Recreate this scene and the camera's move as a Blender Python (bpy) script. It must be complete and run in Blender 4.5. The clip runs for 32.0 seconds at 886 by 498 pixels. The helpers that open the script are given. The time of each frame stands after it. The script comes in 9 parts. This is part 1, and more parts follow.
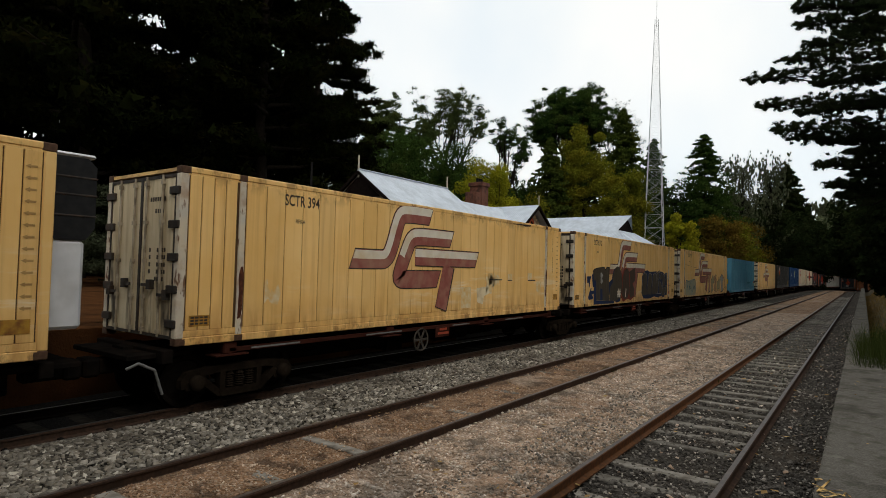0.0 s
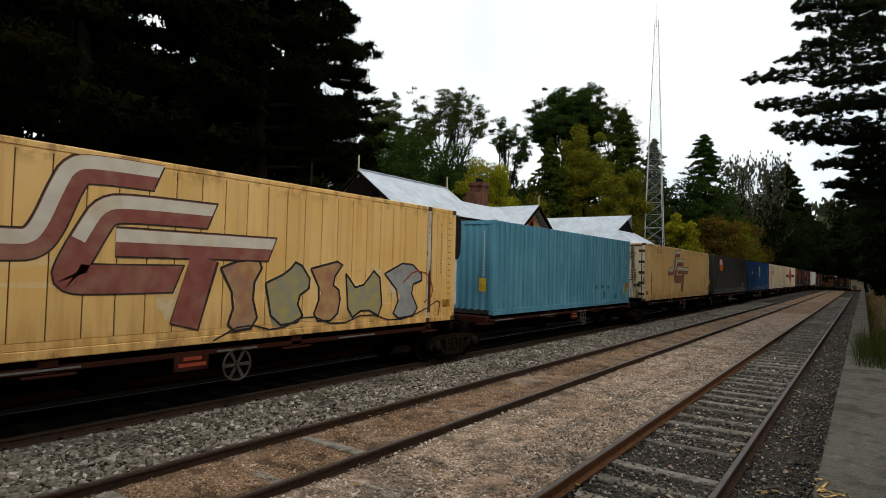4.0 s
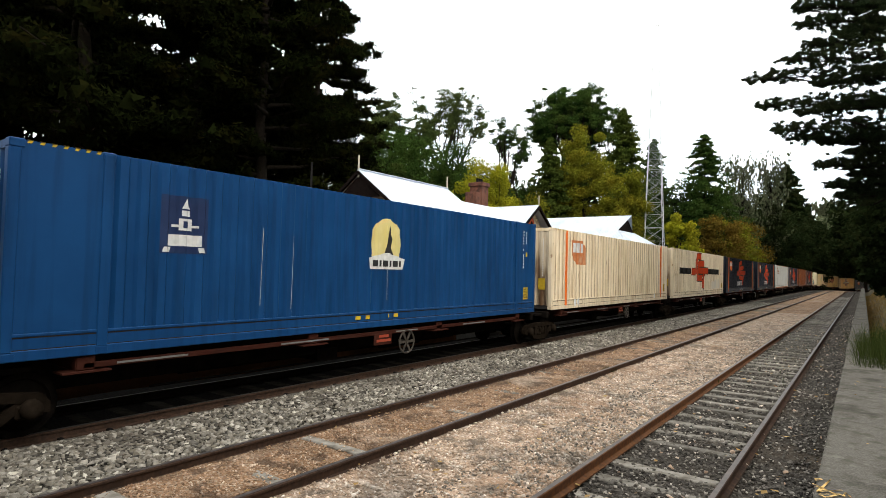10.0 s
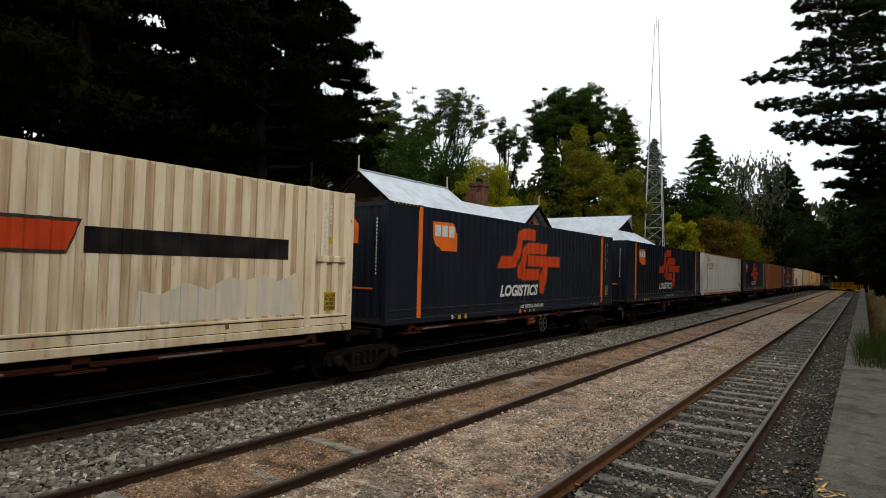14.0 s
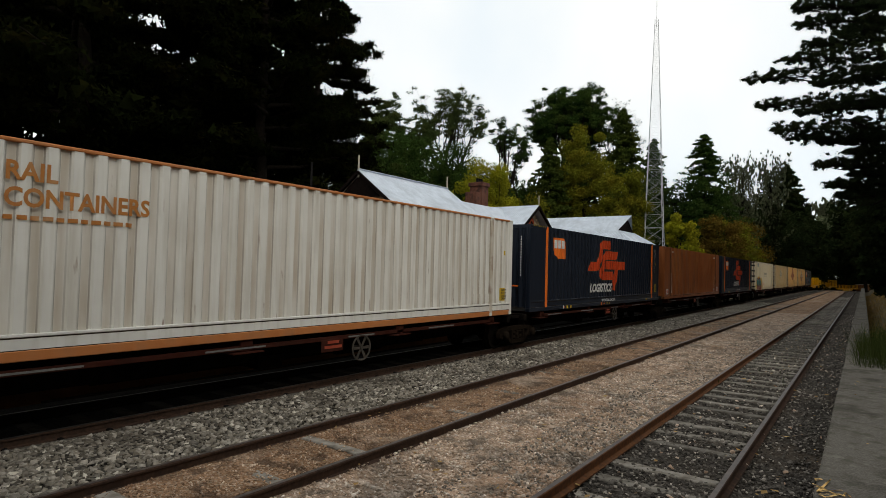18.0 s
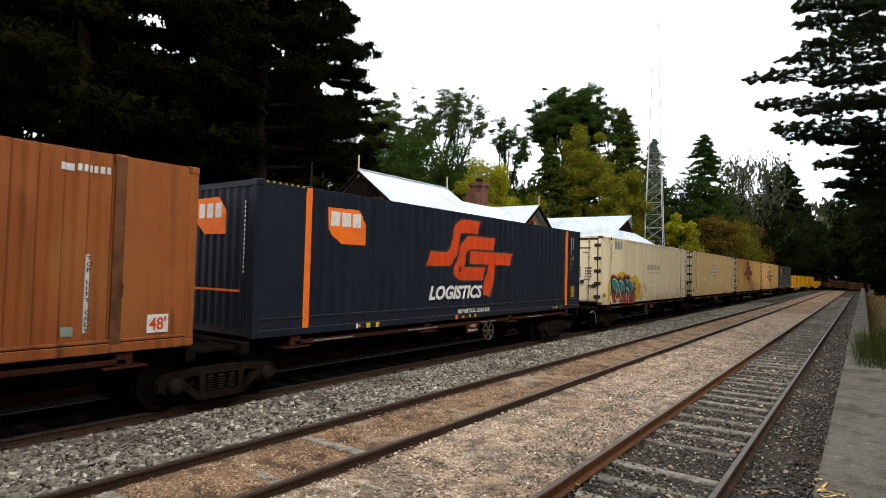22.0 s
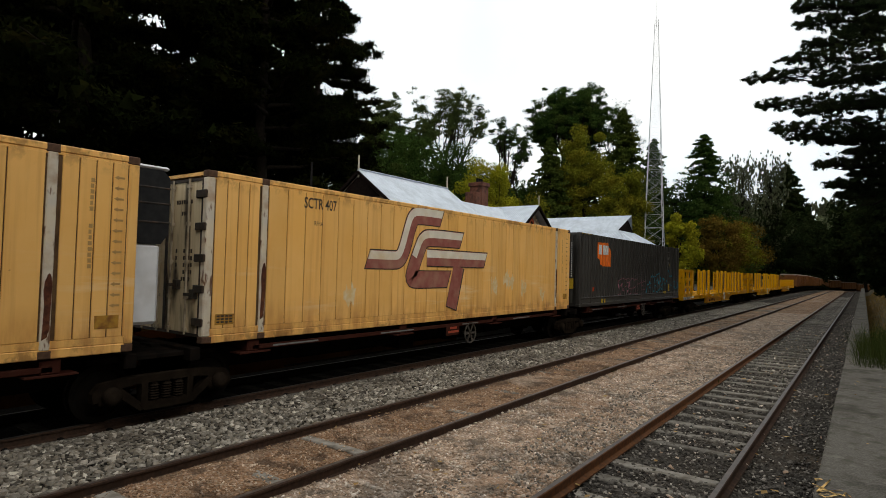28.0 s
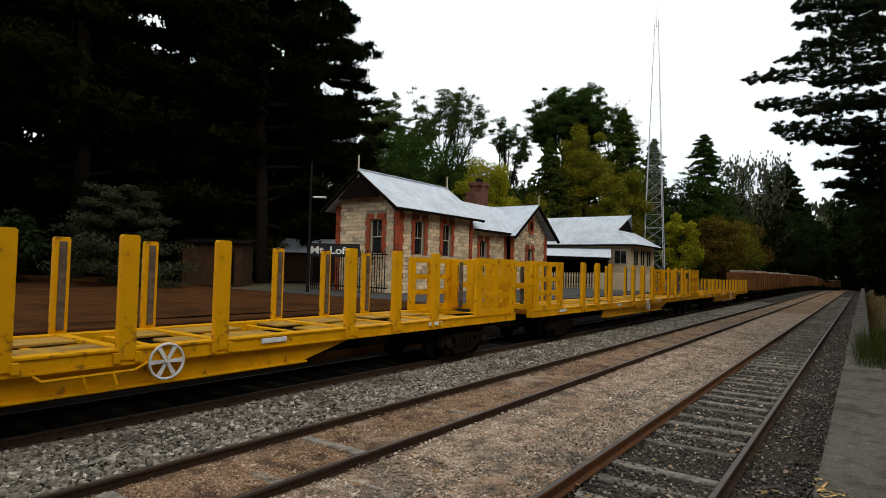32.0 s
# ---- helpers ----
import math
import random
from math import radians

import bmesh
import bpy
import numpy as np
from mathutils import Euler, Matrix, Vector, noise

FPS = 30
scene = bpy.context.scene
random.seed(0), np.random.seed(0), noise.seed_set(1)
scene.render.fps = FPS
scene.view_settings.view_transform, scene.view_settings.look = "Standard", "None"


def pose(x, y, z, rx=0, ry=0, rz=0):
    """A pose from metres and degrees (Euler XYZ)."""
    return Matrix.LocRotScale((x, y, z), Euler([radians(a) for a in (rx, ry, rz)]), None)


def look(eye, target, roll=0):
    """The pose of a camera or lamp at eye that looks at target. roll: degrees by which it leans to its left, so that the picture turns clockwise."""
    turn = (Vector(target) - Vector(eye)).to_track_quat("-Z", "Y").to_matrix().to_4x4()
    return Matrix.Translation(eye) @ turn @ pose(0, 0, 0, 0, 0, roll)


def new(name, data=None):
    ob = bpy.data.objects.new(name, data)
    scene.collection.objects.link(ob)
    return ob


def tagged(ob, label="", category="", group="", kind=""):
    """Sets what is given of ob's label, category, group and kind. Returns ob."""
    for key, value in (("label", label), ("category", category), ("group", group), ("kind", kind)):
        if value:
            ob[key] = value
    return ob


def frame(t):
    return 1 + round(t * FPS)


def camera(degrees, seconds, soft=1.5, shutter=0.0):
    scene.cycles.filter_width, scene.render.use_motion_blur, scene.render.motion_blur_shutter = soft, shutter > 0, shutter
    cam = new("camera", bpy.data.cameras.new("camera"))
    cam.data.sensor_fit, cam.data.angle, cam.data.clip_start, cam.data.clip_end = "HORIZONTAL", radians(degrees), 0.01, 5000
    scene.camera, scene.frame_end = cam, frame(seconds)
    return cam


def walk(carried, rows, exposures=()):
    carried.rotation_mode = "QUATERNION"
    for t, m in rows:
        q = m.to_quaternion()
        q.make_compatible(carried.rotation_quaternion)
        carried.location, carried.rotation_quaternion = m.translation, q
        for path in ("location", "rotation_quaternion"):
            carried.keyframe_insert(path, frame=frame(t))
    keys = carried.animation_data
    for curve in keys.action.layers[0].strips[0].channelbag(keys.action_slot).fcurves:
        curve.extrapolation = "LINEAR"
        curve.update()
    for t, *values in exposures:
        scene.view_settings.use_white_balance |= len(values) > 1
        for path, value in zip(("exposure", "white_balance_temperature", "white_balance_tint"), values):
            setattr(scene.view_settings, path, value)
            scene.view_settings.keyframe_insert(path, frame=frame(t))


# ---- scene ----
# the camera stands still on the old loading platform
cam = camera(75.17, 32.0, soft=0.62, shutter=0.02)
YAW, PITCH, ROLL, EYE = radians(36.175), radians(1.963), 1.484, (0.0, 0.0, 2.291)
VIEW = look(EYE, (EYE[0] - math.sin(YAW) * math.cos(PITCH), EYE[1] + math.cos(YAW) * math.cos(PITCH), EYE[2] + math.sin(PITCH)), ROLL)
# the camera's own exposure follows the bright and dark loads
EXPOSURES = [(t, e, 7050, 10) for t, e in (
    (0, -0.85), (1, -0.80), (2, -0.62), (3, -0.62), (3.5, -0.71), (5.5, -0.58), (6, -0.55), (7, -0.83), (8, -0.34), (9, 0.34), (10, 0.42), (11, 0.14), (12, -0.81), (13, -0.90), (14, -0.59), (14.5, -0.16), (16.5, 0.49), (17, 0.42), (18, -0.81), (19, -0.13), (20, 0.32), (21, 0.08), (22, 0.17), (23, 0.45), (24, -0.67), (25, -0.75), (27.5, -0.67), (28, -0.67), (29, -0.54), (30, 0.26), (31, -0.28), (32, -0.63))]
walk(cam, [(0.0, VIEW), (32.0, VIEW)], exposures=EXPOSURES)

# ---- light: a bright overcast sky ----
world = bpy.data.worlds.new("overcast_sky")
scene.world = world
world.use_nodes = True
wt = world.node_tree
bg = wt.nodes["Background"]
sky = wt.nodes.new("ShaderNodeTexSky")
sky.sky_type, sky.sun_disc = 'NISHITA', False
SUN_EL, SUN_ROT = radians(44), radians(115)
sky.sun_elevation, sky.sun_rotation = SUN_EL, SUN_ROT
cloud = wt.nodes.new("ShaderNodeTexNoise")
cloud.inputs["Scale"].default_value, cloud.inputs["Detail"].default_value = 2.2, 5.0
ramp = wt.nodes.new("ShaderNodeValToRGB")
ramp.color_ramp.elements[0].position, ramp.color_ramp.elements[1].position = 0.3, 0.62
ramp.color_ramp.elements[0].color = (7.3, 8.5, 9.7, 1)
ramp.color_ramp.elements[1].color = (9.35, 9.8, 10.15, 1)
mixs = wt.nodes.new("ShaderNodeMix")
mixs.data_type = 'RGBA'
mixs.inputs[0].default_value = 0.88
wt.links.new(cloud.outputs["Fac"], ramp.inputs["Fac"])
wt.links.new(sky.outputs["Color"], mixs.inputs[6])
wt.links.new(ramp.outputs["Color"], mixs.inputs[7])
wt.links.new(mixs.outputs[2], bg.inputs["Color"])
bg.inputs["Strength"].default_value = 0.205
sun = new("sun", bpy.data.lights.new("sun", 'SUN'))
sun.data.energy, sun.data.angle, sun.data.color = 1.4, radians(35), (1.0, 0.96, 0.9)
sun.matrix_world = look((0, 0, 60), (-math.sin(SUN_ROT), -math.cos(SUN_ROT), 60 - math.tan(SUN_EL)))

# ---- materials ----
def material(name, c1, c2=None, scale=3.0, rough=0.75, metal=0.0, bump=0.0, bump_scale=40.0, stain=None, stain_amount=0.5,
             stain_scale=1.2, streak=False, vary=0.0, island=False, detail=6.0, sharp=(0.35, 0.65), spec=0.18, palette=None, cells=0.0, rib=0.0, rust=(.2, .09, .03), patches=()):
    """Two-scale procedural surface: a grain between c1 and c2, larger stains, a fine relief, and a per-piece variation."""
    m = bpy.data.materials.new(name)
    m.use_nodes = True
    n, l = m.node_tree.nodes, m.node_tree.links
    b = n["Principled BSDF"]
    b.inputs["Roughness"].default_value, b.inputs["Metallic"].default_value = rough, metal
    b.inputs["Specular IOR Level"].default_value = spec
    co = n.new("ShaderNodeTexCoord")
    c2 = c2 or tuple(v * 0.7 for v in c1)
    t1 = n.new("ShaderNodeTexNoise")
    t1.inputs["Scale"].default_value, t1.inputs["Detail"].default_value = scale, detail
    l.new(co.outputs["Object"], t1.inputs["Vector"])
    r1 = n.new("ShaderNodeValToRGB")
    r1.color_ramp.elements[0].position, r1.color_ramp.elements[1].position = sharp
    r1.color_ramp.elements[0].color, r1.color_ramp.elements[1].color = (*c1, 1), (*c2, 1)
    l.new(t1.outputs["Fac"], r1.inputs["Fac"])
    out = r1.outputs["Color"]
    if palette:
        pr = n.new("ShaderNodeValToRGB")
        el = pr.color_ramp.elements
        while len(el) < len(palette):
            el.new(0.5)
        for k, c in enumerate(palette):
            el[k].position, el[k].color = k / (len(palette) - 1), (*c, 1)
        if cells:
            vo = n.new("ShaderNodeTexVoronoi")
            vo.inputs["Scale"].default_value = cells
            l.new(co.outputs["Object"], vo.inputs["Vector"])
            sp = n.new("ShaderNodeSeparateColor")
            l.new(vo.outputs["Color"], sp.inputs[0])
            l.new(sp.outputs[0], pr.inputs["Fac"])
        else:
            l.new(n.new("ShaderNodeNewGeometry").outputs["Random Per Island"], pr.inputs["Fac"])
        pm = n.new("ShaderNodeMix")
        pm.data_type, pm.blend_type = 'RGBA', 'MULTIPLY'
        pm.inputs[0].default_value = 1.0
        l.new(pr.outputs["Color"], pm.inputs[6])
        l.new(out, pm.inputs[7])
        out = pm.outputs[2]
    if stain:
        t2 = n.new("ShaderNodeTexNoise")
        t2.inputs["Scale"].default_value, t2.inputs["Detail"].default_value = stain_scale, 7.0
        mp = n.new("ShaderNodeMapping")
        mp.inputs["Scale"].default_value = (6.0, 6.0, 0.35) if streak else (1, 1, 1)
        l.new(co.outputs["Object"], mp.inputs["Vector"])
        l.new(mp.outputs["Vector"], t2.inputs["Vector"])
        r2 = n.new("ShaderNodeValToRGB")
        r2.color_ramp.elements[0].position, r2.color_ramp.elements[1].position = 0.48, 0.72
        r2.color_ramp.elements[1].color = (stain_amount,) * 3 + (1,)
        r2.color_ramp.elements[0].color = (0, 0, 0, 1)
        l.new(t2.outputs["Fac"], r2.inputs["Fac"])
        mx = n.new("ShaderNodeMix")
        mx.data_type = 'RGBA'
        l.new(r2.outputs["Color"], mx.inputs[0])
        l.new(out, mx.inputs[6])
        mx.inputs[7].default_value = (*stain, 1)
        out = mx.outputs[2]
    for k, (colour, amount, size, lo, hi) in enumerate(patches):      # larger patches of another colour
        tp = n.new("ShaderNodeTexNoise")
        tp.inputs["Scale"].default_value, tp.inputs["Detail"].default_value = 1.0, 6.0
        mo = n.new("ShaderNodeMapping")
        mo.inputs["Location"].default_value = (17.3 * k + 3.1, 5.7 * k, 2.2 * k)
        mo.inputs["Scale"].default_value = size if isinstance(size, tuple) else (size,) * 3
        l.new(co.outputs["Object"], mo.inputs["Vector"])
        l.new(mo.outputs["Vector"], tp.inputs["Vector"])
        rp = n.new("ShaderNodeMapRange")
        rp.inputs[1].default_value, rp.inputs[2].default_value, rp.inputs[4].default_value = lo, hi, amount
        l.new(tp.outputs["Fac"], rp.inputs[0])
        mp2 = n.new("ShaderNodeMix")
        mp2.data_type = 'RGBA'
        l.new(rp.outputs[0], mp2.inputs[0])
        l.new(out, mp2.inputs[6])
        mp2.inputs[7].default_value = (*colour, 1)
        out = mp2.outputs[2]
    if rib:                     # rust runs, on teal a darker teal, that follow the folds of a ribbed wall
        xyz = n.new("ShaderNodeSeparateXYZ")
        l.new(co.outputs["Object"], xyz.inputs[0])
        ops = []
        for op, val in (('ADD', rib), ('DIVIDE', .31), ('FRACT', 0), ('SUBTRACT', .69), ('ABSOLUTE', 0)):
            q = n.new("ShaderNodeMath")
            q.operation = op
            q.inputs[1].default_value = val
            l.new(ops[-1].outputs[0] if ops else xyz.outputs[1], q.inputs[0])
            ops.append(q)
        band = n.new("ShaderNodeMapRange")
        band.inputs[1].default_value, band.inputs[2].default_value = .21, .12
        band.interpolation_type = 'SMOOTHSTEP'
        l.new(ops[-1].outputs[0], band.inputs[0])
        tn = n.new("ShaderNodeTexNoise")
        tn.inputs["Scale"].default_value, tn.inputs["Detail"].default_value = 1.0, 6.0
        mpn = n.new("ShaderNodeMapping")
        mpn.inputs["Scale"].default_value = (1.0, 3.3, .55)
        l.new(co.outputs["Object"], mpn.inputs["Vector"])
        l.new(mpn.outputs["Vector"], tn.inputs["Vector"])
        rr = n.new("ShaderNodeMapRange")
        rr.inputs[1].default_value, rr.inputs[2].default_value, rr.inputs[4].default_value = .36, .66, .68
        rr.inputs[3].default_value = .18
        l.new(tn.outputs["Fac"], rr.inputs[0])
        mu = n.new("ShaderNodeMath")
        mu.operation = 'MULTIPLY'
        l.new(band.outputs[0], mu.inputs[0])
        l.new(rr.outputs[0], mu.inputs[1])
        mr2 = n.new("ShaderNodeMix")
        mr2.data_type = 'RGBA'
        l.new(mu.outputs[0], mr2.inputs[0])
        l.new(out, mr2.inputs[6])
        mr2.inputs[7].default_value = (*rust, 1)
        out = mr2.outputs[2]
        ed = n.new("ShaderNodeMath")        # thin dark lines along the folds: rib-edge shadow put into the colour
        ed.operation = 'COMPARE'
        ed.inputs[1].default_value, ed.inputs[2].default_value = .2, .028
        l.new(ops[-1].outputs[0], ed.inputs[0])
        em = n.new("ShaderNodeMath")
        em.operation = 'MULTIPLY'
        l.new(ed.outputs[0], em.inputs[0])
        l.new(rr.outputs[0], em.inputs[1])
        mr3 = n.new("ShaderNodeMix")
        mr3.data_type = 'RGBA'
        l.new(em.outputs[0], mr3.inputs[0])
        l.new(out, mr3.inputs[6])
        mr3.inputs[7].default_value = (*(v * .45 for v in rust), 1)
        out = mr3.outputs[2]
    if vary:
        if island:
            rnd = n.new("ShaderNodeNewGeometry").outputs["Random Per Island"]
        else:
            rnd = n.new("ShaderNodeObjectInfo").outputs["Random"]
        mr = n.new("ShaderNodeMapRange")
        mr.inputs[3].default_value, mr.inputs[4].default_value = 1 - vary, 1 + vary
        l.new(rnd, mr.inputs[0])
        hs = n.new("ShaderNodeHueSaturation")
        l.new(mr.outputs[0], hs.inputs["Value"])
        l.new(out, hs.inputs["Color"])
        out = hs.outputs["Color"]
    l.new(out, b.inputs["Base Color"])
    if bump:
        t3 = n.new("ShaderNodeTexNoise")
        t3.inputs["Scale"].default_value, t3.inputs["Detail"].default_value = bump_scale, 5.0
        l.new(co.outputs["Object"], t3.inputs["Vector"])
        bp = n.new("ShaderNodeBump")
        bp.inputs["Strength"].default_value, bp.inputs["Distance"].default_value = 1.0, bump
        l.new(vo.outputs["Distance"] if cells and palette else t3.outputs["Fac"], bp.inputs["Height"])
        bp.invert = bool(cells and palette)
        l.new(bp.outputs["Normal"], b.inputs["Normal"])
    return m


def leaf_material(name, c1, c2, c3=None, rough=0.6):
    """Foliage: a colour for each leaf by its island, larger patches, and some light through the leaf."""
    m = material(name, c1, c2, scale=0.35, rough=rough, vary=0.3, island=True, stain=c3, stain_amount=0.7, stain_scale=0.5, spec=0.0)
    n, l = m.node_tree.nodes, m.node_tree.links
    b, o = n["Principled BSDF"], n["Material Output"]
    tr = n.new("ShaderNodeBsdfTranslucent")
    l.new(b.inputs["Base Color"].links[0].from_socket, tr.inputs["Color"])
    mx = n.new("ShaderNodeMixShader")
    mx.inputs[0].default_value = 0.3
    l.new(b.outputs[0], mx.inputs[1])
    l.new(tr.outputs[0], mx.inputs[2])
    l.new(mx.outputs[0], o.inputs["Surface"])
    return m


def weathered(name, c1, c2, streak, scuff, seed, rust=(.13, .05, .018), rough=.45, spec=.3, scuffed=.8, streaked=.5):
    """Old container paint: faded patches, dirt runs, pale sideways scuffs low down, rust on the edges, dented sheet."""
    m = bpy.data.materials.new(name)
    m.use_nodes = True
    n, l = m.node_tree.nodes, m.node_tree.links
    b = n["Principled BSDF"]
    b.inputs["Specular IOR Level"].default_value = spec
    co = n.new("ShaderNodeTexCoord").outputs["Object"]

    def field(scale, detail, size=1.0, rough_=.55):
        mp = n.new("ShaderNodeMapping")
        mp.inputs["Scale"].default_value = scale
        mp.inputs["Location"].default_value = (0, seed * 7.31 * scale[1], seed * 1.7 * scale[2])
        l.new(co, mp.inputs["Vector"])
        t = n.new("ShaderNodeTexNoise")
        t.inputs["Scale"].default_value, t.inputs["Detail"].default_value, t.inputs["Roughness"].default_value = size, detail, rough_
        l.new(mp.outputs["Vector"], t.inputs["Vector"])
        return t.outputs["Fac"]

    def span(v, lo, hi, top=1.0, low=0.0):
        r = n.new("ShaderNodeMapRange")
        r.inputs[1].default_value, r.inputs[2].default_value, r.inputs[3].default_value, r.inputs[4].default_value = lo, hi, low, top
        l.new(v, r.inputs[0])
        return r.outputs[0]

    def times(a, c, op='MULTIPLY'):
        q = n.new("ShaderNodeMath")
        q.operation = op
        q.use_clamp = True
        l.new(a, q.inputs[0])
        l.new(c, q.inputs[1])
        return q.outputs[0]

    def over(base, colour, fac):
        x = n.new("ShaderNodeMix")
        x.data_type = 'RGBA'
        l.new(fac, x.inputs[0])
        if isinstance(base, tuple): x.inputs[6].default_value = (*base, 1)
        else: l.new(base, x.inputs[6])
        x.inputs[7].default_value = (*colour, 1)
        return x.outputs[2]

    xyz = n.new("ShaderNodeSeparateXYZ")
    l.new(co, xyz.inputs[0])
    z = xyz.outputs[2]
    out = over(c1, c2, span(field((1, .8, .8), 5), .35, .65))
    out = over(out, streak, span(field((1, 9, .3), 5), .5, .78, streaked))
    low = times(span(z, .2, .6), span(z, 1.7, 1.1), 'MULTIPLY')
    out = over(out, scuff, times(span(field((1, .55, 5.5), 6, 1.0, .62), .53, .66, scuffed), times(low, span(field((1, .45, .4), 3), .38, .6))))
    out = over(out, streak, times(span(z, .75, .2, .8), span(field((1, 5, 1.2), 5), .4, .65)))
    edge = times(span(z, 2.55, 2.86, .55), span(z, .32, .05, .55), 'ADD')
    spots = field((1, 3.2, 2.4), 9, 1.0, .68)
    out = over(out, rust, times(span(spots, .5, .58), edge))
    out = over(out, rust, span(spots, .7, .74, .85))
    hs = n.new("ShaderNodeHueSaturation")
    l.new(span(n.new("ShaderNodeObjectInfo").outputs["Random"], 0, 1, 1.06, .94), hs.inputs["Value"])
    l.new(out, hs.inputs["Color"])
    l.new(hs.outputs["Color"], b.inputs["Base Color"])
    l.new(span(field((1, 2, 2), 5), .3, .7, rough + .2, rough - .08), b.inputs["Roughness"])
    bp = n.new("ShaderNodeBump")
    bp.inputs["Strength"].default_value, bp.inputs["Distance"].default_value = 1.0, .012
    l.new(field((1, 1.5, 1.5), 3), bp.inputs["Height"])
    l.new(bp.outputs["Normal"], b.inputs["Normal"])
    return m


# ---- mesh tools ----
class Shape:
    """Collects vertices and faces, in metres."""

    def __init__(self):
        self.v, self.f = [], []

    def poly(self, pts):
        i = len(self.v)
        self.v += [tuple(p) for p in pts]
        self.f.append(tuple(range(i, i + len(pts))))

    def mesh(self, v, f):
        i = len(self.v)
        self.v += [tuple(p) for p in v]
        self.f += [tuple(i + k for k in q) for q in f]

    def box(self, x0, x1, y0, y1, z0, z1, bev=0.0, m=None):
        """A box; with bev its upright-to-flat edges are chamfered."""
        if x0 > x1: x0, x1 = x1, x0
        if y0 > y1: y0, y1 = y1, y0
        if z0 > z1: z0, z1 = z1, z0
        if not bev:
            v = [(x, y, z) for x in (x0, x1) for y in (y0, y1) for z in (z0, z1)]
            f = [(0, 1, 3, 2), (4, 6, 7, 5), (0, 4, 5, 1), (2, 3, 7, 6), (0, 2, 6, 4), (1, 5, 7, 3)]
        else:
            e = min(bev, (x1 - x0) * .45, (y1 - y0) * .45, (z1 - z0) * .45)
            bm = bmesh.new()
            bmesh.ops.create_cube(bm, size=1.0)
            for q in bm.verts:
                q.co = ((x0 + x1) / 2 + q.co.x * (x1 - x0), (y0 + y1) / 2 + q.co.y * (y1 - y0), (z0 + z1) / 2 + q.co.z * (z1 - z0))
            bmesh.ops.bevel(bm, geom=list(bm.edges), offset=e, segments=1, affect='EDGES', profile=0.5)
            bm.verts.index_update()
            v = [tuple(q.co) for q in bm.verts]
            f = [tuple(q.index for q in g.verts) for g in bm.faces]
            bm.free()
        if m is not None:
            v = [tuple(m @ Vector(q)) for q in v]
        self.mesh(v, f)
        return self

    def tube(self, p0, p1, r0, r1=None, n=10, caps=True):
        """A straight round bar from p0 to p1, tapering from r0 to r1."""
        r1 = r0 if r1 is None else r1
        p0, p1 = Vector(p0), Vector(p1)
        d = (p1 - p0)
        if d.length < 1e-6: return self
        d.normalize()
        a = d.orthogonal().normalized()
        b = d.cross(a)
        v = []
        for p, r in ((p0, r0), (p1, r1)):
            v += [tuple(p + (a * math.cos(2 * math.pi * k / n) + b * math.sin(2 * math.pi * k / n)) * r) for k in range(n)]
        f = [(k, (k + 1) % n, n + (k + 1) % n, n + k) for k in range(n)]
        if caps:
            f += [tuple(range(n - 1, -1, -1)), tuple(range(n, 2 * n))]
        self.mesh(v, f)
        return self

    def lathe(self, prof, centre, axis='x', n=20):
        """Turns (radius, distance along the axis) round an axis through centre."""
        v = []
        for r, h in prof:
            for k in range(n):
                a = 2 * math.pi * k / n
                q = {'x': (h, r * math.cos(a), r * math.sin(a)), 'z': (r * math.cos(a), r * math.sin(a), h)}[axis]
                v.append((centre[0] + q[0], centre[1] + q[1], centre[2] + q[2]))
        f = [(i * n + k, i * n + (k + 1) % n, (i + 1) * n + (k + 1) % n, (i + 1) * n + k) for i in range(len(prof) - 1) for k in range(n)]
        f += [tuple(range(n)), tuple((len(prof) - 1) * n + k for k in range(n))]
        self.mesh(v, f)
        return self

    def prism(self, pts, axis, a0, a1):
        """A flat outline pulled along an axis; outline given in the other two axes, in order."""
        def at(p, a):
            return {'x': (a, p[0], p[1]), 'y': (p[0], a, p[1]), 'z': (p[0], p[1], a)}[axis]
        n = len(pts)
        v = [at(p, a0) for p in pts] + [at(p, a1) for p in pts]
        f = [(k, (k + 1) % n, n + (k + 1) % n, n + k) for k in range(n)] + [tuple(range(n)), tuple(range(n, 2 * n))]
        self.mesh(v, f)
        return self

    def data(self, name, mat, smooth=False):
        me = bpy.data.meshes.new(name)
        me.from_pydata(self.v, [], self.f)
        me.materials.append(mat)
        bm = bmesh.new()
        bm.from_mesh(me)
        bmesh.ops.recalc_face_normals(bm, faces=bm.faces)
        bm.to_mesh(me)
        bm.free()
        if smooth:
            me.polygons.foreach_set("use_smooth", [True] * len(me.polygons))
        return me


def facets(name, v, mat, n=3):
    """A mesh of separate triangles (or quads) from an array of vertices."""
    m = len(v) // n
    me = bpy.data.meshes.new(name)
    me.vertices.add(n * m)
    me.vertices.foreach_set("co", np.asarray(v, dtype=np.float32).ravel())
    me.loops.add(n * m)
    me.loops.foreach_set("vertex_index", np.arange(n * m, dtype=np.int32))
    me.polygons.add(m)
    me.polygons.foreach_set("loop_start", np.arange(0, n * m, n, dtype=np.int32))
    me.polygons.foreach_set("loop_total", np.full(m, n, dtype=np.int32))
    me.materials.append(mat)
    me.update()
    return me


def quads(name, v, mat):
    return facets(name, v, mat, 4)


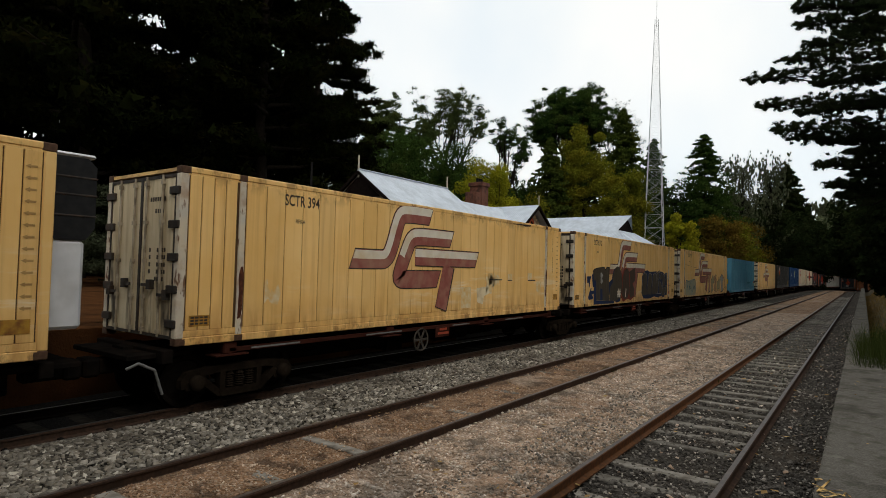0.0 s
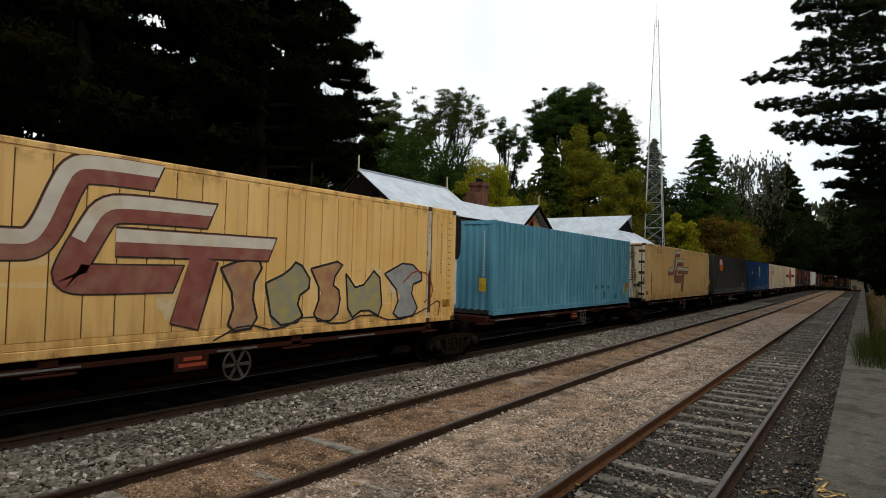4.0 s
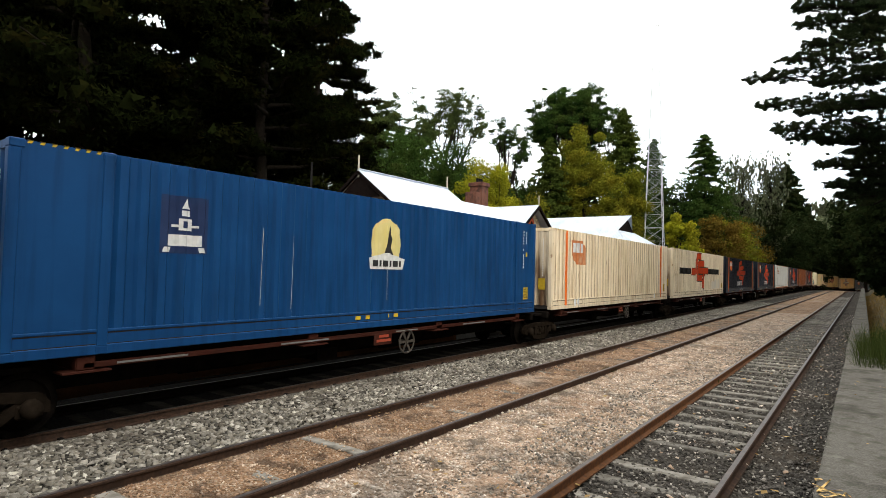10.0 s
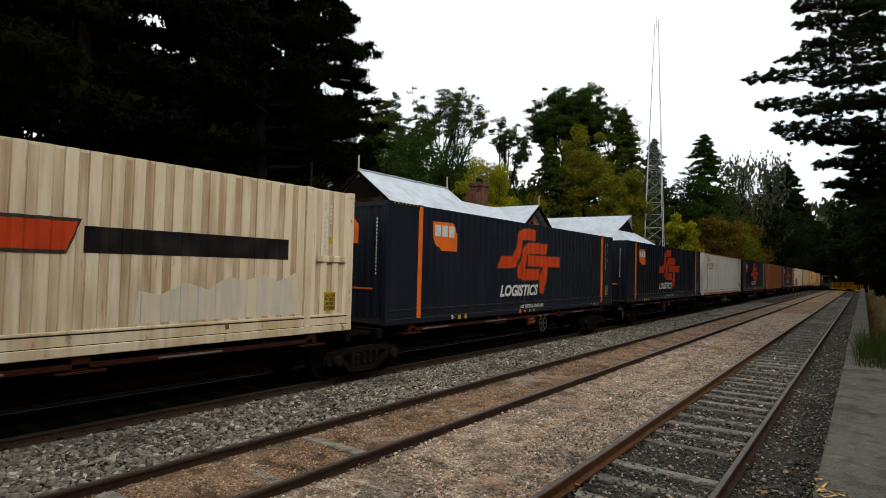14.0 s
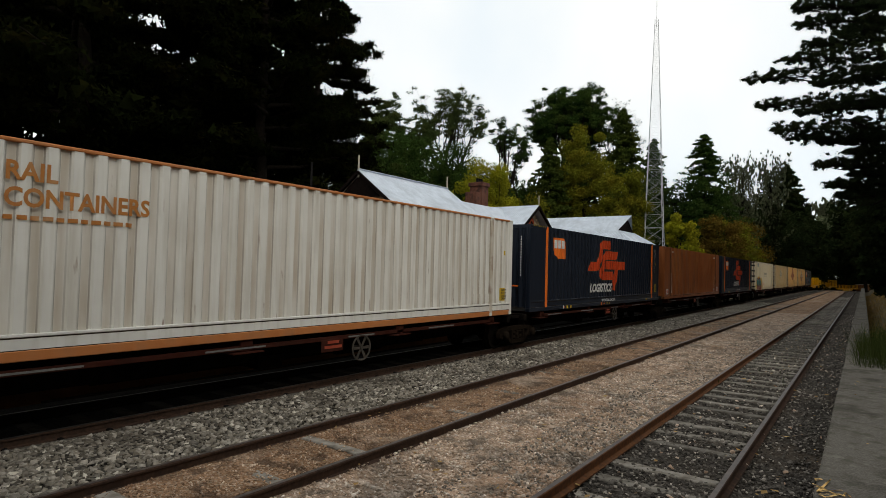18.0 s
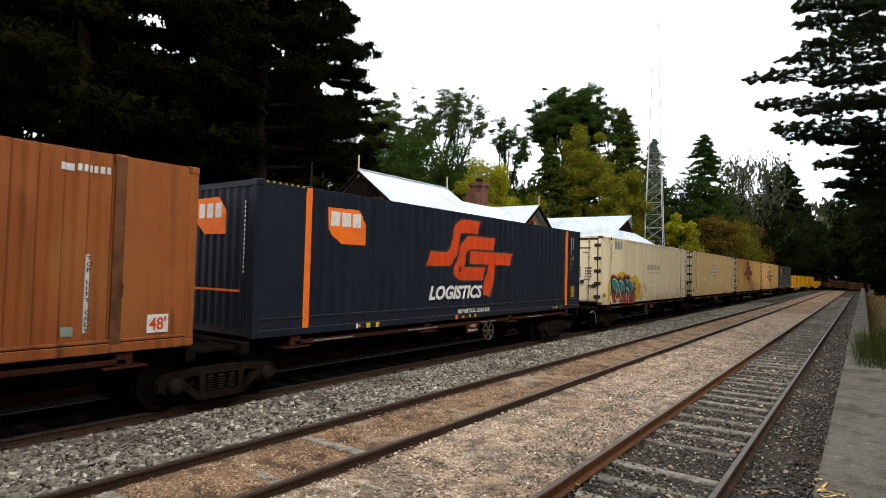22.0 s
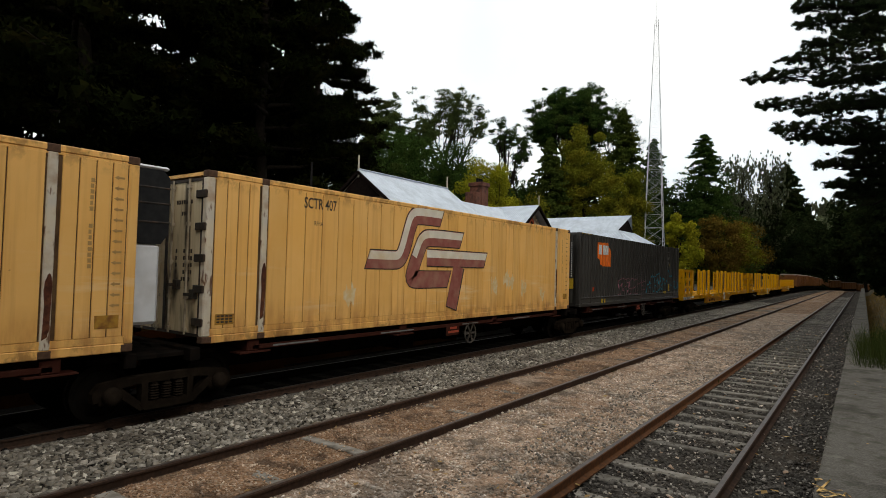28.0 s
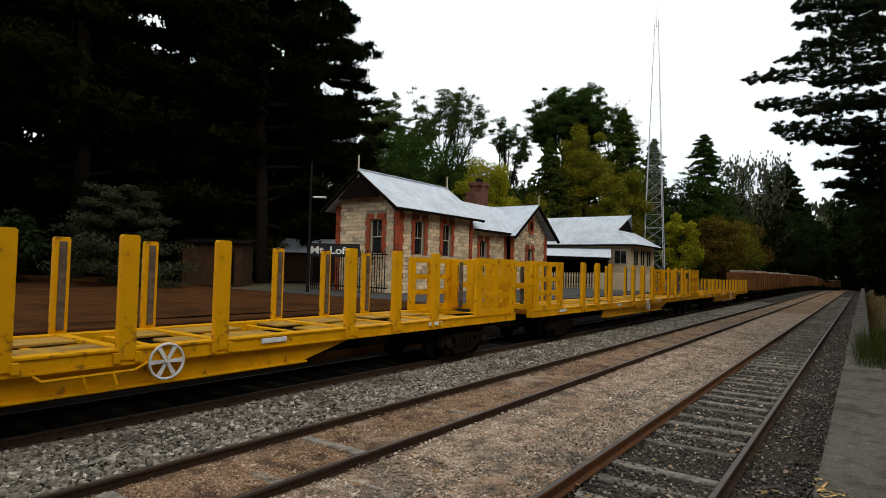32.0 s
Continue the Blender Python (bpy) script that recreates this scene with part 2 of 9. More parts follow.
def part(name, shape, mat, parent=None, label="", smooth=False):
    """Links a Shape (or ready mesh data) as ONE mesh object under a thing or a part."""
    me = shape.data(name, mat, smooth) if isinstance(shape, Shape) else shape
    ob = new(name, me)
    if parent is not None:
        ob.parent = parent
    if label:
        tagged(ob, label)
    return ob


def thing(name, label, category, group="", kind="", at=None):
    ob = tagged(new(name), label, category, group, kind)
    if at is not None:
        ob.matrix_basis = at
    return ob


def lettering(name, body, mat, parent, size, m, shear=0.0, width=0.0, bold=0.0):
    """Flat letters of the built-in font; m places the text's plane; width squeezes it to that length."""
    cu = bpy.data.curves.new(name, 'FONT')
    cu.body, cu.size, cu.shear, cu.offset = body, size, shear, bold
    cu.fill_mode, cu.resolution_u = 'FRONT', 3
    ob = bpy.data.objects.new(name, cu)
    me = bpy.data.meshes.new_from_object(ob)
    bpy.data.objects.remove(ob)
    bpy.data.curves.remove(cu)
    xs = [v.co.x for v in me.vertices]
    k = width / (max(xs) - min(xs)) if width and xs else 1.0
    x0 = min(xs) if xs else 0
    for v in me.vertices:
        v.co = m @ Vector(((v.co.x - x0) * k, v.co.y, 0.0))
    me.materials.clear()
    me.materials.append(mat)
    return part(name, me, mat, parent)


SIDE = Matrix(((0, 0, 1, 0), (1, 0, 0, 0), (0, 1, 0, 0), (0, 0, 0, 1)))  # text plane that faces +x, reading along +y

# ---- the surfaces of the place ----
# darker than the loose stones: shade in their gaps is in this colour
M_ballast = material("grey_ballast", (.75, .75, .75), (1.1, 1.1, 1.1), scale=3, rough=.92, spec=.03, bump=.04, cells=17, palette=[(0.012, 0.0105, 0.009), (0.05, 0.044, 0.037), (0.09, 0.08, 0.066), (0.025, 0.021, 0.017), (0.12, 0.107, 0.088)], stain=(0.02, 0.017, 0.014), stain_amount=.7, stain_scale=.6)
M_stone_grey = material("ballast_stone", (.75, .75, .75), (1.15, 1.15, 1.15), scale=14, rough=.85, spec=.08, palette=[(0.04, 0.036, 0.031), (0.2, 0.178, 0.147), (0.35, 0.315, 0.262), (0.085, 0.073, 0.058), (0.27, 0.236, 0.187), (0.14, 0.122, 0.096), (0.6, 0.545, 0.455)], patches=[((0.07, 0.056, 0.043), .6, .9, .5, .68)])
M_gravel = material("tan_gravel", (.7, .7, .7), (1.1, 1.1, 1.1), scale=3, rough=.95, spec=.05, bump=.02, cells=42, palette=[(0.14, 0.096, 0.068), (0.375, 0.255, 0.172), (0.49, 0.345, 0.242), (0.27, 0.183, 0.125), (0.44, 0.34, 0.26), (0.6, 0.47, 0.365)], patches=[((0.28, 0.165, 0.1), .5, .55, .5, .66), ((0.12, 0.103, 0.086), .6, .8, .52, .66), ((0.1, 0.08, 0.062), .7, 2.8, .52, .62), ((0.6, 0.5, 0.41), .5, 4.1, .58, .66)])
M_fines = material("grey_fines", (0.15, 0.135, 0.113), (0.085, 0.075, 0.062), scale=14, rough=.95, spec=.03, bump=.015, bump_scale=60, stain=(0.03, 0.026, 0.022), stain_amount=.8, stain_scale=1.4)
M_gravel_rust = material("rust_stained_gravel", (.7, .7, .7), (1.1, 1.1, 1.1), scale=3, rough=.95, spec=.05, bump=.02, cells=42, palette=[(0.11, 0.064, 0.038), (0.26, 0.146, 0.08), (0.35, 0.21, 0.125), (0.18, 0.104, 0.06), (0.32, 0.225, 0.155), (0.44, 0.32, 0.225)], patches=[((0.4, 0.335, 0.27), .55, .6, .54, .68), ((0.1, 0.065, 0.044), .6, .9, .52, .66), ((0.07, 0.044, 0.03), .7, 3.1, .53, .62)])
M_stone_tan = material("gravel_stone", (.8, .8, .8), (1.1, 1.1, 1.1), scale=12, rough=.9, spec=.1, palette=[(0.16, 0.122, 0.095), (0.5, 0.35, 0.245), (0.65, 0.475, 0.345), (0.34, 0.225, 0.155), (0.57, 0.46, 0.365), (0.74, 0.58, 0.45), (0.88, 0.78, 0.67), (0.24, 0.165, 0.115)], patches=[((0.32, 0.19, 0.115), .5, .55, .5, .66), ((0.16, 0.136, 0.114), .6, .8, .52, .66), ((0.13, 0.102, 0.08), .65, 2.8, .52, .62), ((0.75, 0.64, 0.54), .4, 4.1, .58, .66)])
M_stone_mix = material("mixed_grey_brown_stone", (.8, .8, .8), (1.1, 1.1, 1.1), scale=12, rough=.9, spec=.05, palette=[(0.07, 0.06, 0.05), (0.18, 0.155, 0.128), (0.28, 0.225, 0.175), (0.12, 0.1, 0.082), (0.34, 0.3, 0.25), (0.5, 0.42, 0.34)])
M_stone_rust = material("rusty_gravel_stone", (.8, .8, .8), (1.1, 1.1, 1.1), scale=12, rough=.9, spec=.1, palette=[(0.14, 0.09, 0.06), (0.37, 0.22, 0.13), (0.49, 0.315, 0.2), (0.26, 0.15, 0.09), (0.45, 0.33, 0.235), (0.64, 0.49, 0.365)], patches=[((0.5, 0.425, 0.345), .45, .6, .54, .68), ((0.12, 0.08, 0.056), .6, .9, .52, .66), ((0.09, 0.058, 0.04), .65, 3.1, .53, .62)])
M_dark_bed = material("dark_gravel", (.75, .75, .75), (1.1, 1.1, 1.1), scale=3, rough=.95, spec=.03, bump=.03, cells=34, palette=[(0.016, 0.0145, 0.0125), (0.06, 0.053, 0.045), (0.1, 0.088, 0.075), (0.03, 0.025, 0.021), (0.14, 0.124, 0.107)], stain=(0.045, 0.035, 0.026), stain_scale=.7, patches=[((0.13, 0.098, 0.07), .5, .5, .54, .68)])
M_stone_dark = material("dark_stone", (.75, .75, .75), (1.15, 1.15, 1.15), scale=12, rough=.9, spec=.05, palette=[(0.025, 0.022, 0.02), (0.08, 0.072, 0.062), (0.15, 0.134, 0.115), (0.05, 0.042, 0.035), (0.2, 0.178, 0.153), (0.42, 0.375, 0.32)])
# oily stone, darkened further to put the train's shade into its colour
M_oily_shade = material("oily_dark_ballast", (0.009, 0.0085, 0.008), (0.02, 0.0185, 0.017), scale=26, rough=.95, spec=.0, bump=.03, bump_scale=30, stain=(0.01, 0.009, 0.008), stain_scale=.8)
M_rail = material("rusty_rail", (0.045, 0.0275, 0.02), (0.08, 0.045, 0.029), scale=18, rough=.75, metal=.2, stain=(0.025, 0.018, 0.015), stain_scale=2.5, bump=.002, bump_scale=60)
M_rail_rust = material("orange_rusty_rail", (0.0935, 0.0413, 0.021), (0.17, 0.0713, 0.028), scale=16, rough=.75, metal=.2, stain=(0.051, 0.03, 0.021), stain_scale=3, bump=.002, bump_scale=60)
M_rail_head = material("worn_rail_head", (0.0675, 0.0562, 0.051), (0.112, 0.09, 0.0788), scale=9, rough=.45, metal=.6, stain=(0.0675, 0.0375, 0.0263), stain_scale=3)
# far main rail alone, coloured near black for the shade under the train
M_rail_shaded = material("grimy_rail", (0.012, 0.0095, 0.008), (0.02, 0.015, 0.012), scale=18, rough=.9, spec=.0)
# main rail heads, dulled and darkened for the same shade
M_rail_main = material("polished_rail", (.07, .067, .063), (.045, .042, .04), scale=9, rough=.6, metal=.5)
M_sleeper = material("grey_sleeper", (0.215, 0.196, 0.168), (0.15, 0.135, 0.113), scale=9, rough=.9, spec=.05, vary=.4, stain=(0.07, 0.058, 0.044), stain_amount=.8, stain_scale=5, bump=.004, bump_scale=50)
# oil-stained concrete, darkened as well for shade between the rails
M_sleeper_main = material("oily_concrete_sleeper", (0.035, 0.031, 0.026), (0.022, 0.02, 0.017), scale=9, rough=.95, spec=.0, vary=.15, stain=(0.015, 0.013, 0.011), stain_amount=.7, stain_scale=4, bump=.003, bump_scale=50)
M_concrete = material("old_concrete", (0.088, 0.08, 0.068), (0.145, 0.132, 0.112), scale=70, sharp=(.4, .6), rough=.92, spec=.05, vary=.12, bump=.008, bump_scale=90, stain=(0.04, 0.036, 0.028), stain_amount=.8, stain_scale=2.2, patches=[((0.05, 0.05, 0.034), .6, 4.5, .52, .64), ((0.2, 0.184, 0.158), .45, 9.0, .58, .68)])
M_dirt = material("red_dirt", (0.078, 0.033, 0.0135), (0.05, 0.022, 0.0098), scale=2.2, spec=.0, rough=.97, bump=.02, bump_scale=22, stain=(0.022, 0.012, 0.0065), stain_amount=.8, stain_scale=.6)
M_asphalt = material("platform_asphalt", (0.0441, 0.0431, 0.0416), (0.0686, 0.0662, 0.0637), scale=30, rough=.9, bump=.004, bump_scale=120, stain=(0.0343, 0.0318, 0.0294), stain_scale=.8)
M_earth = material("leaf_litter", (.06, .05, .03), (.12, .09, .05), scale=1.5, rough=.95, bump=.04, bump_scale=12, stain=(.05, .055, .025), stain_scale=.15)
M_grass_dry = leaf_material("dry_grass", (.22, .13, .045), (.3, .2, .07), (.12, .12, .04))
M_grass = leaf_material("green_grass", (0.02, 0.034, 0.0085), (0.042, 0.056, 0.014), (0.07, 0.058, 0.02))
M_yellow_paint = material("yellow_marking", (0.825, 0.513, 0.16), (0.675, 0.446, 0.192), scale=20, rough=.8)
M_fallen = leaf_material("fallen_leaves", (.35, .2, .07), (.42, .3, .14), (.16, .08, .03))
M_black = material("black_iron", (0.009, 0.009, 0.0096), (0.018, 0.0168, 0.0156), scale=10, rough=.6, bump=.001, bump_scale=80, spec=0.0)
# next three: grimy, dusty steel with the shade under the train coloured in
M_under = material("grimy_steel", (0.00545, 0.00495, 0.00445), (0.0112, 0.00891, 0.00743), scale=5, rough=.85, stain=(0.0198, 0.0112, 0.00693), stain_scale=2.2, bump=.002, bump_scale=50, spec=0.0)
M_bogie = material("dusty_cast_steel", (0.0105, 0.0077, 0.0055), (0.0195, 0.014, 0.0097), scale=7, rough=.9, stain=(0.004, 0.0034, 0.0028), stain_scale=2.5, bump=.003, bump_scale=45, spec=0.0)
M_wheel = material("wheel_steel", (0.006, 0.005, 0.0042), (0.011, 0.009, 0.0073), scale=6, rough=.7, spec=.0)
M_handwheel = material("dusty_handwheel_steel", (0.05, 0.042, 0.034), (0.09, 0.075, 0.06), scale=6, rough=.6, metal=.2)
M_redbar = material("rusty_red_sill", (0.0403, 0.0113, 0.00756), (0.0554, 0.0189, 0.0126), scale=4, rough=.7, stain=(0.0126, 0.00882, 0.00756), stain_scale=2, bump=.001, bump_scale=60, spec=0.03)
M_white = material("white_paint", (.72, .72, .7), (.62, .62, .6), scale=6, rough=.55, stain=(.45, .43, .4), stain_scale=3)
M_hose = material("pale_hose", (0.193, 0.193, 0.185), (0.154, 0.154, 0.146), scale=8, rough=.5)
M_orange = material("orange_paint", (.82, .175, .022), (.76, .15, .02), scale=4, rough=.5, stain=(.5, .13, .04), stain_scale=2)
M_label = material("yellow_label", (.62, .42, .03), (.5, .33, .03), scale=10, rough=.5, stain=(.2, .14, .03), stain_scale=8)
M_mark = material("white_marking", (.68, .68, .66), (.55, .55, .53), scale=9, rough=.6)
M_mark_dark = material("black_marking", (.03, .025, .02), (.07, .05, .035), scale=9, rough=.6)
# ---- the lie of the land ----
MAIN_X, MAIN_Z = -10.04, -0.15          # middle of the main line and the height of its rails
CURVE_Y, CURVE_R = 155.0, 206.0         # the line runs straight, then bends to the right


def fall(s):
    """Height of the line past the crest."""
    s = min(s, 300.0)
    return -(max(0.0, min(s, 200.0) - 120.0) ** 2) / 5000.0 - max(0.0, s - 200.0) * .032


CURVE_A = 1.1                           # the bend turns this far, in radians, and the line runs straight again


def along(s, off=0.0, z=0.0):
    """The pose on the main line s metres on, off metres to its right."""
    if s < CURVE_Y:
        return pose(MAIN_X + off, s, z + fall(s))
    a = min(CURVE_A, (s - CURVE_Y) / CURVE_R)
    more = s - CURVE_Y - a * CURVE_R
    r = CURVE_R - off
    return pose(MAIN_X + CURVE_R - r * math.cos(a) + more * math.sin(a), CURVE_Y + r * math.sin(a) + more * math.cos(a), z + fall(s), 0, 0, -math.degrees(a))


def locate(x, y):
    """How far along the line a place lies, and how far to its right."""
    if y < CURVE_Y:
        return y, x - MAIN_X
    cx = MAIN_X + CURVE_R
    a = math.atan2(y - CURVE_Y, cx - x)
    if a <= CURVE_A:
        return CURVE_Y + CURVE_R * a, CURVE_R - math.hypot(x - cx, y - CURVE_Y)
    dx, dy = x - (cx - CURVE_R * math.cos(CURVE_A)), y - (CURVE_Y + CURVE_R * math.sin(CURVE_A))
    return CURVE_Y + CURVE_R * CURVE_A + dx * math.sin(CURVE_A) + dy * math.cos(CURVE_A), dx * math.cos(CURVE_A) - dy * math.sin(CURVE_A)


def smooth(a, b, x):
    t = min(1.0, max(0.0, (x - a) / (b - a)))
    return t * t * (3 - 2 * t)


def land(x, y):
    """Height of the ground."""
    along_s, off = locate(x, y)
    z = -0.32 + fall(along_s)
    z -= 0.25 * smooth(3.5, 2.5, abs(off))                    # under the ballast bed
    z += 1.17 * smooth(-3.0, -4.2, off) if off < 0 else 0     # the station side stands higher
    if off < -8:
        z += 4.0 * smooth(-25, -110, off) + 0.25 * noise.noise((x * .11, y * .11, 0.3)) * smooth(-10, -20, off)
    if off > -MAIN_X:
        z += 0.87 * smooth(0.5, 1.6, off + MAIN_X) + 3.0 * smooth(10, 90, off + MAIN_X)
    return z


def ground_sheet():
    xs = sorted(set([-1500, -700, -350, -200, -140, -110, -90, -75, -62, -52, -46] + [-42 + 2 * k for k in range(13)]
                    + [-16, -14.6, -14.2, -13.8, -13.4, -13.04, -12.6, -12, -11.5, -10, -8.2, -7.4, -6.7, -5.7, -4.2, -3, -2, -1, -.3, .5, .8, 1.2, 1.6, 2.2]
                    + [3, 5, 8, 12, 17, 23, 30, 38, 48, 60, 80, 110, 160, 260, 500, 1500]))
    ys = sorted(set([-900, -400, -150, -60, -30, -15] + [-8 + 3 * k for k in range(55)] + [160 + 6 * k for k in range(22)] + [300, 340, 400, 520, 800, 1800]))
    v = [(x, y, land(x, y)) for y in ys for x in xs]
    n = len(xs)
    f = [(j * n + i, j * n + i + 1, (j + 1) * n + i + 1, (j + 1) * n + i) for j in range(len(ys) - 1) for i in range(n - 1)]
    s = Shape()
    s.mesh(v, f)
    tagged(part("ground", s, M_earth, smooth=True), "dark earth strewn with leaf litter under the trees", "ground", kind="structure")


ground_sheet()


def strip(name, o0, o1, z, mat, label, s0=-14.0, s1=330.0, step=1.5, wave=0.03, edge=0.12, cat="ballast"):
    """A long bed along the line between two offsets, with shoulders and an uneven top."""
    s = Shape()
    rows = []
    n = max(3, int((o1 - o0) / .35))
    k = 0
    while s0 + k * step <= s1:
        d = s0 + k * step
        row = []
        for i in range(n + 1):
            off = o0 + (o1 - o0) * i / n
            h = z + wave * noise.noise((off * 1.3, d * .9, 2.1)) - (edge if i in (0, n) else 0)
            row.append(tuple((along(d, off, h)).translation))
        rows.append(row)
        k += 1
    m = n + 1
    s.mesh([p for r in rows for p in r], [(j * m + i, j * m + i + 1, (j + 1) * m + i + 1, (j + 1) * m + i) for j in range(len(rows) - 1) for i in range(n)])
    return tagged(part(name, s, mat, smooth=True), label, cat, kind="structure")


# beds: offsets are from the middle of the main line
strip("main_line_ballast", -2.3, 2.4, -.325, M_oily_shade, "bed of oily stone darkened for shade under the main line", wave=.04)
strip("ballast_fines", .82, 1.7, -.215, M_fines, "grey crushed fines along the sleeper ends", wave=.02, edge=.06)
strip("ballast_shoulder", 1.36, 3.55, -.15, M_ballast, "loose grey crushed stone beside the main line", wave=.05)
strip("siding_gravel_rusty", 3.45, 5.11, -.125, M_gravel_rust, "rust-stained gravel between the rails of the siding", wave=.045, edge=.02)
strip("siding_gravel", 5.06, 7.3, -.122, M_gravel, "trodden tan gravel between the sidings", wave=.045, edge=.0, s1=46.0)
# beyond 46 m the bed takes the darker, browner gravel
strip("siding_gravel_rusty", 5.06, 7.3, -.122, M_gravel_rust, "darker rust-brown gravel further along the sidings", wave=.045, edge=.0, s0=46.0)
strip("siding_bed", 7.0, 9.95, -.175, M_dark_bed, "dark weedy stone bed of the disused siding", wave=.04)


def stones(name, n, o0, o1, y0, y1, size, z, mat, label, seed, bias=1.7):
    """Loose stones, thickest where the ground is near."""
    rng = np.random.default_rng(seed)
    y = y0 + (y1 - y0) * rng.random(n) ** bias
    x = MAIN_X + o0 + (o1 - o0) * rng.random(n)
    r = size * (.45 + .75 * rng.random(n) ** 1.5) * .5
    base = np.array([(a, b, c) for a in (-1, 1) for b in (-1, 1) for c in (-1, 1)], float)
    v = base[None] * (.55 + .6 * rng.random((n, 8, 1))) * np.stack([.85 + .85 * rng.random(n), .65 + .5 * rng.random(n), .3 + .4 * rng.random(n)], 1)[:, None, :]
    a = rng.random(n) * 6.283
    t = (rng.random(n) - .5) * 1.5
    ca, sa, ct, st = np.cos(a)[:, None], np.sin(a)[:, None], np.cos(t)[:, None], np.sin(t)[:, None]
    vx, vy, vz = v[..., 0], v[..., 1], v[..., 2]
    vx, vz = vx * ct - vz * st, vx * st + vz * ct
    vx, vy = vx * ca - vy * sa, vx * sa + vy * ca
    v = np.stack([vx, vy, vz], -1) * r[:, None, None]
    v += np.stack([x, y, np.full(n, z) + r * .12], 1)[:, None, :]
    f = np.array([(0, 1, 3, 2), (4, 6, 7, 5), (0, 4, 5, 1), (2, 3, 7, 6), (1, 5, 7, 3)])
    loops = (f[None] + 8 * np.arange(n)[:, None, None]).ravel()
    me = bpy.data.meshes.new(name)
    me.vertices.add(8 * n)
    me.vertices.foreach_set("co", v.astype(np.float32).ravel())
    me.loops.add(20 * n)
    me.loops.foreach_set("vertex_index", loops.astype(np.int32))
    me.polygons.add(5 * n)
    me.polygons.foreach_set("loop_start", np.arange(0, 20 * n, 4, dtype=np.int32))
    me.polygons.foreach_set("loop_total", np.full(5 * n, 4, dtype=np.int32))
    me.materials.append(mat)
    me.update()
    tagged(part(name, me, mat), label, "stones", kind="stuff")


def rail_profile(w=.07, h=.15):
    b = w * .95
    return [(-b, -h), (b, -h), (b, -h + .014), (.012, -h + .035), (.012, -.042), (w / 2, -.03), (w / 2, -.006), (w / 2 - .008, 0), (-w / 2 + .008, 0), (-w / 2, -.006),
            (-w / 2, -.03), (-.012, -.042), (-.012, -h + .035), (-b, -h + .014)]


def rail(off, z, s0, s1, web, head, parent, step=3.0):
    s = Shape()
    prof = rail_profile()
    n = len(prof)
    d, rows = s0, []
    while d <= s1 + .01:
        m = along(d, off, z)
        rows.append([tuple(m @ Vector((p[0], 0, p[1]))) for p in prof])
        d += step
    s.mesh([p for r in rows for p in r], [(j * n + i, j * n + (i + 1) % n, (j + 1) * n + (i + 1) % n, (j + 1) * n + i) for j in range(len(rows) - 1) for i in range(n)])
    ob = part("rail", s, web, parent)
    h = Shape()
    for j in range(len(rows) - 1):
        up = Vector((0, 0, .004))
        h.poly([Vector(rows[j][7]) + up, Vector(rows[j][8]) + up, Vector(rows[j + 1][8]) + up, Vector(rows[j + 1][7]) + up])
    part("rail_head", h, head, ob, "worn running surface")
    return ob


def track(label, offs, z, s0, s1, web, head, far_web=None):
    t = thing("railway_track", label, "railway track", "tracks", "structure")
    for k, o in enumerate(offs):
        rail(o, z, s0, s1, far_web if k and far_web else web, head, t)
    return t


track_main = track("main line track with rails coloured dark for the train's shade", (-.7175, .7175), MAIN_Z, -20, 330, M_rail_shaded, M_rail_main, M_rail)
track_mid = track("disused siding with brown rusty rails sunk in gravel", (3.64, 5.085), 0.0, -14, 240, M_rail, M_rail_head)
track_near = track("disused siding with orange rusty rails and grey sleepers", (7.347, 8.777), 0.0, -14, 240, M_rail_rust, M_rail_head, M_rail)


def sleepers():
    rnd = random.Random(4)
    def plank(l, w, h, mat=None):
        s = Shape()
        s.box(-l / 2, l / 2, -w / 2, w / 2, -h, 0, bev=.012)
        return s.data("sleeper", mat or M_sleeper)
    shapes = [plank(1.2 + .05 * k, .16 + .015 * k, .14) for k in range(4)]
    heavy = [plank(2.45, .24, .2, M_sleeper_main)]
    def lay(track, mid, z, s0, s1, step, skip, jitter, kinds=shapes):
        d = s0
        while d < s1:
            if rnd.random() > skip:
                ob = new("sleeper", kinds[rnd.randrange(len(kinds))])
                ob.parent = track
                m = along(d + rnd.uniform(-.03, .03), mid + rnd.uniform(-.04, .04), z + rnd.uniform(-jitter, jitter))
                ob.matrix_basis = m @ pose(0, 0, 0, rnd.uniform(-1, 1), 0, rnd.uniform(-1.5, 1.5))
            d += step
    s = Shape()
    s.box(-.05, .05, -.035, .035, 0, .045, bev=.01); s.tube((-.02, 0, .04), (.06, 0, .02), .016, n=6)
    clip_mesh = s.data("rail_clip", M_black)
    for k in range(70):
        for o in (.7175 + .1, .7175 - .1):
            put_clip = new("rail_clip", clip_mesh)
            put_clip.parent = track_main
            put_clip.matrix_basis = along(-11.0 + .66 * k, o, MAIN_Z - .152)
    lay(track_near, 8.04, -.146, -11.0, 95.0, .66, 0.03, .016)
    lay(track_mid, 4.36, -.118, -11.0, 60.0, .66, .5, .022)
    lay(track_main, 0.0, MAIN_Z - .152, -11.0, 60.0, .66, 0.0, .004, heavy)


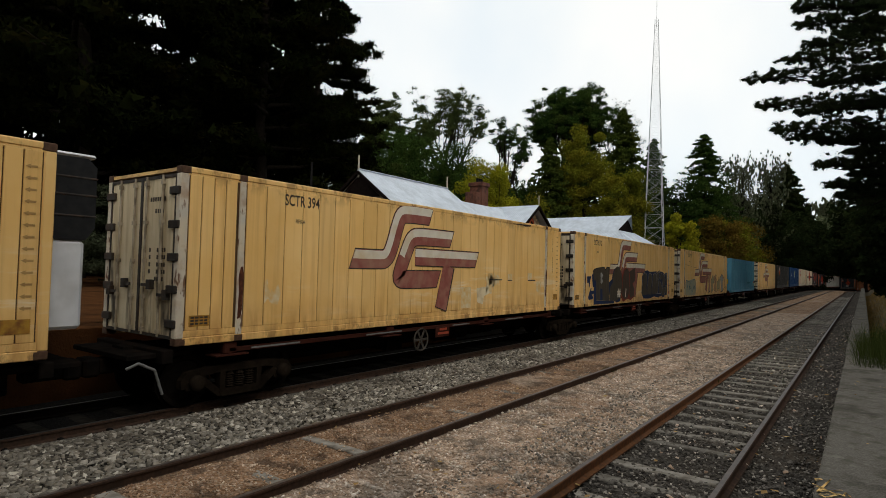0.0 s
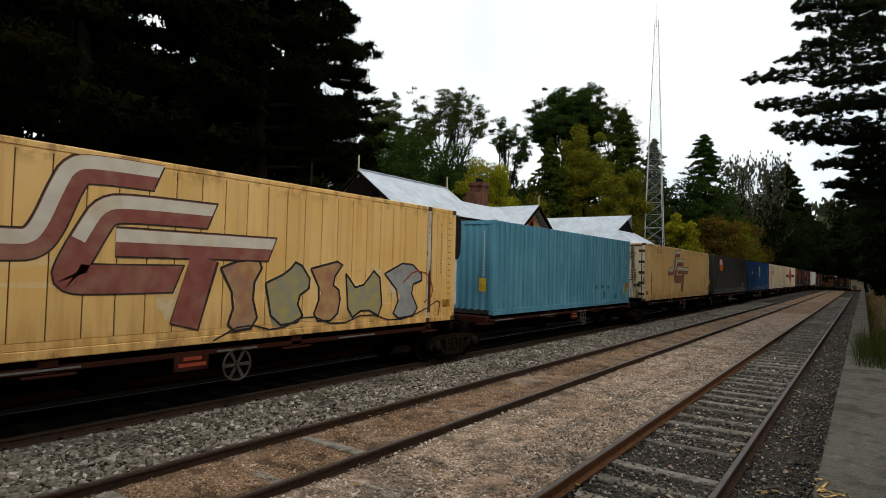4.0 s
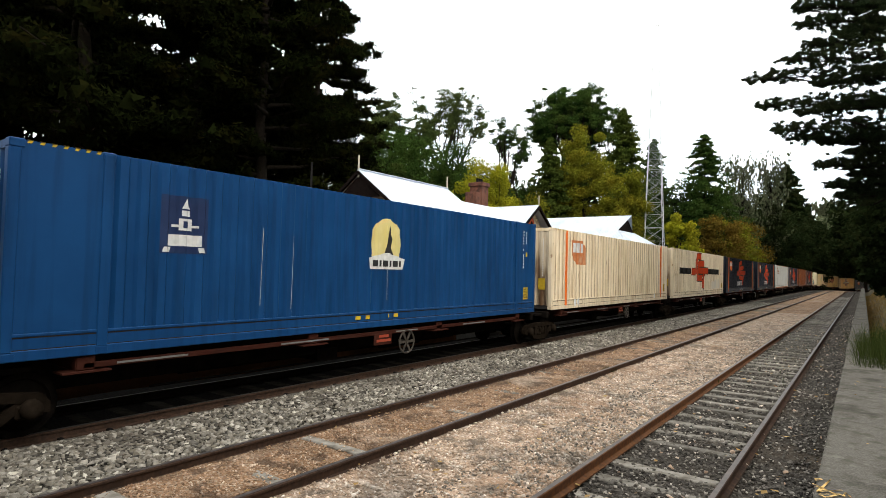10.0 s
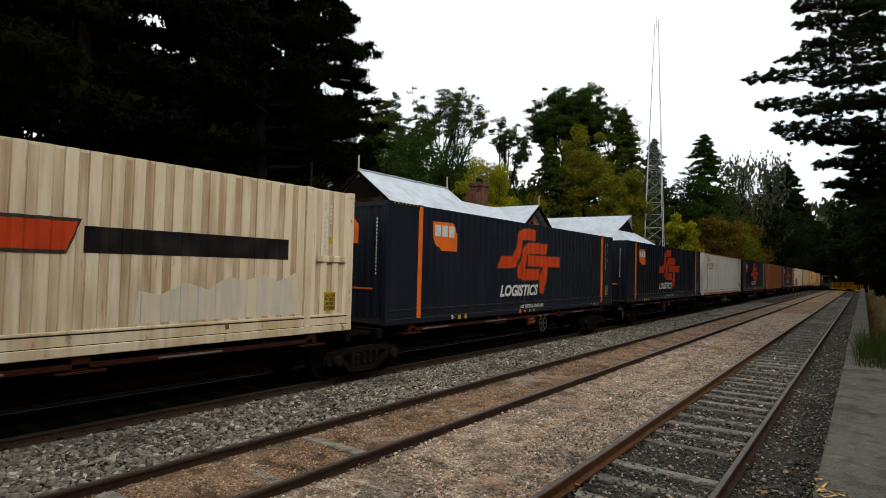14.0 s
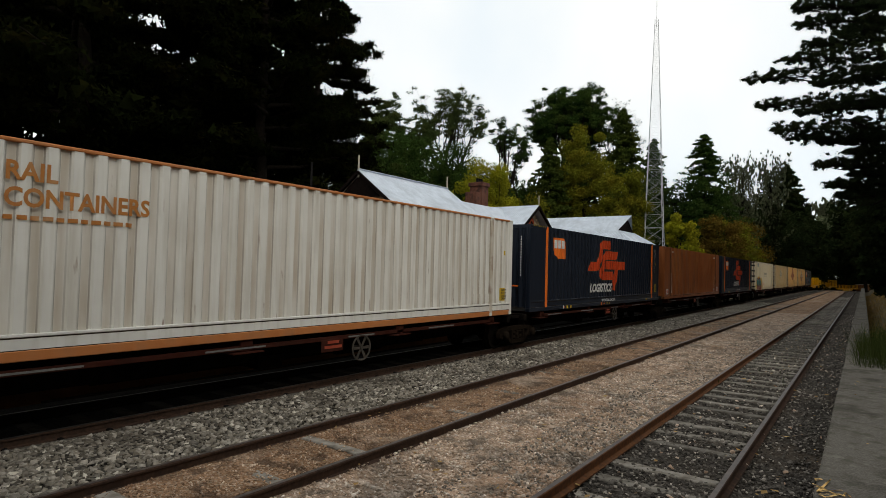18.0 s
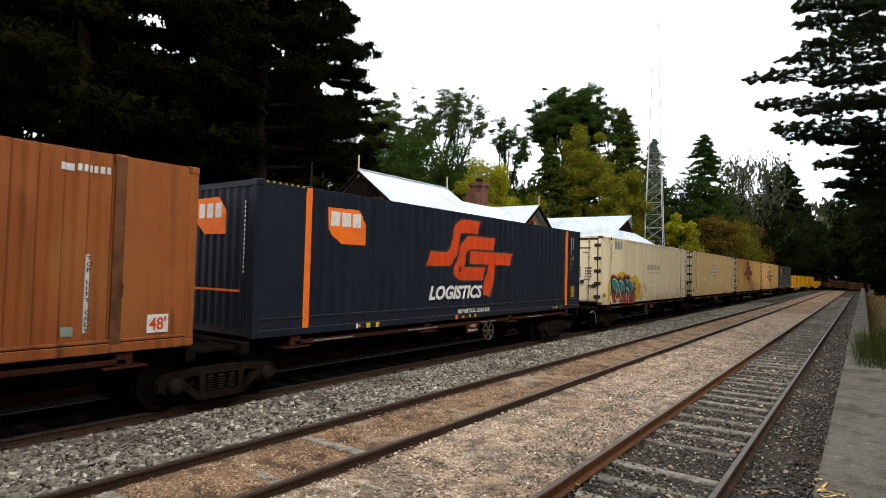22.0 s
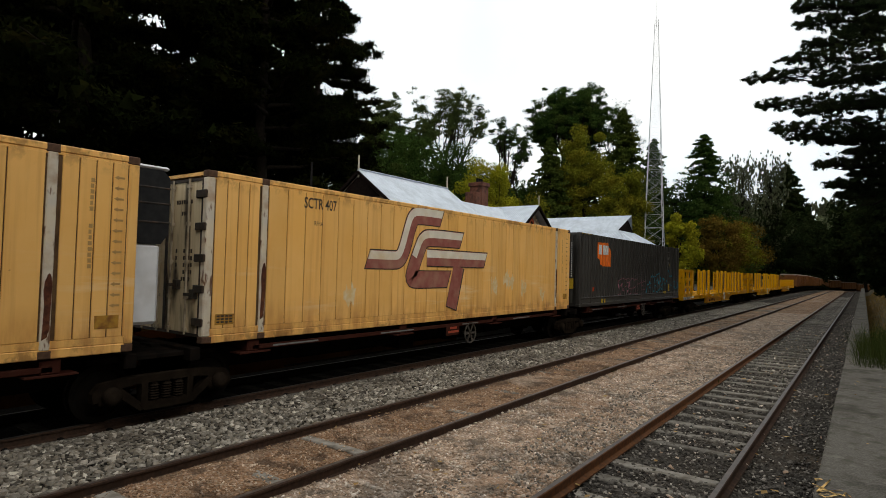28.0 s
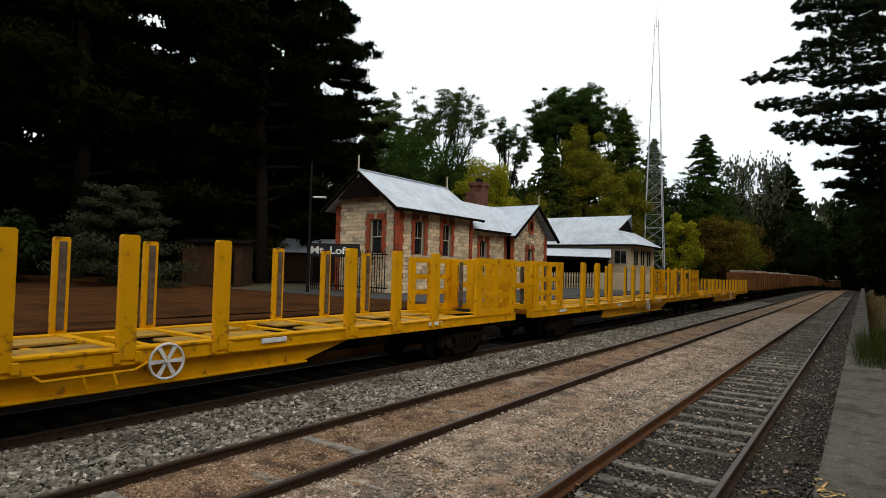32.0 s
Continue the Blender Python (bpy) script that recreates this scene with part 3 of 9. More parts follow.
# ---- the old loading platform on which the camera stands ----
def loading_platform():
    p = thing("platform", "low platform of worn grey concrete slabs with mossy joints", "platform", kind="structure")
    y, rnd = -6.0, random.Random(2)
    while y < 13.0:
        s = Shape()
        s.box(-.31 + rnd.uniform(-.008, .008), .98, y + .008, y + 2.4 - .008, -.4, .65 + rnd.uniform(-.006, .006), bev=.014)
        part("slab", s, M_concrete, p)
        y += 2.37
    y = 15.2
    while y < 140:
        s = Shape()
        z = fall(y)
        s.box(-.33 + rnd.uniform(-.012, .012), .16, y + .01, y + 3.6 - .01, z - .4, z + .64 + rnd.uniform(-.012, .012), bev=.014)
        part("slab", s, M_concrete, p)
        y += 3.6
    k = Shape()
    k.box(-.22, .6, 13.2, 15.1, -.4, .5, bev=.02)
    part("footing", k, M_concrete, p, "broken sunken footing between the slabs")


loading_platform()


STROKES = (((-0.21, 5.71), (-0.28, 5.33)), ((-0.32, 5.50), (-0.15, 5.34)), ((-0.28, 5.33), (-0.13, 5.48)), ((-0.26, 5.27), (-0.14, 5.38)), ((-0.28, 5.26), (-0.22, 5.23)), ((-0.22, 5.23), (-0.14, 5.38)), ((-0.12, 5.34), (-0.11, 5.43)), ((-0.11, 5.43), (-0.07, 5.36)), ((-0.31, 5.64), (-0.28, 5.69)), ((-0.31, 5.61), (-0.27, 5.66)), ((-0.27, 5.36), (-0.28, 5.31)), ((-0.29, 5.45), (-0.24, 5.40)))


def paint_mark():
    s = Shape()
    def stroke(a, b, w):
        a, b = Vector((*a, .662)), Vector((*b, .662))
        n = (b - a).cross(Vector((0, 0, 1))).normalized() * w / 2
        s.poly([a - n, b - n, b + n, a + n])
    rnd = random.Random(8)
    for a, b in STROKES:
        for k in range(2):
            j = lambda: rnd.uniform(-.008, .008)
            stroke((a[0] + j(), a[1] + j()), (b[0] + j(), b[1] + j()), .011)
    tagged(part("paint_mark", s, M_yellow_paint), "scribbled yellow paint marks on the concrete platform", "paint mark")


paint_mark()


def station_platform():
    p = thing("station_platform", "station platform with a concrete edge and dark asphalt", "platform", kind="structure")
    s = Shape()
    s.box(-12.9, -12.05, 17.45, 66, -.6, .98, bev=.02)
    part("coping", s, M_asphalt, p, "dark worn platform edge")
    s = Shape()
    s.box(-12.9, -12.05, -30, 17.44, -.6, .98, bev=.02)
    part("coping", s, M_dirt, p, "earth-covered old platform edge")
    s = Shape()
    s.box(-25, -12.9, 17.5, 66, -.6, 1.0)
    part("asphalt", s, M_asphalt, p, "dark asphalt surface")
    s = Shape()
    xs = [-60, -50, -42, -36, -31, -27, -24, -21, -18, -15, -12.9]
    ys = [-40 + 4 * k for k in range(15)] + [17.4]
    s.mesh([(x, y, .985 + .05 * noise.noise((x * .5, y * .5, 1)) + (.45 * smooth(-24, -50, x))) for y in ys for x in xs],
           [(j * len(xs) + i, j * len(xs) + i + 1, (j + 1) * len(xs) + i + 1, (j + 1) * len(xs) + i) for j in range(len(ys) - 1) for i in range(len(xs) - 1)])
    part("dirt_forecourt", s, M_dirt, p, "bare red dirt behind the platform edge")


station_platform()
# ---- the station ----
M_stonewall = material("sandstone_block", (0.57, 0.435, 0.285), (0.73, 0.585, 0.405), scale=6, rough=.92, vary=.32, stain=(0.36, 0.265, 0.175), stain_scale=1.5, bump=.012, bump_scale=25)
M_mortar = material("wall_mortar", (0.264, 0.226, 0.173), (0.317, 0.27, 0.209), scale=8, rough=.95)
M_brick = material("red_brick", (0.294, 0.0567, 0.0231), (0.392, 0.0851, 0.0347), scale=9, rough=.85, vary=.22, stain=(0.174, 0.0473, 0.027), stain_scale=3, bump=.004, bump_scale=40)
M_iron_roof = material("corrugated_roof", (0.465, 0.514, 0.571), (0.558, 0.611, 0.673), scale=2.5, rough=.5, metal=.1, stain=(0.335, 0.369, 0.408), stain_amount=.6, stain_scale=.8)
M_sooty = material("sooty_brick", (.1, .042, .028), (.17, .07, .045), scale=14, rough=.9, stain=(.03, .02, .017), stain_amount=.85, stain_scale=2.5, bump=.01, bump_scale=30)
# dark brown timber, taken near black to hold the eaves' deep shadow
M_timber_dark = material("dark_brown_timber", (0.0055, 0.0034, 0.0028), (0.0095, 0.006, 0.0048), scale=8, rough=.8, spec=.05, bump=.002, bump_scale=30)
M_cream = material("cream_render", (0.5, 0.389, 0.261), (0.56, 0.446, 0.306), scale=3, rough=.9, stain=(0.4, 0.304, 0.198), stain_scale=1.2)
M_glass = material("dark_window_glass", (.012, .014, .016), (.02, .022, .024), scale=2, rough=.08, spec=.6)
M_frame = material("cream_window_frame", (.42, .36, .27), (.5, .43, .33), scale=9, rough=.6)
M_brown_shed = material("brown_shed_boards", (0.0367, 0.0162, 0.00758), (0.052, 0.0243, 0.0119), scale=5, rough=.85, stain=(0.0184, 0.00948, 0.00542), stain_scale=2)
M_galv = material("galvanised_steel", (.5, .51, .51), (.6, .61, .61), scale=6, rough=.55, metal=.2, stain=(.35, .34, .33), stain_scale=3)
M_board = material("black_sign_board", (.012, .012, .014), (.02, .02, .022), scale=6, rough=.5)
SX, SY, SZ = -18.64, 21.75, 1.0


def corrugated(pts, mat, name, parent, label="", pitch=.15, deep=.022, thick=.03):
    """A roof sheet over a quad or triangle: pts = eave start, eave end, ridge end, ridge start; ribs run from eave to ridge."""
    a, b, c, d = [Vector(p) for p in pts]
    n = max(2, int((b - a).length / pitch)) * 2
    up = (b - a).cross(d - a).normalized()
    if up.z < 0: up = -up
    s = Shape()
    v = []
    for k in range(n + 1):
        t = k / n
        o = up * (deep if k % 2 else 0)
        v += [a.lerp(b, t) + o, d.lerp(c, t) + o, a.lerp(b, t) + o - up * thick, d.lerp(c, t) + o - up * thick]
    f = []
    for k in range(n):
        i, j = 4 * k, 4 * k + 4
        f += [(i, i + 1, j + 1, j), (i + 2, j + 2, j + 3, i + 3), (i, j, j + 2, i + 2), (i + 1, i + 3, j + 3, j + 1)]
    f += [(0, 2, 3, 1), (4 * n, 4 * n + 1, 4 * n + 3, 4 * n + 2)]
    s.mesh(v, f)
    return part(name, s, mat, parent, label)


def bar(parent, name, p0, p1, w, mat, label=""):
    """A square timber between two points."""
    s = Shape()
    p0, p1 = Vector(p0), Vector(p1)
    m = Matrix.Translation(p0) @ (p1 - p0).to_track_quat('Z', 'Y').to_matrix().to_4x4()
    s.box(-w / 2, w / 2, -w / 2, w / 2, 0, (p1 - p0).length, bev=.008, m=m)
    return part(name, s, mat, parent, label)


def wall_blocks(wall, u0, u1, z0, z1, place, holes, seed, top=None, bw=.46, bh=.2, mat=None):
    """Lays stone blocks proud of a wall; place(u, z, out) gives the point; holes = (u0, u1, z0, z1); top(u): the wall's height there."""
    rnd = random.Random(seed)
    z, row = z0, 0
    while z < z1 - .05:
        u = u0 - (bw / 2 if row % 2 else 0)
        while u < u1 - .03:
            a, b = max(u, u0), min(u + bw * rnd.uniform(.96, 1.04), u1)
            u += bw
            zt = min(z + bh, z1)
            if top and max(top(a), top(b)) < z + .04: continue
            if top: zt = min(zt, min(top(a), top(b)))
            if zt - z < .04 or b - a < .06: continue
            if any(a < h[1] - .01 and b > h[0] + .01 and z < h[3] - .02 and zt > h[2] + .02 for h in holes):
                keep = []
                for h in holes:
                    if a < h[1] - .01 and b > h[0] + .01 and z < h[3] - .02 and zt > h[2] + .02:
                        if h[0] - a > .07: keep.append((a, h[0]))
                        if b - h[1] > .07: keep.append((h[1], b))
                spans = keep
            else:
                spans = [(a, b)]
            for a2, b2 in spans:
                s = Shape()
                o = rnd.uniform(.018, .034)
                g, e = .007, .012
                q = [(a2 + g, z + g), (b2 - g, z + g), (b2 - g, zt - g), (a2 + g, zt - g)]
                q2 = [(a2 + g + e, z + g + e), (b2 - g - e, z + g + e), (b2 - g - e, zt - g - e), (a2 + g + e, zt - g - e)]
                s.mesh([place(*p, .0) for p in q] + [place(*p, o) for p in q2], [(4, 5, 6, 7), (0, 1, 5, 4), (1, 2, 6, 5), (2, 3, 7, 6), (3, 0, 4, 7)])
                part("stone", s, mat or M_stonewall, wall)
        z += bh
        row += 1


def quoins(parent, place, u, z0, z1, side=1, w1=.3, w2=.2, h=.3):
    """Toothed red brick edging up one edge."""
    z, k = z0, 0
    while z < z1 - .02:
        s = Shape()
        w = w1 if k % 2 else w2
        a, b = (u, u + w) if side > 0 else (u - w, u)
        zt = min(z + h, z1)
        s.mesh([place(a, z + .004, 0), place(b, z + .004, 0), place(b, zt - .004, 0), place(a, zt - .004, 0),
                place(a, z + .004, .05), place(b, z + .004, .05), place(b, zt - .004, .05), place(a, zt - .004, .05)],
               [(4, 5, 6, 7), (0, 1, 5, 4), (1, 2, 6, 5), (2, 3, 7, 6), (3, 0, 4, 7)])
        part("quoin", s, M_brick, parent)
        z, k = z + h, k + 1


def sash_window(house, place, u0, u1, z0, z1, door=False):
    """A recessed sash window with brick jambs and lintel."""
    w = new("window")
    w.parent = house
    def slab(name, a, b, c, d, o0, o1, mat, label=""):
        s = Shape()
        s.mesh([place(x, z, o) for o in (o0, o1) for x, z in ((a, c), (b, c), (b, d), (a, d))],
               [(0, 1, 2, 3), (4, 5, 6, 7), (0, 1, 5, 4), (1, 2, 6, 5), (2, 3, 7, 6), (3, 0, 4, 7)])
        return part(name, s, mat, w, label)
    fw = .055
    mid = (z0 + z1) / 2
    slab("pane", u0 + fw, u1 - fw, z0 + fw, mid - .025, -.17, -.15, M_glass, "dark lower pane")
    slab("pane", u0 + fw, u1 - fw, mid + .025, z1 - fw, -.15, -.13, M_glass, "dark upper pane")
    for a, b, c, d in ((u0, u0 + fw, z0, z1), (u1 - fw, u1, z0, z1), (u0 + fw, u1 - fw, z0, z0 + fw), (u0 + fw, u1 - fw, z1 - fw, z1), (u0 + fw, u1 - fw, mid - .025, mid + .025)):
        slab("frame_bar", a, b, c, d, -.18, -.1, M_frame)
    slab("glazing_bar", (u0 + u1) / 2 - .012, (u0 + u1) / 2 + .012, mid + .025, z1 - fw, -.14, -.11, M_frame)
    quoins(w, place, u1, z0, z1 + .28, 1, .3, .2)
    quoins(w, place, u0, z0, z1 + .28, -1, .3, .2)
    slab("lintel", u0, u1, z1, z1 + .28, -.02, .05, M_brick, "red brick lintel")
    slab("keystone", (u0 + u1) / 2 - .08, (u0 + u1) / 2 + .08, z1 + .02, z1 + .33, .0, .075, M_frame, "pale keystone")
    slab("window_sill", u0 - .3, u1 + .3, z0 - .16, z0, -.02, .09, M_cream, "pale stone sill")


def pierced(house, name, place, outline, holes, thick=.32):
    """The core of a wall, with its openings cut right through: laid in upright strips."""
    s = Shape()
    us = sorted(set([o[0] for o in outline] + [h[k] for h in holes for k in (0, 1)]))
    def top(u):
        for (a, za), (b, zb) in zip(outline, outline[1:]):
            if a <= u <= b: return za + (zb - za) * (u - a) / (b - a)
        return outline[-1][1]
    for a, b in zip(us, us[1:]):
        if b - a < 1e-4: continue
        mid = (a + b) / 2
        cuts = sorted([(h[2], h[3]) for h in holes if h[0] <= mid <= h[1]])
        z = SZ - .3
        for lo, hi in cuts + [(None, None)]:
            za, zb = (top(a), top(b)) if lo is None else (lo, lo)
            s.mesh([place(u, zz, o) for o in (-thick, 0) for u, zz in ((a, z), (b, z), (b, zb), (a, za))],
                   [(0, 1, 2, 3), (4, 5, 6, 7), (0, 1, 5, 4), (1, 2, 6, 5), (2, 3, 7, 6), (3, 0, 4, 7)])
            if lo is not None: z = hi
    return part(name, s, M_mortar, house, "stone block wall with red brick trim")


def station_house():
    h = thing("station_building", "old stone station house with red brick trim and iron roof", "station")
    facade = lambda x: (lambda u, z, o: (x + o, u, z))
    endwall = lambda y: (lambda u, z, o: (u, y - o, z))
    # main block: walls
    x0, x1, y0, y1, ze, zr = -23.1, SX, SY, 28.35, 5.5, 7.15
    xr = (x0 + x1) / 2
    wins = [(22.98, 23.78, 2.95, 4.75), (25.42, 26.22, 2.95, 4.75)]
    w = pierced(h, "wall", facade(x1), [(y0, ze), (y1, ze)], wins)
    holes = [(a - .3, b + .3, c - .16, d + .3) for a, b, c, d in wins] + [(y0, y0 + .3, 0, 9), (y1 - .3, y1, 0, 9)]
    wall_blocks(w, y0 + .3, y1 - .3, SZ - .2, ze, facade(x1), holes, 1)
    for a in wins: sash_window(h, facade(x1), *a)
    for u, sd in ((y0, 1), (y1, -1)): quoins(w, facade(x1), u, SZ - .2, ze, sd, .34, .24)
    top = lambda u: ze + (zr - ze) * (1 - abs(u - xr) / ((x1 - x0) / 2))
    ew = [(-20.6, -19.75, 2.95, 4.75)]
    w = pierced(h, "wall", endwall(y0), [(x0, ze), (xr, zr), (x1, ze)], ew)
    holes = [(a - .3, b + .3, c - .16, d + .3) for a, b, c, d in ew]
    wall_blocks(w, x0 + .3, x1 - .34, SZ - .2, zr - .2, endwall(y0), holes, 2, top)
    for a in ew: sash_window(h, endwall(y0), *a)
    for u, sd in ((x0, 1), (x1 + .05, -1)): quoins(w, endwall(y0), u, SZ - .2, ze, sd, .36, .26)
    pierced(h, "wall", lambda u, z, o: (x0 - o, u, z), [(y0, ze), (39, ze)], [])
    pierced(h, "wall", lambda u, z, o: (u, y1 + o, z), [(x0, ze), (xr, zr), (x1, ze)], [])
    # main block: roof
    ov = .5
    k = (zr - ze) / ((x1 - x0) / 2)
    for sd in (1, -1):
        xe = xr + sd * ((x1 - x0) / 2 + ov)
        corrugated([(xe, y0 - .75, ze - k * ov + .1), (xe, y1 + .5, ze - k * ov + .1), (xr, y1 + .5, zr + .1), (xr, y0 - .75, zr + .1)], M_iron_roof, "roof_sheet", h, "pale grey corrugated iron roof slope")
        bar(h, "gutter", (xe + sd * .05, y0 - .7, ze - k * ov + .02), (xe + sd * .05, y1 + .45, ze - k * ov + .02), .12, M_timber_dark)
        bar(h, "bargeboard", (xe, y0 - .72, ze - k * ov - .02), (xr, y0 - .72, zr - .02), .16, M_timber_dark, "dark carved bargeboard")
        bar(h, "bargeboard", (xe, y1 + .47, ze - k * ov - .02), (xr, y1 + .47, zr - .02), .14, M_timber_dark)
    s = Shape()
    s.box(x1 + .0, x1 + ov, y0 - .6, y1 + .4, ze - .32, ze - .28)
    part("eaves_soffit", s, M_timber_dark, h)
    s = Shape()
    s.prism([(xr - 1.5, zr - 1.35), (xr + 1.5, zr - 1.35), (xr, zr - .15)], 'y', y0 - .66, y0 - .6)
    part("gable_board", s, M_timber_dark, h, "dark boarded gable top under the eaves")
    for y in (y0 - .7, y1 + .45):
        bar(h, "finial", (xr, y, zr - .3), (xr, y, zr + .85), .07, M_frame, "pale timber finial")
    s = Shape()
    s.box(xr - .1, xr + .1, y0 - .7, y1 + .5, zr + .11, zr + .16, bev=.02)
    part("ridge_cap", s, M_iron_roof, h)
    # lower middle block
    xb, zb, yb1 = SX - .35, 4.72, 33.0
    dw = [(29.75, 30.6, 2.1, 4.05)]
    w = pierced(h, "wall", facade(xb), [(y1, zb), (yb1, zb)], dw)
    wall_blocks(w, y1 + .02, yb1 - .3, SZ - .2, zb, facade(xb), [(a - .3, b + .3, c - .16, d + .3) for a, b, c, d in dw], 3)
    for a in dw: sash_window(h, facade(xb), *a)
    quoins(w, facade(xb), yb1, SZ - .2, zb, -1, .34, .3)
    zr2 = 6.65
    corrugated([(xb + .45, y1 + .02, zb + .0), (xb + .45, yb1 + 1.2, zb + .0), (xr, yb1 + 2.9, zr2), (xr, y1 + .02, zr2)], M_iron_roof, "roof_sheet", h, "pale grey corrugated iron roof slope")
    bar(h, "gutter", (xb + .5, y1 + .1, zb - .07), (xb + .5, yb1 + .1, zb - .07), .12, M_timber_dark)
    # cross wing with its gable to the platform
    g0, g1, gx, gze, gzr = 33.0, 38.3, SX - .05, 4.75, 6.75
    gm = (g0 + g1) / 2 + .2
    top = lambda u: gze + (gzr - gze) * (1 - abs(u - gm) / ((g1 - g0) / 2 + .2))
    gw = [(35.35, 36.1, 2.1, 3.8)]
    w = pierced(h, "wall", facade(gx), [(g0, gze), (gm, gzr), (g1, gze)], gw)
    wall_blocks(w, g0 + .34, g1 - .34, SZ - .2, gzr - .15, facade(gx), [(a - .3, b + .3, c - .16, d + .3) for a, b, c, d in gw] + [(gm - .42, gm + .42, 4.75, 6.05)], 4, top)
    for a in gw: sash_window(h, facade(gx), *a)
    for u, sd in ((g0, 1), (g1, -1)): quoins(w, facade(gx), u, SZ - .2, gze, sd, .5, .4)
    v = Shape()
    v.mesh([(gx + o, gm + .42 * math.cos(a), 5.4 + .62 * math.sin(a)) for o in (0, .05) for a in [2 * math.pi * q / 16 for q in range(16)]],
           [tuple(range(16, 32))] + [(q, (q + 1) % 16, 16 + (q + 1) % 16, 16 + q) for q in range(16)])
    vent = part("gable_vent", v, M_brick, h, "oval red brick gable vent")
    v = Shape()
    v.mesh([(gx + .055, gm + .2 * math.cos(a), 5.4 + .36 * math.sin(a)) for a in [2 * math.pi * q / 16 for q in range(16)]], [tuple(range(16))])
    part("louvre", v, M_timber_dark, vent, "dark vent opening")
    pierced(h, "wall", lambda u, z, o: (u, g0 - o, z), [(x0, gze), (gx, gze)], [])
    pierced(h, "wall", lambda u, z, o: (u, g1 + o, z), [(x0, gze), (gx, gze)], [])
    kk = (gzr - gze) / ((g1 - g0) / 2 + .2)
    for sd in (1, -1):
        ye = gm + sd * ((g1 - g0) / 2 + .65)
        corrugated([(gx + .6, ye, gze - kk * .45 + .1), (x0 - 2, ye, gze - kk * .45 + .1), (x0 - 2, gm, gzr + .1), (gx + .6, gm, gzr + .1)], M_iron_roof, "roof_sheet", h, "pale grey corrugated iron roof slope")
        bar(h, "bargeboard", (gx + .58, ye, gze - kk * .45 - .02), (gx + .58, gm, gzr - .02), .17, M_timber_dark, "dark bargeboard")
    bar(h, "finial", (gx + .58, gm, gzr - .2), (gx + .58, gm, gzr + .75), .06, M_frame, "pale timber finial")
    # chimney
    c = new("chimney")
    c.parent = h
    cx, cy = -21.5, 33.45
    s = Shape(); s.box(cx - .5, cx + .5, cy - .42, cy + .42, 5.9, 8.0, bev=.02); part("shaft", s, M_sooty, c)
    s = Shape(); s.box(cx - .58, cx + .58, cy - .5, cy + .5, 8.0, 8.28, bev=.03); part("cap", s, M_sooty, c)
    s = Shape(); s.box(cx - .45, cx + .45, cy - 1.05, cy - .43, 5.9, 7.55, bev=.03); part("side_shaft", s, M_sooty, c)
    for dy in (-.22, .05, .28):
        s = Shape(); s.lathe([(.1, 0), (.12, .05), (.09, .1), (.1, .3), (.06, .3)], (cx, cy + dy, 8.28), 'z', 12); part("chimney_pot", s, M_black, c)
    return h


station_house()


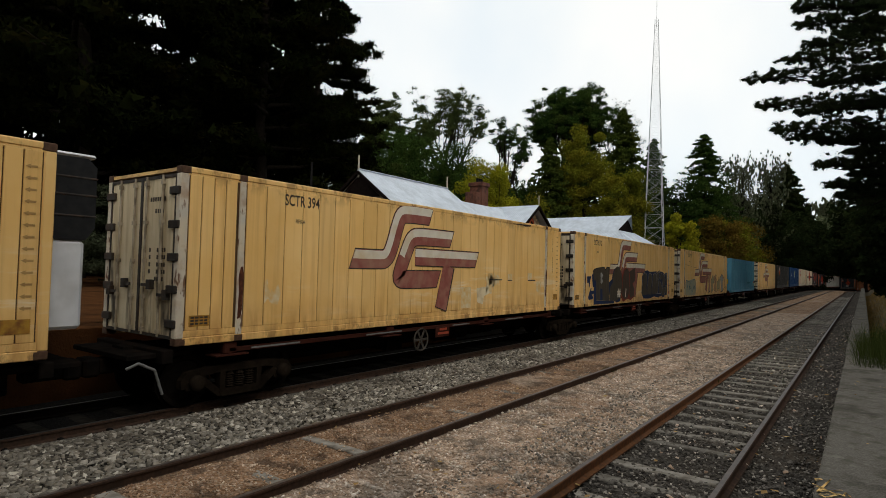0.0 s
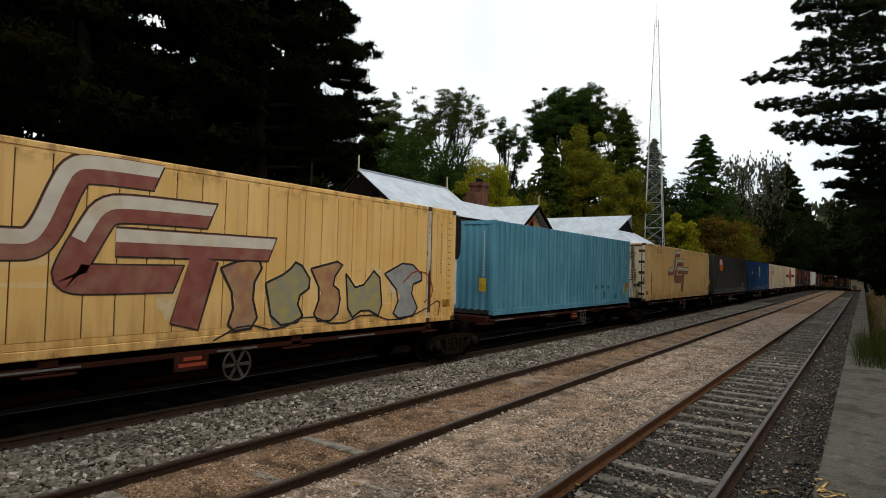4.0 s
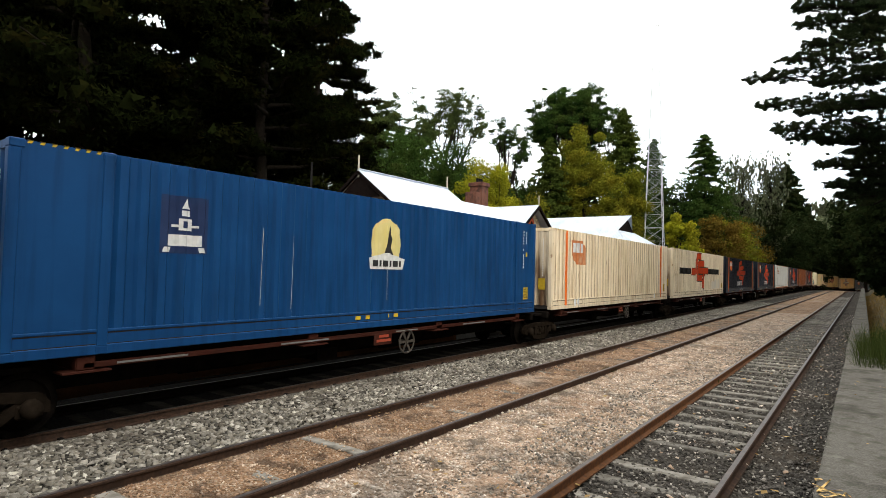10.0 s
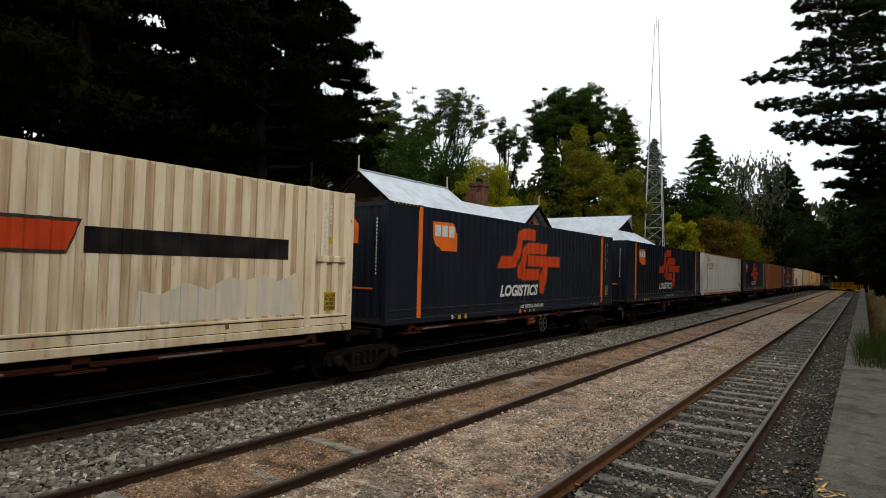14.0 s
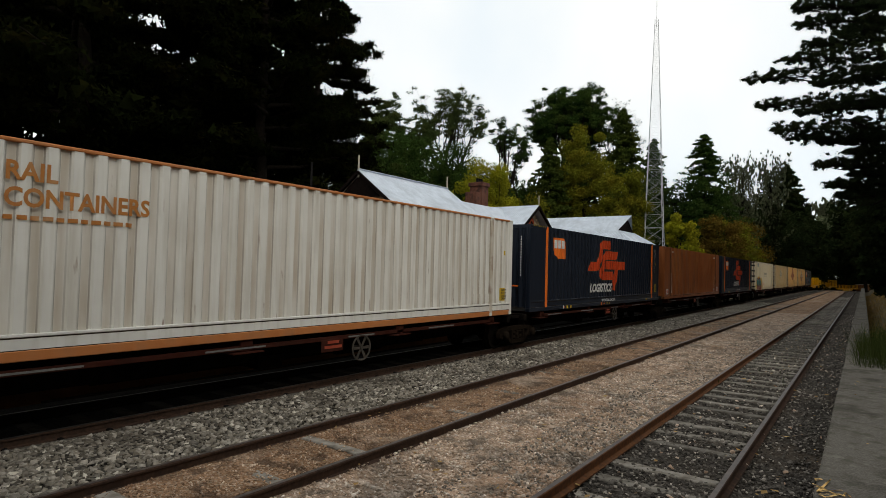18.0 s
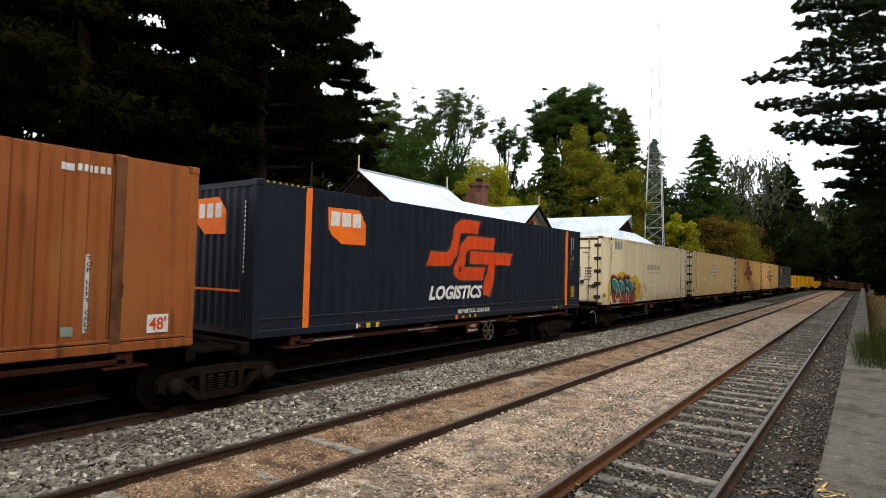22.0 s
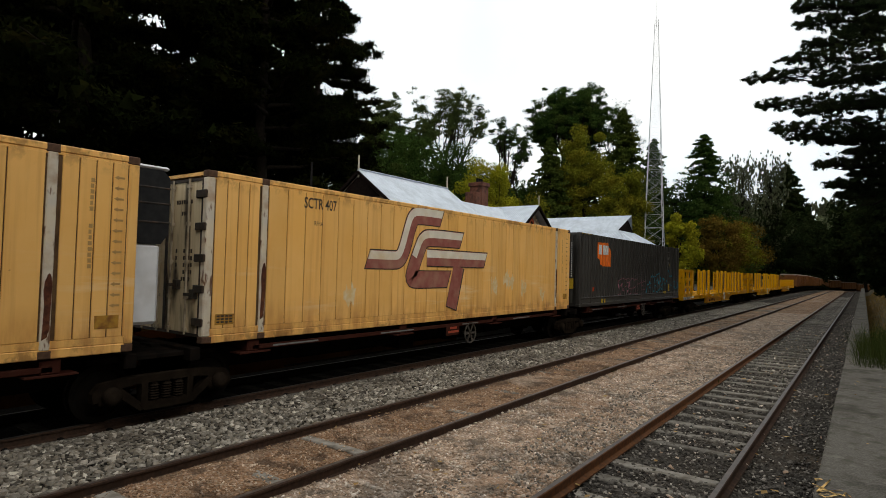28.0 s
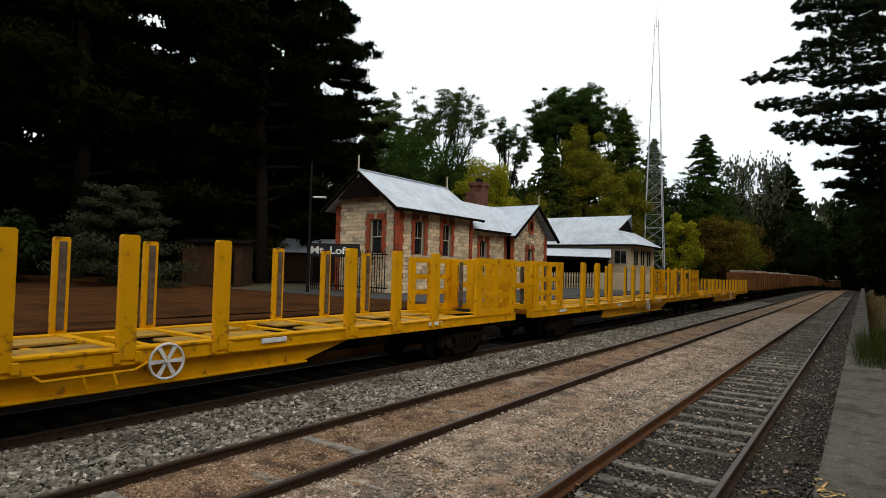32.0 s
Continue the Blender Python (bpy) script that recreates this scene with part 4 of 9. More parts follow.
def annex():
    h = thing("refreshment_building", "cream rendered building with a pale iron roof and gablet", "building")
    xr0, xe, yf, yb, ze, zr, yr, xg = -30.0, -15.9, 50.0, 58.0, 4.85, 7.75, 54.0, -17.9
    s = Shape()
    for a, b, c, d in ((xr0, xe - .6, yf + .55, yf + .85), (xr0, xe - .6, yb - .85, yb - .55), (xe - .9, xe - .6, yf + .85, yb - .85), (xr0, xr0 + .3, yf + .85, yb - .85)):
        s.box(a, b, c, d, .7, ze)
    part("wall", s, M_cream, h, "cream rendered wall")
    zg = 6.2
    yg = (zg - ze) / (zr - ze) * (yr - yf)
    for y0, sd in ((yf, 1), (yb, -1)):
        corrugated([(xr0, y0, ze), (xe, y0, ze), (xg - .1, y0 + sd * yg, zg), (xr0, y0 + sd * yg, zg)], M_iron_roof, "roof_sheet", h, "pale grey corrugated iron roof slope")
        corrugated([(xr0, y0 + sd * yg, zg), (xg - .3, y0 + sd * yg, zg), (xg + .3, yr, zr), (xr0, yr, zr)], M_iron_roof, "roof_sheet", h)
        bar(h, "gutter", (xr0, y0 - sd * .05, ze - .08), (xe, y0 - sd * .05, ze - .08), .13, M_timber_dark)
    corrugated([(xe, yf, ze), (xe, yb, ze), (xg - .1, yb - yg, zg), (xg - .1, yf + yg, zg)], M_iron_roof, "roof_sheet", h, "hipped end of the roof")
    bar(h, "gutter", (xe + .05, yf, ze - .08), (xe + .05, yb, ze - .08), .13, M_timber_dark)
    s = Shape()
    s.prism([(yf + yg, zg - .05), (yb - yg, zg - .05), (yr, zr - .1)], 'x', xg - .25, xg - .18)
    part("gablet", s, M_timber_dark, h, "dark triangular gablet")
    def win(a0, a1, z0, z1, axis):
        w = new("window"); w.parent = h
        def put(name, u0, u1, c, d, o0, o1, mat, label=""):
            s = Shape()
            if axis == 'y': s.box(u0, u1, yf + .55 - o1, yf + .55 - o0, c, d)
            else: s.box(xe - .6 + o0, xe - .6 + o1, u0, u1, c, d)
            part(name, s, mat, w, label)
        put("pane", a0 + .06, a1 - .06, z0 + .06, z1 - .06, .002, .02, M_glass, "reflecting pane")
        for u0, u1, c, d in ((a0, a0 + .06, z0, z1), (a1 - .06, a1, z0, z1), (a0 + .06, a1 - .06, z0, z0 + .06), (a0 + .06, a1 - .06, z1 - .06, z1), ((a0 + a1) / 2 - .02, (a0 + a1) / 2 + .02, z0 + .06, z1 - .06)):
            put("frame_bar", u0, u1, c, d, .002, .05, M_frame)
    win(-18.0, -16.85, 3.1, 4.35, 'y')
    for y in (51.2, 53.1, 55.0): win(y, y + 1.3, 3.0, 4.4, 'x')
    # verandah along the front
    corrugated([(-24.5, 45.9, 3.75), (-16.6, 45.9, 3.55), (-18.3, 50.5, 4.5), (-24.5, 50.5, 4.6)], M_iron_roof, "verandah_roof", h, "pale iron verandah roof")
    bar(h, "verandah_beam", (-24.5, 45.95, 3.6), (-16.7, 45.95, 3.42), .16, M_timber_dark)
    for x in (-24.0, -21.6, -19.2, -16.9):
        bar(h, "verandah_post", (x, 46.0, .98), (x, 46.0, 3.5), .12, M_timber_dark)
    # wall coloured near black for the shade under the verandah
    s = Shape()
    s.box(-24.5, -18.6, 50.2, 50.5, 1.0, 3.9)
    part("verandah_wall", s, M_timber_dark, h, "wall under the verandah, near-black brown standing in for shade")


annex()


def fence(name, p0, p1, z0, height, step, w, mat, label, cat, rails=(.25, .8)):
    f = thing(name, label, cat)
    p0, p1 = Vector(p0), Vector(p1)
    n = int((p1 - p0).length / step)
    d = (p1 - p0).normalized()
    a = math.degrees(math.atan2(d.y, d.x))
    s = Shape()
    s.box(-w / 2, w / 2, -.012, .012, 0, height - .06)
    s.prism([(-w / 2, height - .06), (w / 2, height - .06), (0, height)], 'y', -.012, .012)
    me = s.data("picket", mat)
    for k in range(n + 1):
        ob = new("picket", me)
        ob.parent = f
        q = p0 + d * step * k
        ob.matrix_basis = pose(q.x, q.y, z0, 0, 0, a)
    for r in rails:
        s = Shape()
        s.box(0, (p1 - p0).length, .013, .05, height * r - .03, height * r + .03, m=pose(p0.x, p0.y, z0, 0, 0, a))
        part("fence_rail", s, mat, f)
    return f


fence("palisade_fence", (-24.6, 21.35), (-19.0, 21.35), .99, 2.15, .17, .035, M_black, "tall black iron palisade fence beside the station wall", "fence", (.12, .9))
fence("picket_fence", (-22.0, 43.6), (-17.2, 43.6), .99, 1.3, .22, .1, M_cream, "low cream picket fence before the verandah", "fence")


def low_wall():
    s = Shape()
    s.box(-17.2, -12.6, 43.5, 43.75, .9, 2.3, bev=.02)
    tagged(part("low_wall", s, M_cream), "plain cream rendered low wall on the platform", "wall")


low_wall()


def name_board():
    b = thing("station_sign", "black station name board with white letters on posts", "sign", at=pose(-21.75, 18.75, .98, 0, 0, 36))
    s = Shape(); s.box(-.12, 2.45, -.02, .02, 1.75, 2.4, bev=.008); part("board", s, M_board, b, "black board")
    for x in (.0, 2.3):
        s = Shape(); s.box(x - .04, x + .04, .022, .1, 0, 2.35, bev=.008); part("post", s, M_white, b, "white painted post")
    lettering("lettering", "Mt. Lofty", M_mark, b, .5, pose(.06, -.026, 1.9, 90, 0, 0), width=2.15, bold=.012)


name_board()


def lamp_post():
    b = thing("lamp_post", "tall dark lamp post with a flat white lamp arm", "lamp post", at=pose(-21.55, 18.55, .98))
    s = Shape(); s.tube((0, 0, 0), (0, 0, 6.3), .075, .05, 12); part("pole", s, M_black, b)
    s = Shape(); s.tube((0, 0, 4.55), (.42, .3, 4.6), .025, .025, 8); part("arm", s, M_black, b)
    s = Shape(); s.box(.1, .75, -.09, .09, 4.56, 4.64, bev=.03, m=pose(0, 0, 0, 0, 0, 36)); part("lamp_head", s, M_white, b, "flat white lamp head")


lamp_post()


def shed(name, x, y, w, d, h, rise, rot, wall_mat, roof_mat, label):
    b = thing(name, label, "shed", at=pose(x, y, .95, 0, 0, rot))
    s = Shape(); s.box(-w / 2, w / 2, -d / 2, d / 2, 0, h, bev=.02); part("wall", s, wall_mat, b)
    for k in range(int(w / .2)):
        q = Shape(); q.box(-w / 2 + k * .2 + .01, -w / 2 + k * .2 + .19, -d / 2 - .02, -d / 2 + .01, .05, h - .03); part("board", q, wall_mat, b)
    corrugated([(-w / 2 - .3, -d / 2 - .35, h + .02), (w / 2 + .3, -d / 2 - .35, h + .02), (w / 2 + .3, d / 2 + .3, h + rise), (-w / 2 - .3, d / 2 + .3, h + rise)], roof_mat, "roof_sheet", b)
    q = Shape(); q.box(w * .12, w * .12 + .85, -d / 2 - .05, -d / 2 + .02, 0, 2.0, bev=.01)
    part("door", q, M_timber_dark, b, "dark plank door")


shed("hut", -31.6, 20.2, 3.4, 2.6, 2.5, .35, 42, M_brown_shed, M_timber_dark, "small brown timber hut with a dark door")
shed("shed", -36.0, 31.2, 4.6, 3.0, 2.3, 1.25, 36, M_brown_shed, M_iron_roof, "low shed with a pale corrugated iron roof")


def lattice_tower():
    t = thing("lattice_tower", "tall tapering galvanised steel lattice radio mast", "radio mast", at=pose(-22.0, 76.4, land(-22.0, 76.4) - .1, 0, 0, 20))
    w0, w1, H = 2.7, .42, 35.0
    half = lambda z: (w0 + (w1 - w0) * min(1, z / H)) / 2
    for a, b in ((1, 1), (1, -1), (-1, 1), (-1, -1)):
        s = Shape()
        s.tube((a * half(0), b * half(0), 0), (a * half(H), b * half(H), H), .05, .02, 6)
        part("leg", s, M_galv, t)
    z = 0.0
    while z < H - .5:
        dz = max(.8, half(z) * 1.5)
        z2 = min(H, z + dz)
        h0, h1 = half(z), half(z2)
        for k in range(4):
            c0, c1 = ((1, 1), (-1, 1), (-1, -1), (1, -1))[k], ((-1, 1), (-1, -1), (1, -1), (1, 1))[k]
            s = Shape()
            s.tube((c0[0] * h0, c0[1] * h0, z), (c1[0] * h1, c1[1] * h1, z2), .02 - .00036 * z, n=4)
            s.tube((c1[0] * h0, c1[1] * h0, z), (c0[0] * h1, c0[1] * h1, z2), .02 - .00036 * z, n=4)
            s.tube((c0[0] * h1, c0[1] * h1, z2), (c1[0] * h1, c1[1] * h1, z2), .02 - .00036 * z, n=4)
            part("brace", s, M_galv, t)
        z = z2
    s = Shape(); s.tube((0, 0, H - 1), (0, 0, 43), .03, .02, 6); part("antenna", s, M_galv, t)


lattice_tower()
# ---- trees ----
M_bark = material("dark_bark", (0.00875, 0.00665, 0.0049), (0.0158, 0.0123, 0.00875), scale=5, rough=.95, spec=.05, bump=.02, bump_scale=14)
# needle greens set near black, standing in for shade inside the crowns
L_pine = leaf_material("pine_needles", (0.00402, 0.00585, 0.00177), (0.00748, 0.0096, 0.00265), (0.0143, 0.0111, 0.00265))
L_pine_r = leaf_material("cedar_needles", (0.013, 0.021, 0.0095), (0.024, 0.034, 0.015), (0.03, 0.032, 0.014))
L_cypress = leaf_material("cypress_leaves", (0.04, 0.062, 0.012), (0.062, 0.082, 0.016), (0.075, 0.085, 0.014))
L_gum = leaf_material("gum_leaves", (0.0382, 0.057, 0.0175), (0.0638, 0.0855, 0.0245), (0.0765, 0.0808, 0.021))
L_dark = leaf_material("dark_green_leaves", (0.0223, 0.0467, 0.0111), (0.0401, 0.0725, 0.0152), (0.0491, 0.0621, 0.0139))
L_sapling = leaf_material("pale_conifer_needles", (0.035, 0.043, 0.024), (0.055, 0.063, 0.035), (0.03, 0.034, 0.016))
# L_dark's greens taken down, deep shade put into the leaf colour
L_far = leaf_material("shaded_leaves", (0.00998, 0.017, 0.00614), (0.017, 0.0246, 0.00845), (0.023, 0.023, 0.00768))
L_yellow = leaf_material("yellow_green_leaves", (0.213, 0.218, 0.0138), (0.305, 0.276, 0.0207), (0.136, 0.16, 0.0172))
L_olive = leaf_material("olive_leaves", (0.109, 0.121, 0.012), (0.149, 0.14, 0.015), (0.177, 0.128, 0.012))
L_brown = leaf_material("autumn_brown_leaves", (0.1, 0.0665, 0.012), (0.13, 0.0808, 0.015), (0.07, 0.0712, 0.012))
L_grey = leaf_material("grey_green_leaves", (0.085, 0.1, 0.054), (0.13, 0.14, 0.08), (0.07, 0.08, 0.036))


def leaf_quads(centres, radii, per, size, rng, aspect=.5, droop=0.0, inner=.35):
    """Small leaves scattered in each clump, denser near its skin, their faces turned mostly outwards and up."""
    n = len(centres) * per
    c = np.repeat(np.asarray(centres), per, 0)
    r = np.repeat(np.asarray(radii), per, 0)
    d = rng.normal(size=(n, 3))
    d /= np.linalg.norm(d, axis=1)[:, None]
    p = c + d * r * (inner + (1.1 - inner) * rng.random((n, 1)) ** .6)
    f = d * .8 + np.array([0, 0, .35]) + rng.normal(size=(n, 3)) * .55
    u = np.cross(f, rng.normal(size=(n, 3)) + np.array([0, 0, droop]))
    u /= np.linalg.norm(u, axis=1)[:, None] + 1e-9
    w = np.cross(u, f)
    w /= np.linalg.norm(w, axis=1)[:, None] + 1e-9
    s = (size * (.6 + .8 * rng.random((n, 1))))
    u, w = u * s * 1.15, w * s * aspect * 1.5
    return np.stack([p - u - w * .5, p + w, p + u - w * .5], 1).reshape(-1, 3)


def limb(s, a, b, r0, r1, rng, bends=3, sway=.12):
    """A bent, tapering limb; returns its points."""
    a, b = np.array(a, float), np.array(b, float)
    L = np.linalg.norm(b - a)
    pts = [a]
    for k in range(1, bends):
        pts.append(a + (b - a) * k / bends + rng.normal(size=3) * L * sway * .5)
    pts.append(b)
    for k in range(bends):
        ra, rb = r0 + (r1 - r0) * k / bends, r0 + (r1 - r0) * (k + 1) / bends
        s.tube(pts[k], pts[k + 1], ra, rb, 6, caps=False)
    return pts


def tree(kind, x, y, h, spread, leaf, seed, label, per=60, size=.16, low=.3, z=None, bark=None, name="tree", clumps=1.0, group="trees", core=0, aspect=.5, arms=()):
    rng = np.random.default_rng(seed)
    z = land(x, y) - .15 if z is None else z
    t = thing(name, label, "tree" if name != "shrub" else "shrub", group, at=pose(x, y, z))
    wood = Shape()
    C, R = [], []
    r0 = max(.08, h * .017)
    if kind == "pine":          # broad shelves of needles on long limbs
        lean = rng.normal(size=2) * .02 * h
        limb(wood, (0, 0, 0), (lean[0], lean[1], h * .97), r0, r0 * .25, rng, 5, .02)
        m = int(34 * clumps)
        for k in range(m):
            f = low + (1 - low) * (k + rng.random()) / m
            a = k * 2.4 + rng.random()
            reach = spread * (1 - .75 * ((f - low) / (1 - low)) ** 1.6) * (.65 + .45 * rng.random())
            zb = f * h
            o = np.array([lean[0] * f, lean[1] * f, zb])
            e = o + np.array([math.cos(a) * reach, math.sin(a) * reach, reach * rng.uniform(-.08, .28)])
            pts = limb(wood, o, e, r0 * .32, .03, rng, 3, .08)
            for q in np.linspace(.35, 1.0, 6):
                c = o + (e - o) * q
                for _ in range(2):
                    side = rng.normal(size=3) * np.array([.16, .16, .05]) * reach * q
                    C.append(c + side)
                    g = reach * rng.uniform(.09, .19) + .25
                    R.append((g, g, g * .42))
        for zb, az, reach, rise in arms:      # long single limbs, each a shelf of tufts
            a = math.radians(az)
            o = np.array([lean[0] * zb / h, lean[1] * zb / h, zb - rise])
            e = np.array([math.cos(a) * reach, math.sin(a) * reach, zb])
            limb(wood, o, e, r0 * .2, .025, rng, 4, .05)
            for q in np.linspace(.12, 1.0, 17):
                c = o + (e - o) * q
                wide = (.3 + 1.0 * math.sin(math.pi * min(1.0, q * .8 + .12))) * (.35 + .09 * reach)
                t0 = o + (e - o) * max(.06, q - .12)
                for k in range(11):
                    side = np.clip(rng.normal(size=3), -1.7, 1.7) * np.array([.62, .62, .2]) * wide + np.array([0, 0, .22 * wide])
                    if k % 3 == 0: limb(wood, t0, c + side, .03, .01, rng, 2, .1)
                    C.append(c + side)
                    g = rng.uniform(.16, .34)
                    R.append((g, g, g * .6))
    elif kind == "cone":        # a dense spire with drooping tiers
        limb(wood, (0, 0, 0), (0, 0, h), r0, .03, rng, 3, .005)
        m = int(h * 12 * clumps)
        for k in range(m):
            f = min(.995, low + (1 - low) * (k / m) + rng.uniform(-.012, .012))
            a = rng.random() * 6.283
            reach = spread * (1 - (f - low) / (1 - low)) ** .75 * rng.uniform(.55, 1.15) + .12
            o = np.array([0, 0, f * h])
            e = o + np.array([math.cos(a) * reach, math.sin(a) * reach, reach * rng.uniform(-.4, .1)])
            if k % 3 == 0: limb(wood, o, e, .05, .015, rng, 2, .03)
            for q in (.25, .45, .65, .85, 1.0):
                C.append(o + (e - o) * q + rng.normal(size=3) * np.array([.1, .1, .04]) * reach)
                g = .17 + .085 * reach
                R.append((g * 1.25, g * 1.25, g * .6))
    elif kind == "gum":         # an open crown: forked limbs, flat clumps at their ends, gaps between
        top = h * rng.uniform(.4, .5)
        fork = np.array([rng.normal() * .3, rng.normal() * .3, top])
        limb(wood, (0, 0, 0), fork, r0, r0 * .75, rng, 3, .03)
        m = int(11 * clumps)
        for k in range(m):
            a = k * 2.4 + rng.random()
            rr = spread * math.sqrt(rng.uniform(.04, .85))
            e = np.array([math.cos(a) * rr, math.sin(a) * rr, h * (.62 + .33 * math.sqrt(1 - .85 * (rr / spread) ** 2)) * rng.uniform(.88, .99)])
            o = fork * rng.uniform(.75, 1.0)
            limb(wood, o, e, r0 * .4, .05, rng, 4, .1)
            for _ in range(6):                # forks, each with a flat spray of small clumps
                b0 = o + (e - o) * rng.uniform(.5, .95)
                tip = e + np.clip(rng.normal(size=3), -1.4, 1.4) * np.array([.2, .2, .05 * h / spread]) * spread
                tip[2] = min(tip[2], h)
                limb(wood, b0, tip, .05, .015, rng, 3, .12)
                for _ in range(6):
                    c = b0 + (tip - b0) * rng.uniform(.55, 1.08) + np.clip(rng.normal(size=3), -1.5, 1.5) * np.array([.07, .07, .03]) * spread
                    g = spread * rng.uniform(.035, .075) + .12
                    C.append(c)
                    R.append((g * 1.35, g * 1.35, g * .6))
    elif kind == "wispy":       # upright fine sprays
        limb(wood, (0, 0, 0), (0, 0, h * .85), r0, .04, rng, 4, .02)
        for k in range(int(26 * clumps)):
            a, f = k * 2.4 + rng.random(), low + (.8 - low) * rng.random()
            o = np.array([0, 0, f * h])
            rr = spread * rng.uniform(.3, 1.0)
            e = o + np.array([math.cos(a) * rr, math.sin(a) * rr, h * rng.uniform(.16, .36)])
            e[2] = min(e[2], h * rng.uniform(.88, 1.0))
            limb(wood, o, e, .05, .012, rng, 3, .06)
            for q in np.linspace(.2, 1.0, 11):
                C.append(o + (e - o) * q + rng.normal(size=3) * .1 * spread * (1.2 - .8 * q))
                g = spread * rng.uniform(.03, .07) * (1.35 - .7 * q)
                R.append((g * .8, g * .8, g * 2.0))
    else:                       # "round": a full broad-leaved crown
        limb(wood, (0, 0, 0), (0, 0, h * .6), r0, r0 * .5, rng, 3, .03)
        m = int(60 * clumps)
        for k in range(m):
            d = rng.normal(size=3)
            d /= np.linalg.norm(d)
            cz = h * (low + (1 - low) * .5)
            hz = h * (1 - low) * .5
            q = rng.uniform(.45, 1.0)
            c = np.array([d[0] * spread * q, d[1] * spread * q, cz + d[2] * hz * q])
            if k % 3 == 0: limb(wood, (0, 0, h * rng.uniform(.2, .5)), c, .07, .02, rng, 3, .08)
            g = spread * rng.uniform(.2, .36)
            C.append(c)
            R.append((g, g, g * .8))
    part("trunk", wood, bark or M_bark, t, smooth=True)
    v = leaf_quads(np.array(C), np.array(R), per, size, rng, aspect, .6 if kind in ("wispy", "cone") else 0.1)
    if core:
        v = np.concatenate([v, leaf_quads(np.array(C), np.array(R) * .55, core, size * 2.3, rng, .6, .1, .05)])
    me = facets("crown", v, leaf)
    part("crown", me, leaf, t)
    return t


PINE = "tall dark pine with dense drooping needle shelves"
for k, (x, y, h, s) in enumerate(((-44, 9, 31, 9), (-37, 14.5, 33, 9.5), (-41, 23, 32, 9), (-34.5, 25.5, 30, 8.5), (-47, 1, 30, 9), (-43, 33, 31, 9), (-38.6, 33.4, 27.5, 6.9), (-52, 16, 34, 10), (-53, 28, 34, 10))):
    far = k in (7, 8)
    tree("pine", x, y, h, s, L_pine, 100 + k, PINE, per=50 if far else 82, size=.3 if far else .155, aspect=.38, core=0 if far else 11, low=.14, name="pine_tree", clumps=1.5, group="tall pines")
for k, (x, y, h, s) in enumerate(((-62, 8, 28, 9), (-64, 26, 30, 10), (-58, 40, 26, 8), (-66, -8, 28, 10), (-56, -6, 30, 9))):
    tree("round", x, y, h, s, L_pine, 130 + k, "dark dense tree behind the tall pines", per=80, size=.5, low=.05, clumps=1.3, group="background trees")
# the pine that hangs in over the platform
ARMS = ((22.7, 218, 9.2, -0.9), (21.4, 218, 8.8, -0.9), (19.8, 218, 8.2, -0.9), (18.4, 221, 10.5, -0.9), (17.2, 215, 12.3, -0.9), (15.0, 215, 11.7, -0.9), (12.9, 221, 11.0, -0.9), (12.5, 218, 9.5, -0.3), (12.4, 218, 7.0, -0.3), (10.5, 218, 7.4, -0.3), (8.9, 221, 6.7, -0.3), (8.1, 221, 5.9, -0.3), (22.7, 221, 5.0, -0.9), (20.9, 218, 5.9, -0.9), (16.8, 218, 7.7, -0.9), (14.6, 218, 8.6, -0.9), (11.6, 221, 5.0, -0.3), (9.9, 215, 4.6, -0.3), (24.1, 215, 7.2, -0.9))
tree("pine", 3.2, 57, 29, 4.6, L_pine_r, 151, "large pine with layered branches reaching over the platform", per=62, size=.062, aspect=.3, core=5, low=.25, name="pine_tree", clumps=1.0, arms=ARMS)
# trees behind the station
tree("gum", -57.8, 65.7, 27.4, 5.4, L_gum, 161, "tall gum tree with an open crown", per=90, size=.11, clumps=1.3)
tree("gum", -58.3, 80, 34.2, 6.6, L_gum, 162, "tall gum tree with a sparse open crown", per=70, size=.11, clumps=1.1)
tree("gum", -46, 79.3, 26.6, 3.9, L_dark, 163, "slender dark gum tree with a ragged crown", per=66, size=.09, clumps=.9)
tree("gum", -42.9, 97.3, 35.4, 8.0, L_dark, 164, "big dark gum tree with a dense domed crown", per=110, size=.12, clumps=3.4)
tree("gum", -40.8, 114.8, 38.7, 5.4, L_grey, 165, "thin gum tree with a lacy crown", per=22, size=.085, clumps=1.0)
tree("round", -51.6, 60.6, 20.2, 6.6, L_dark, 180, "dense dark green tree under the gum trees", per=420, size=.17, low=.05, clumps=1.5)
tree("round", -53.1, 74.4, 21, 6.0, L_dark, 181, "dense dark green tree under the gum trees", per=380, size=.18, low=.05, clumps=1.4)
tree("round", -45.9, 84.8, 16, 5.6, L_dark, 182, "dense dark green tree under the gum trees", per=380, size=.18, low=.02, clumps=1.3)
tree("round", -40.5, 92, 23.5, 6.0, L_cypress, 184, "dense green tree under the domed gum", per=420, size=.18, low=.02, clumps=1.6)
tree("cone", -38.6, 80, 21.9, 5.8, L_cypress, 183, "weeping green cypress behind the station", per=30, size=.15, low=.04)
tree("round", -35.2, 84.9, 24.3, 4.4, L_olive, 166, "tall olive-green tree behind the station", per=420, size=.15, low=.1, clumps=1.3)
tree("round", -25.8, 74.8, 15.3, 3.7, L_olive, 176, "olive-yellow tree beside the radio mast", per=420, size=.13, low=.05, clumps=1.3)
tree("cone", -33, 96.2, 29.7, 8.4, L_cypress, 167, "tall conical green tree", per=30, size=.173, low=.06)
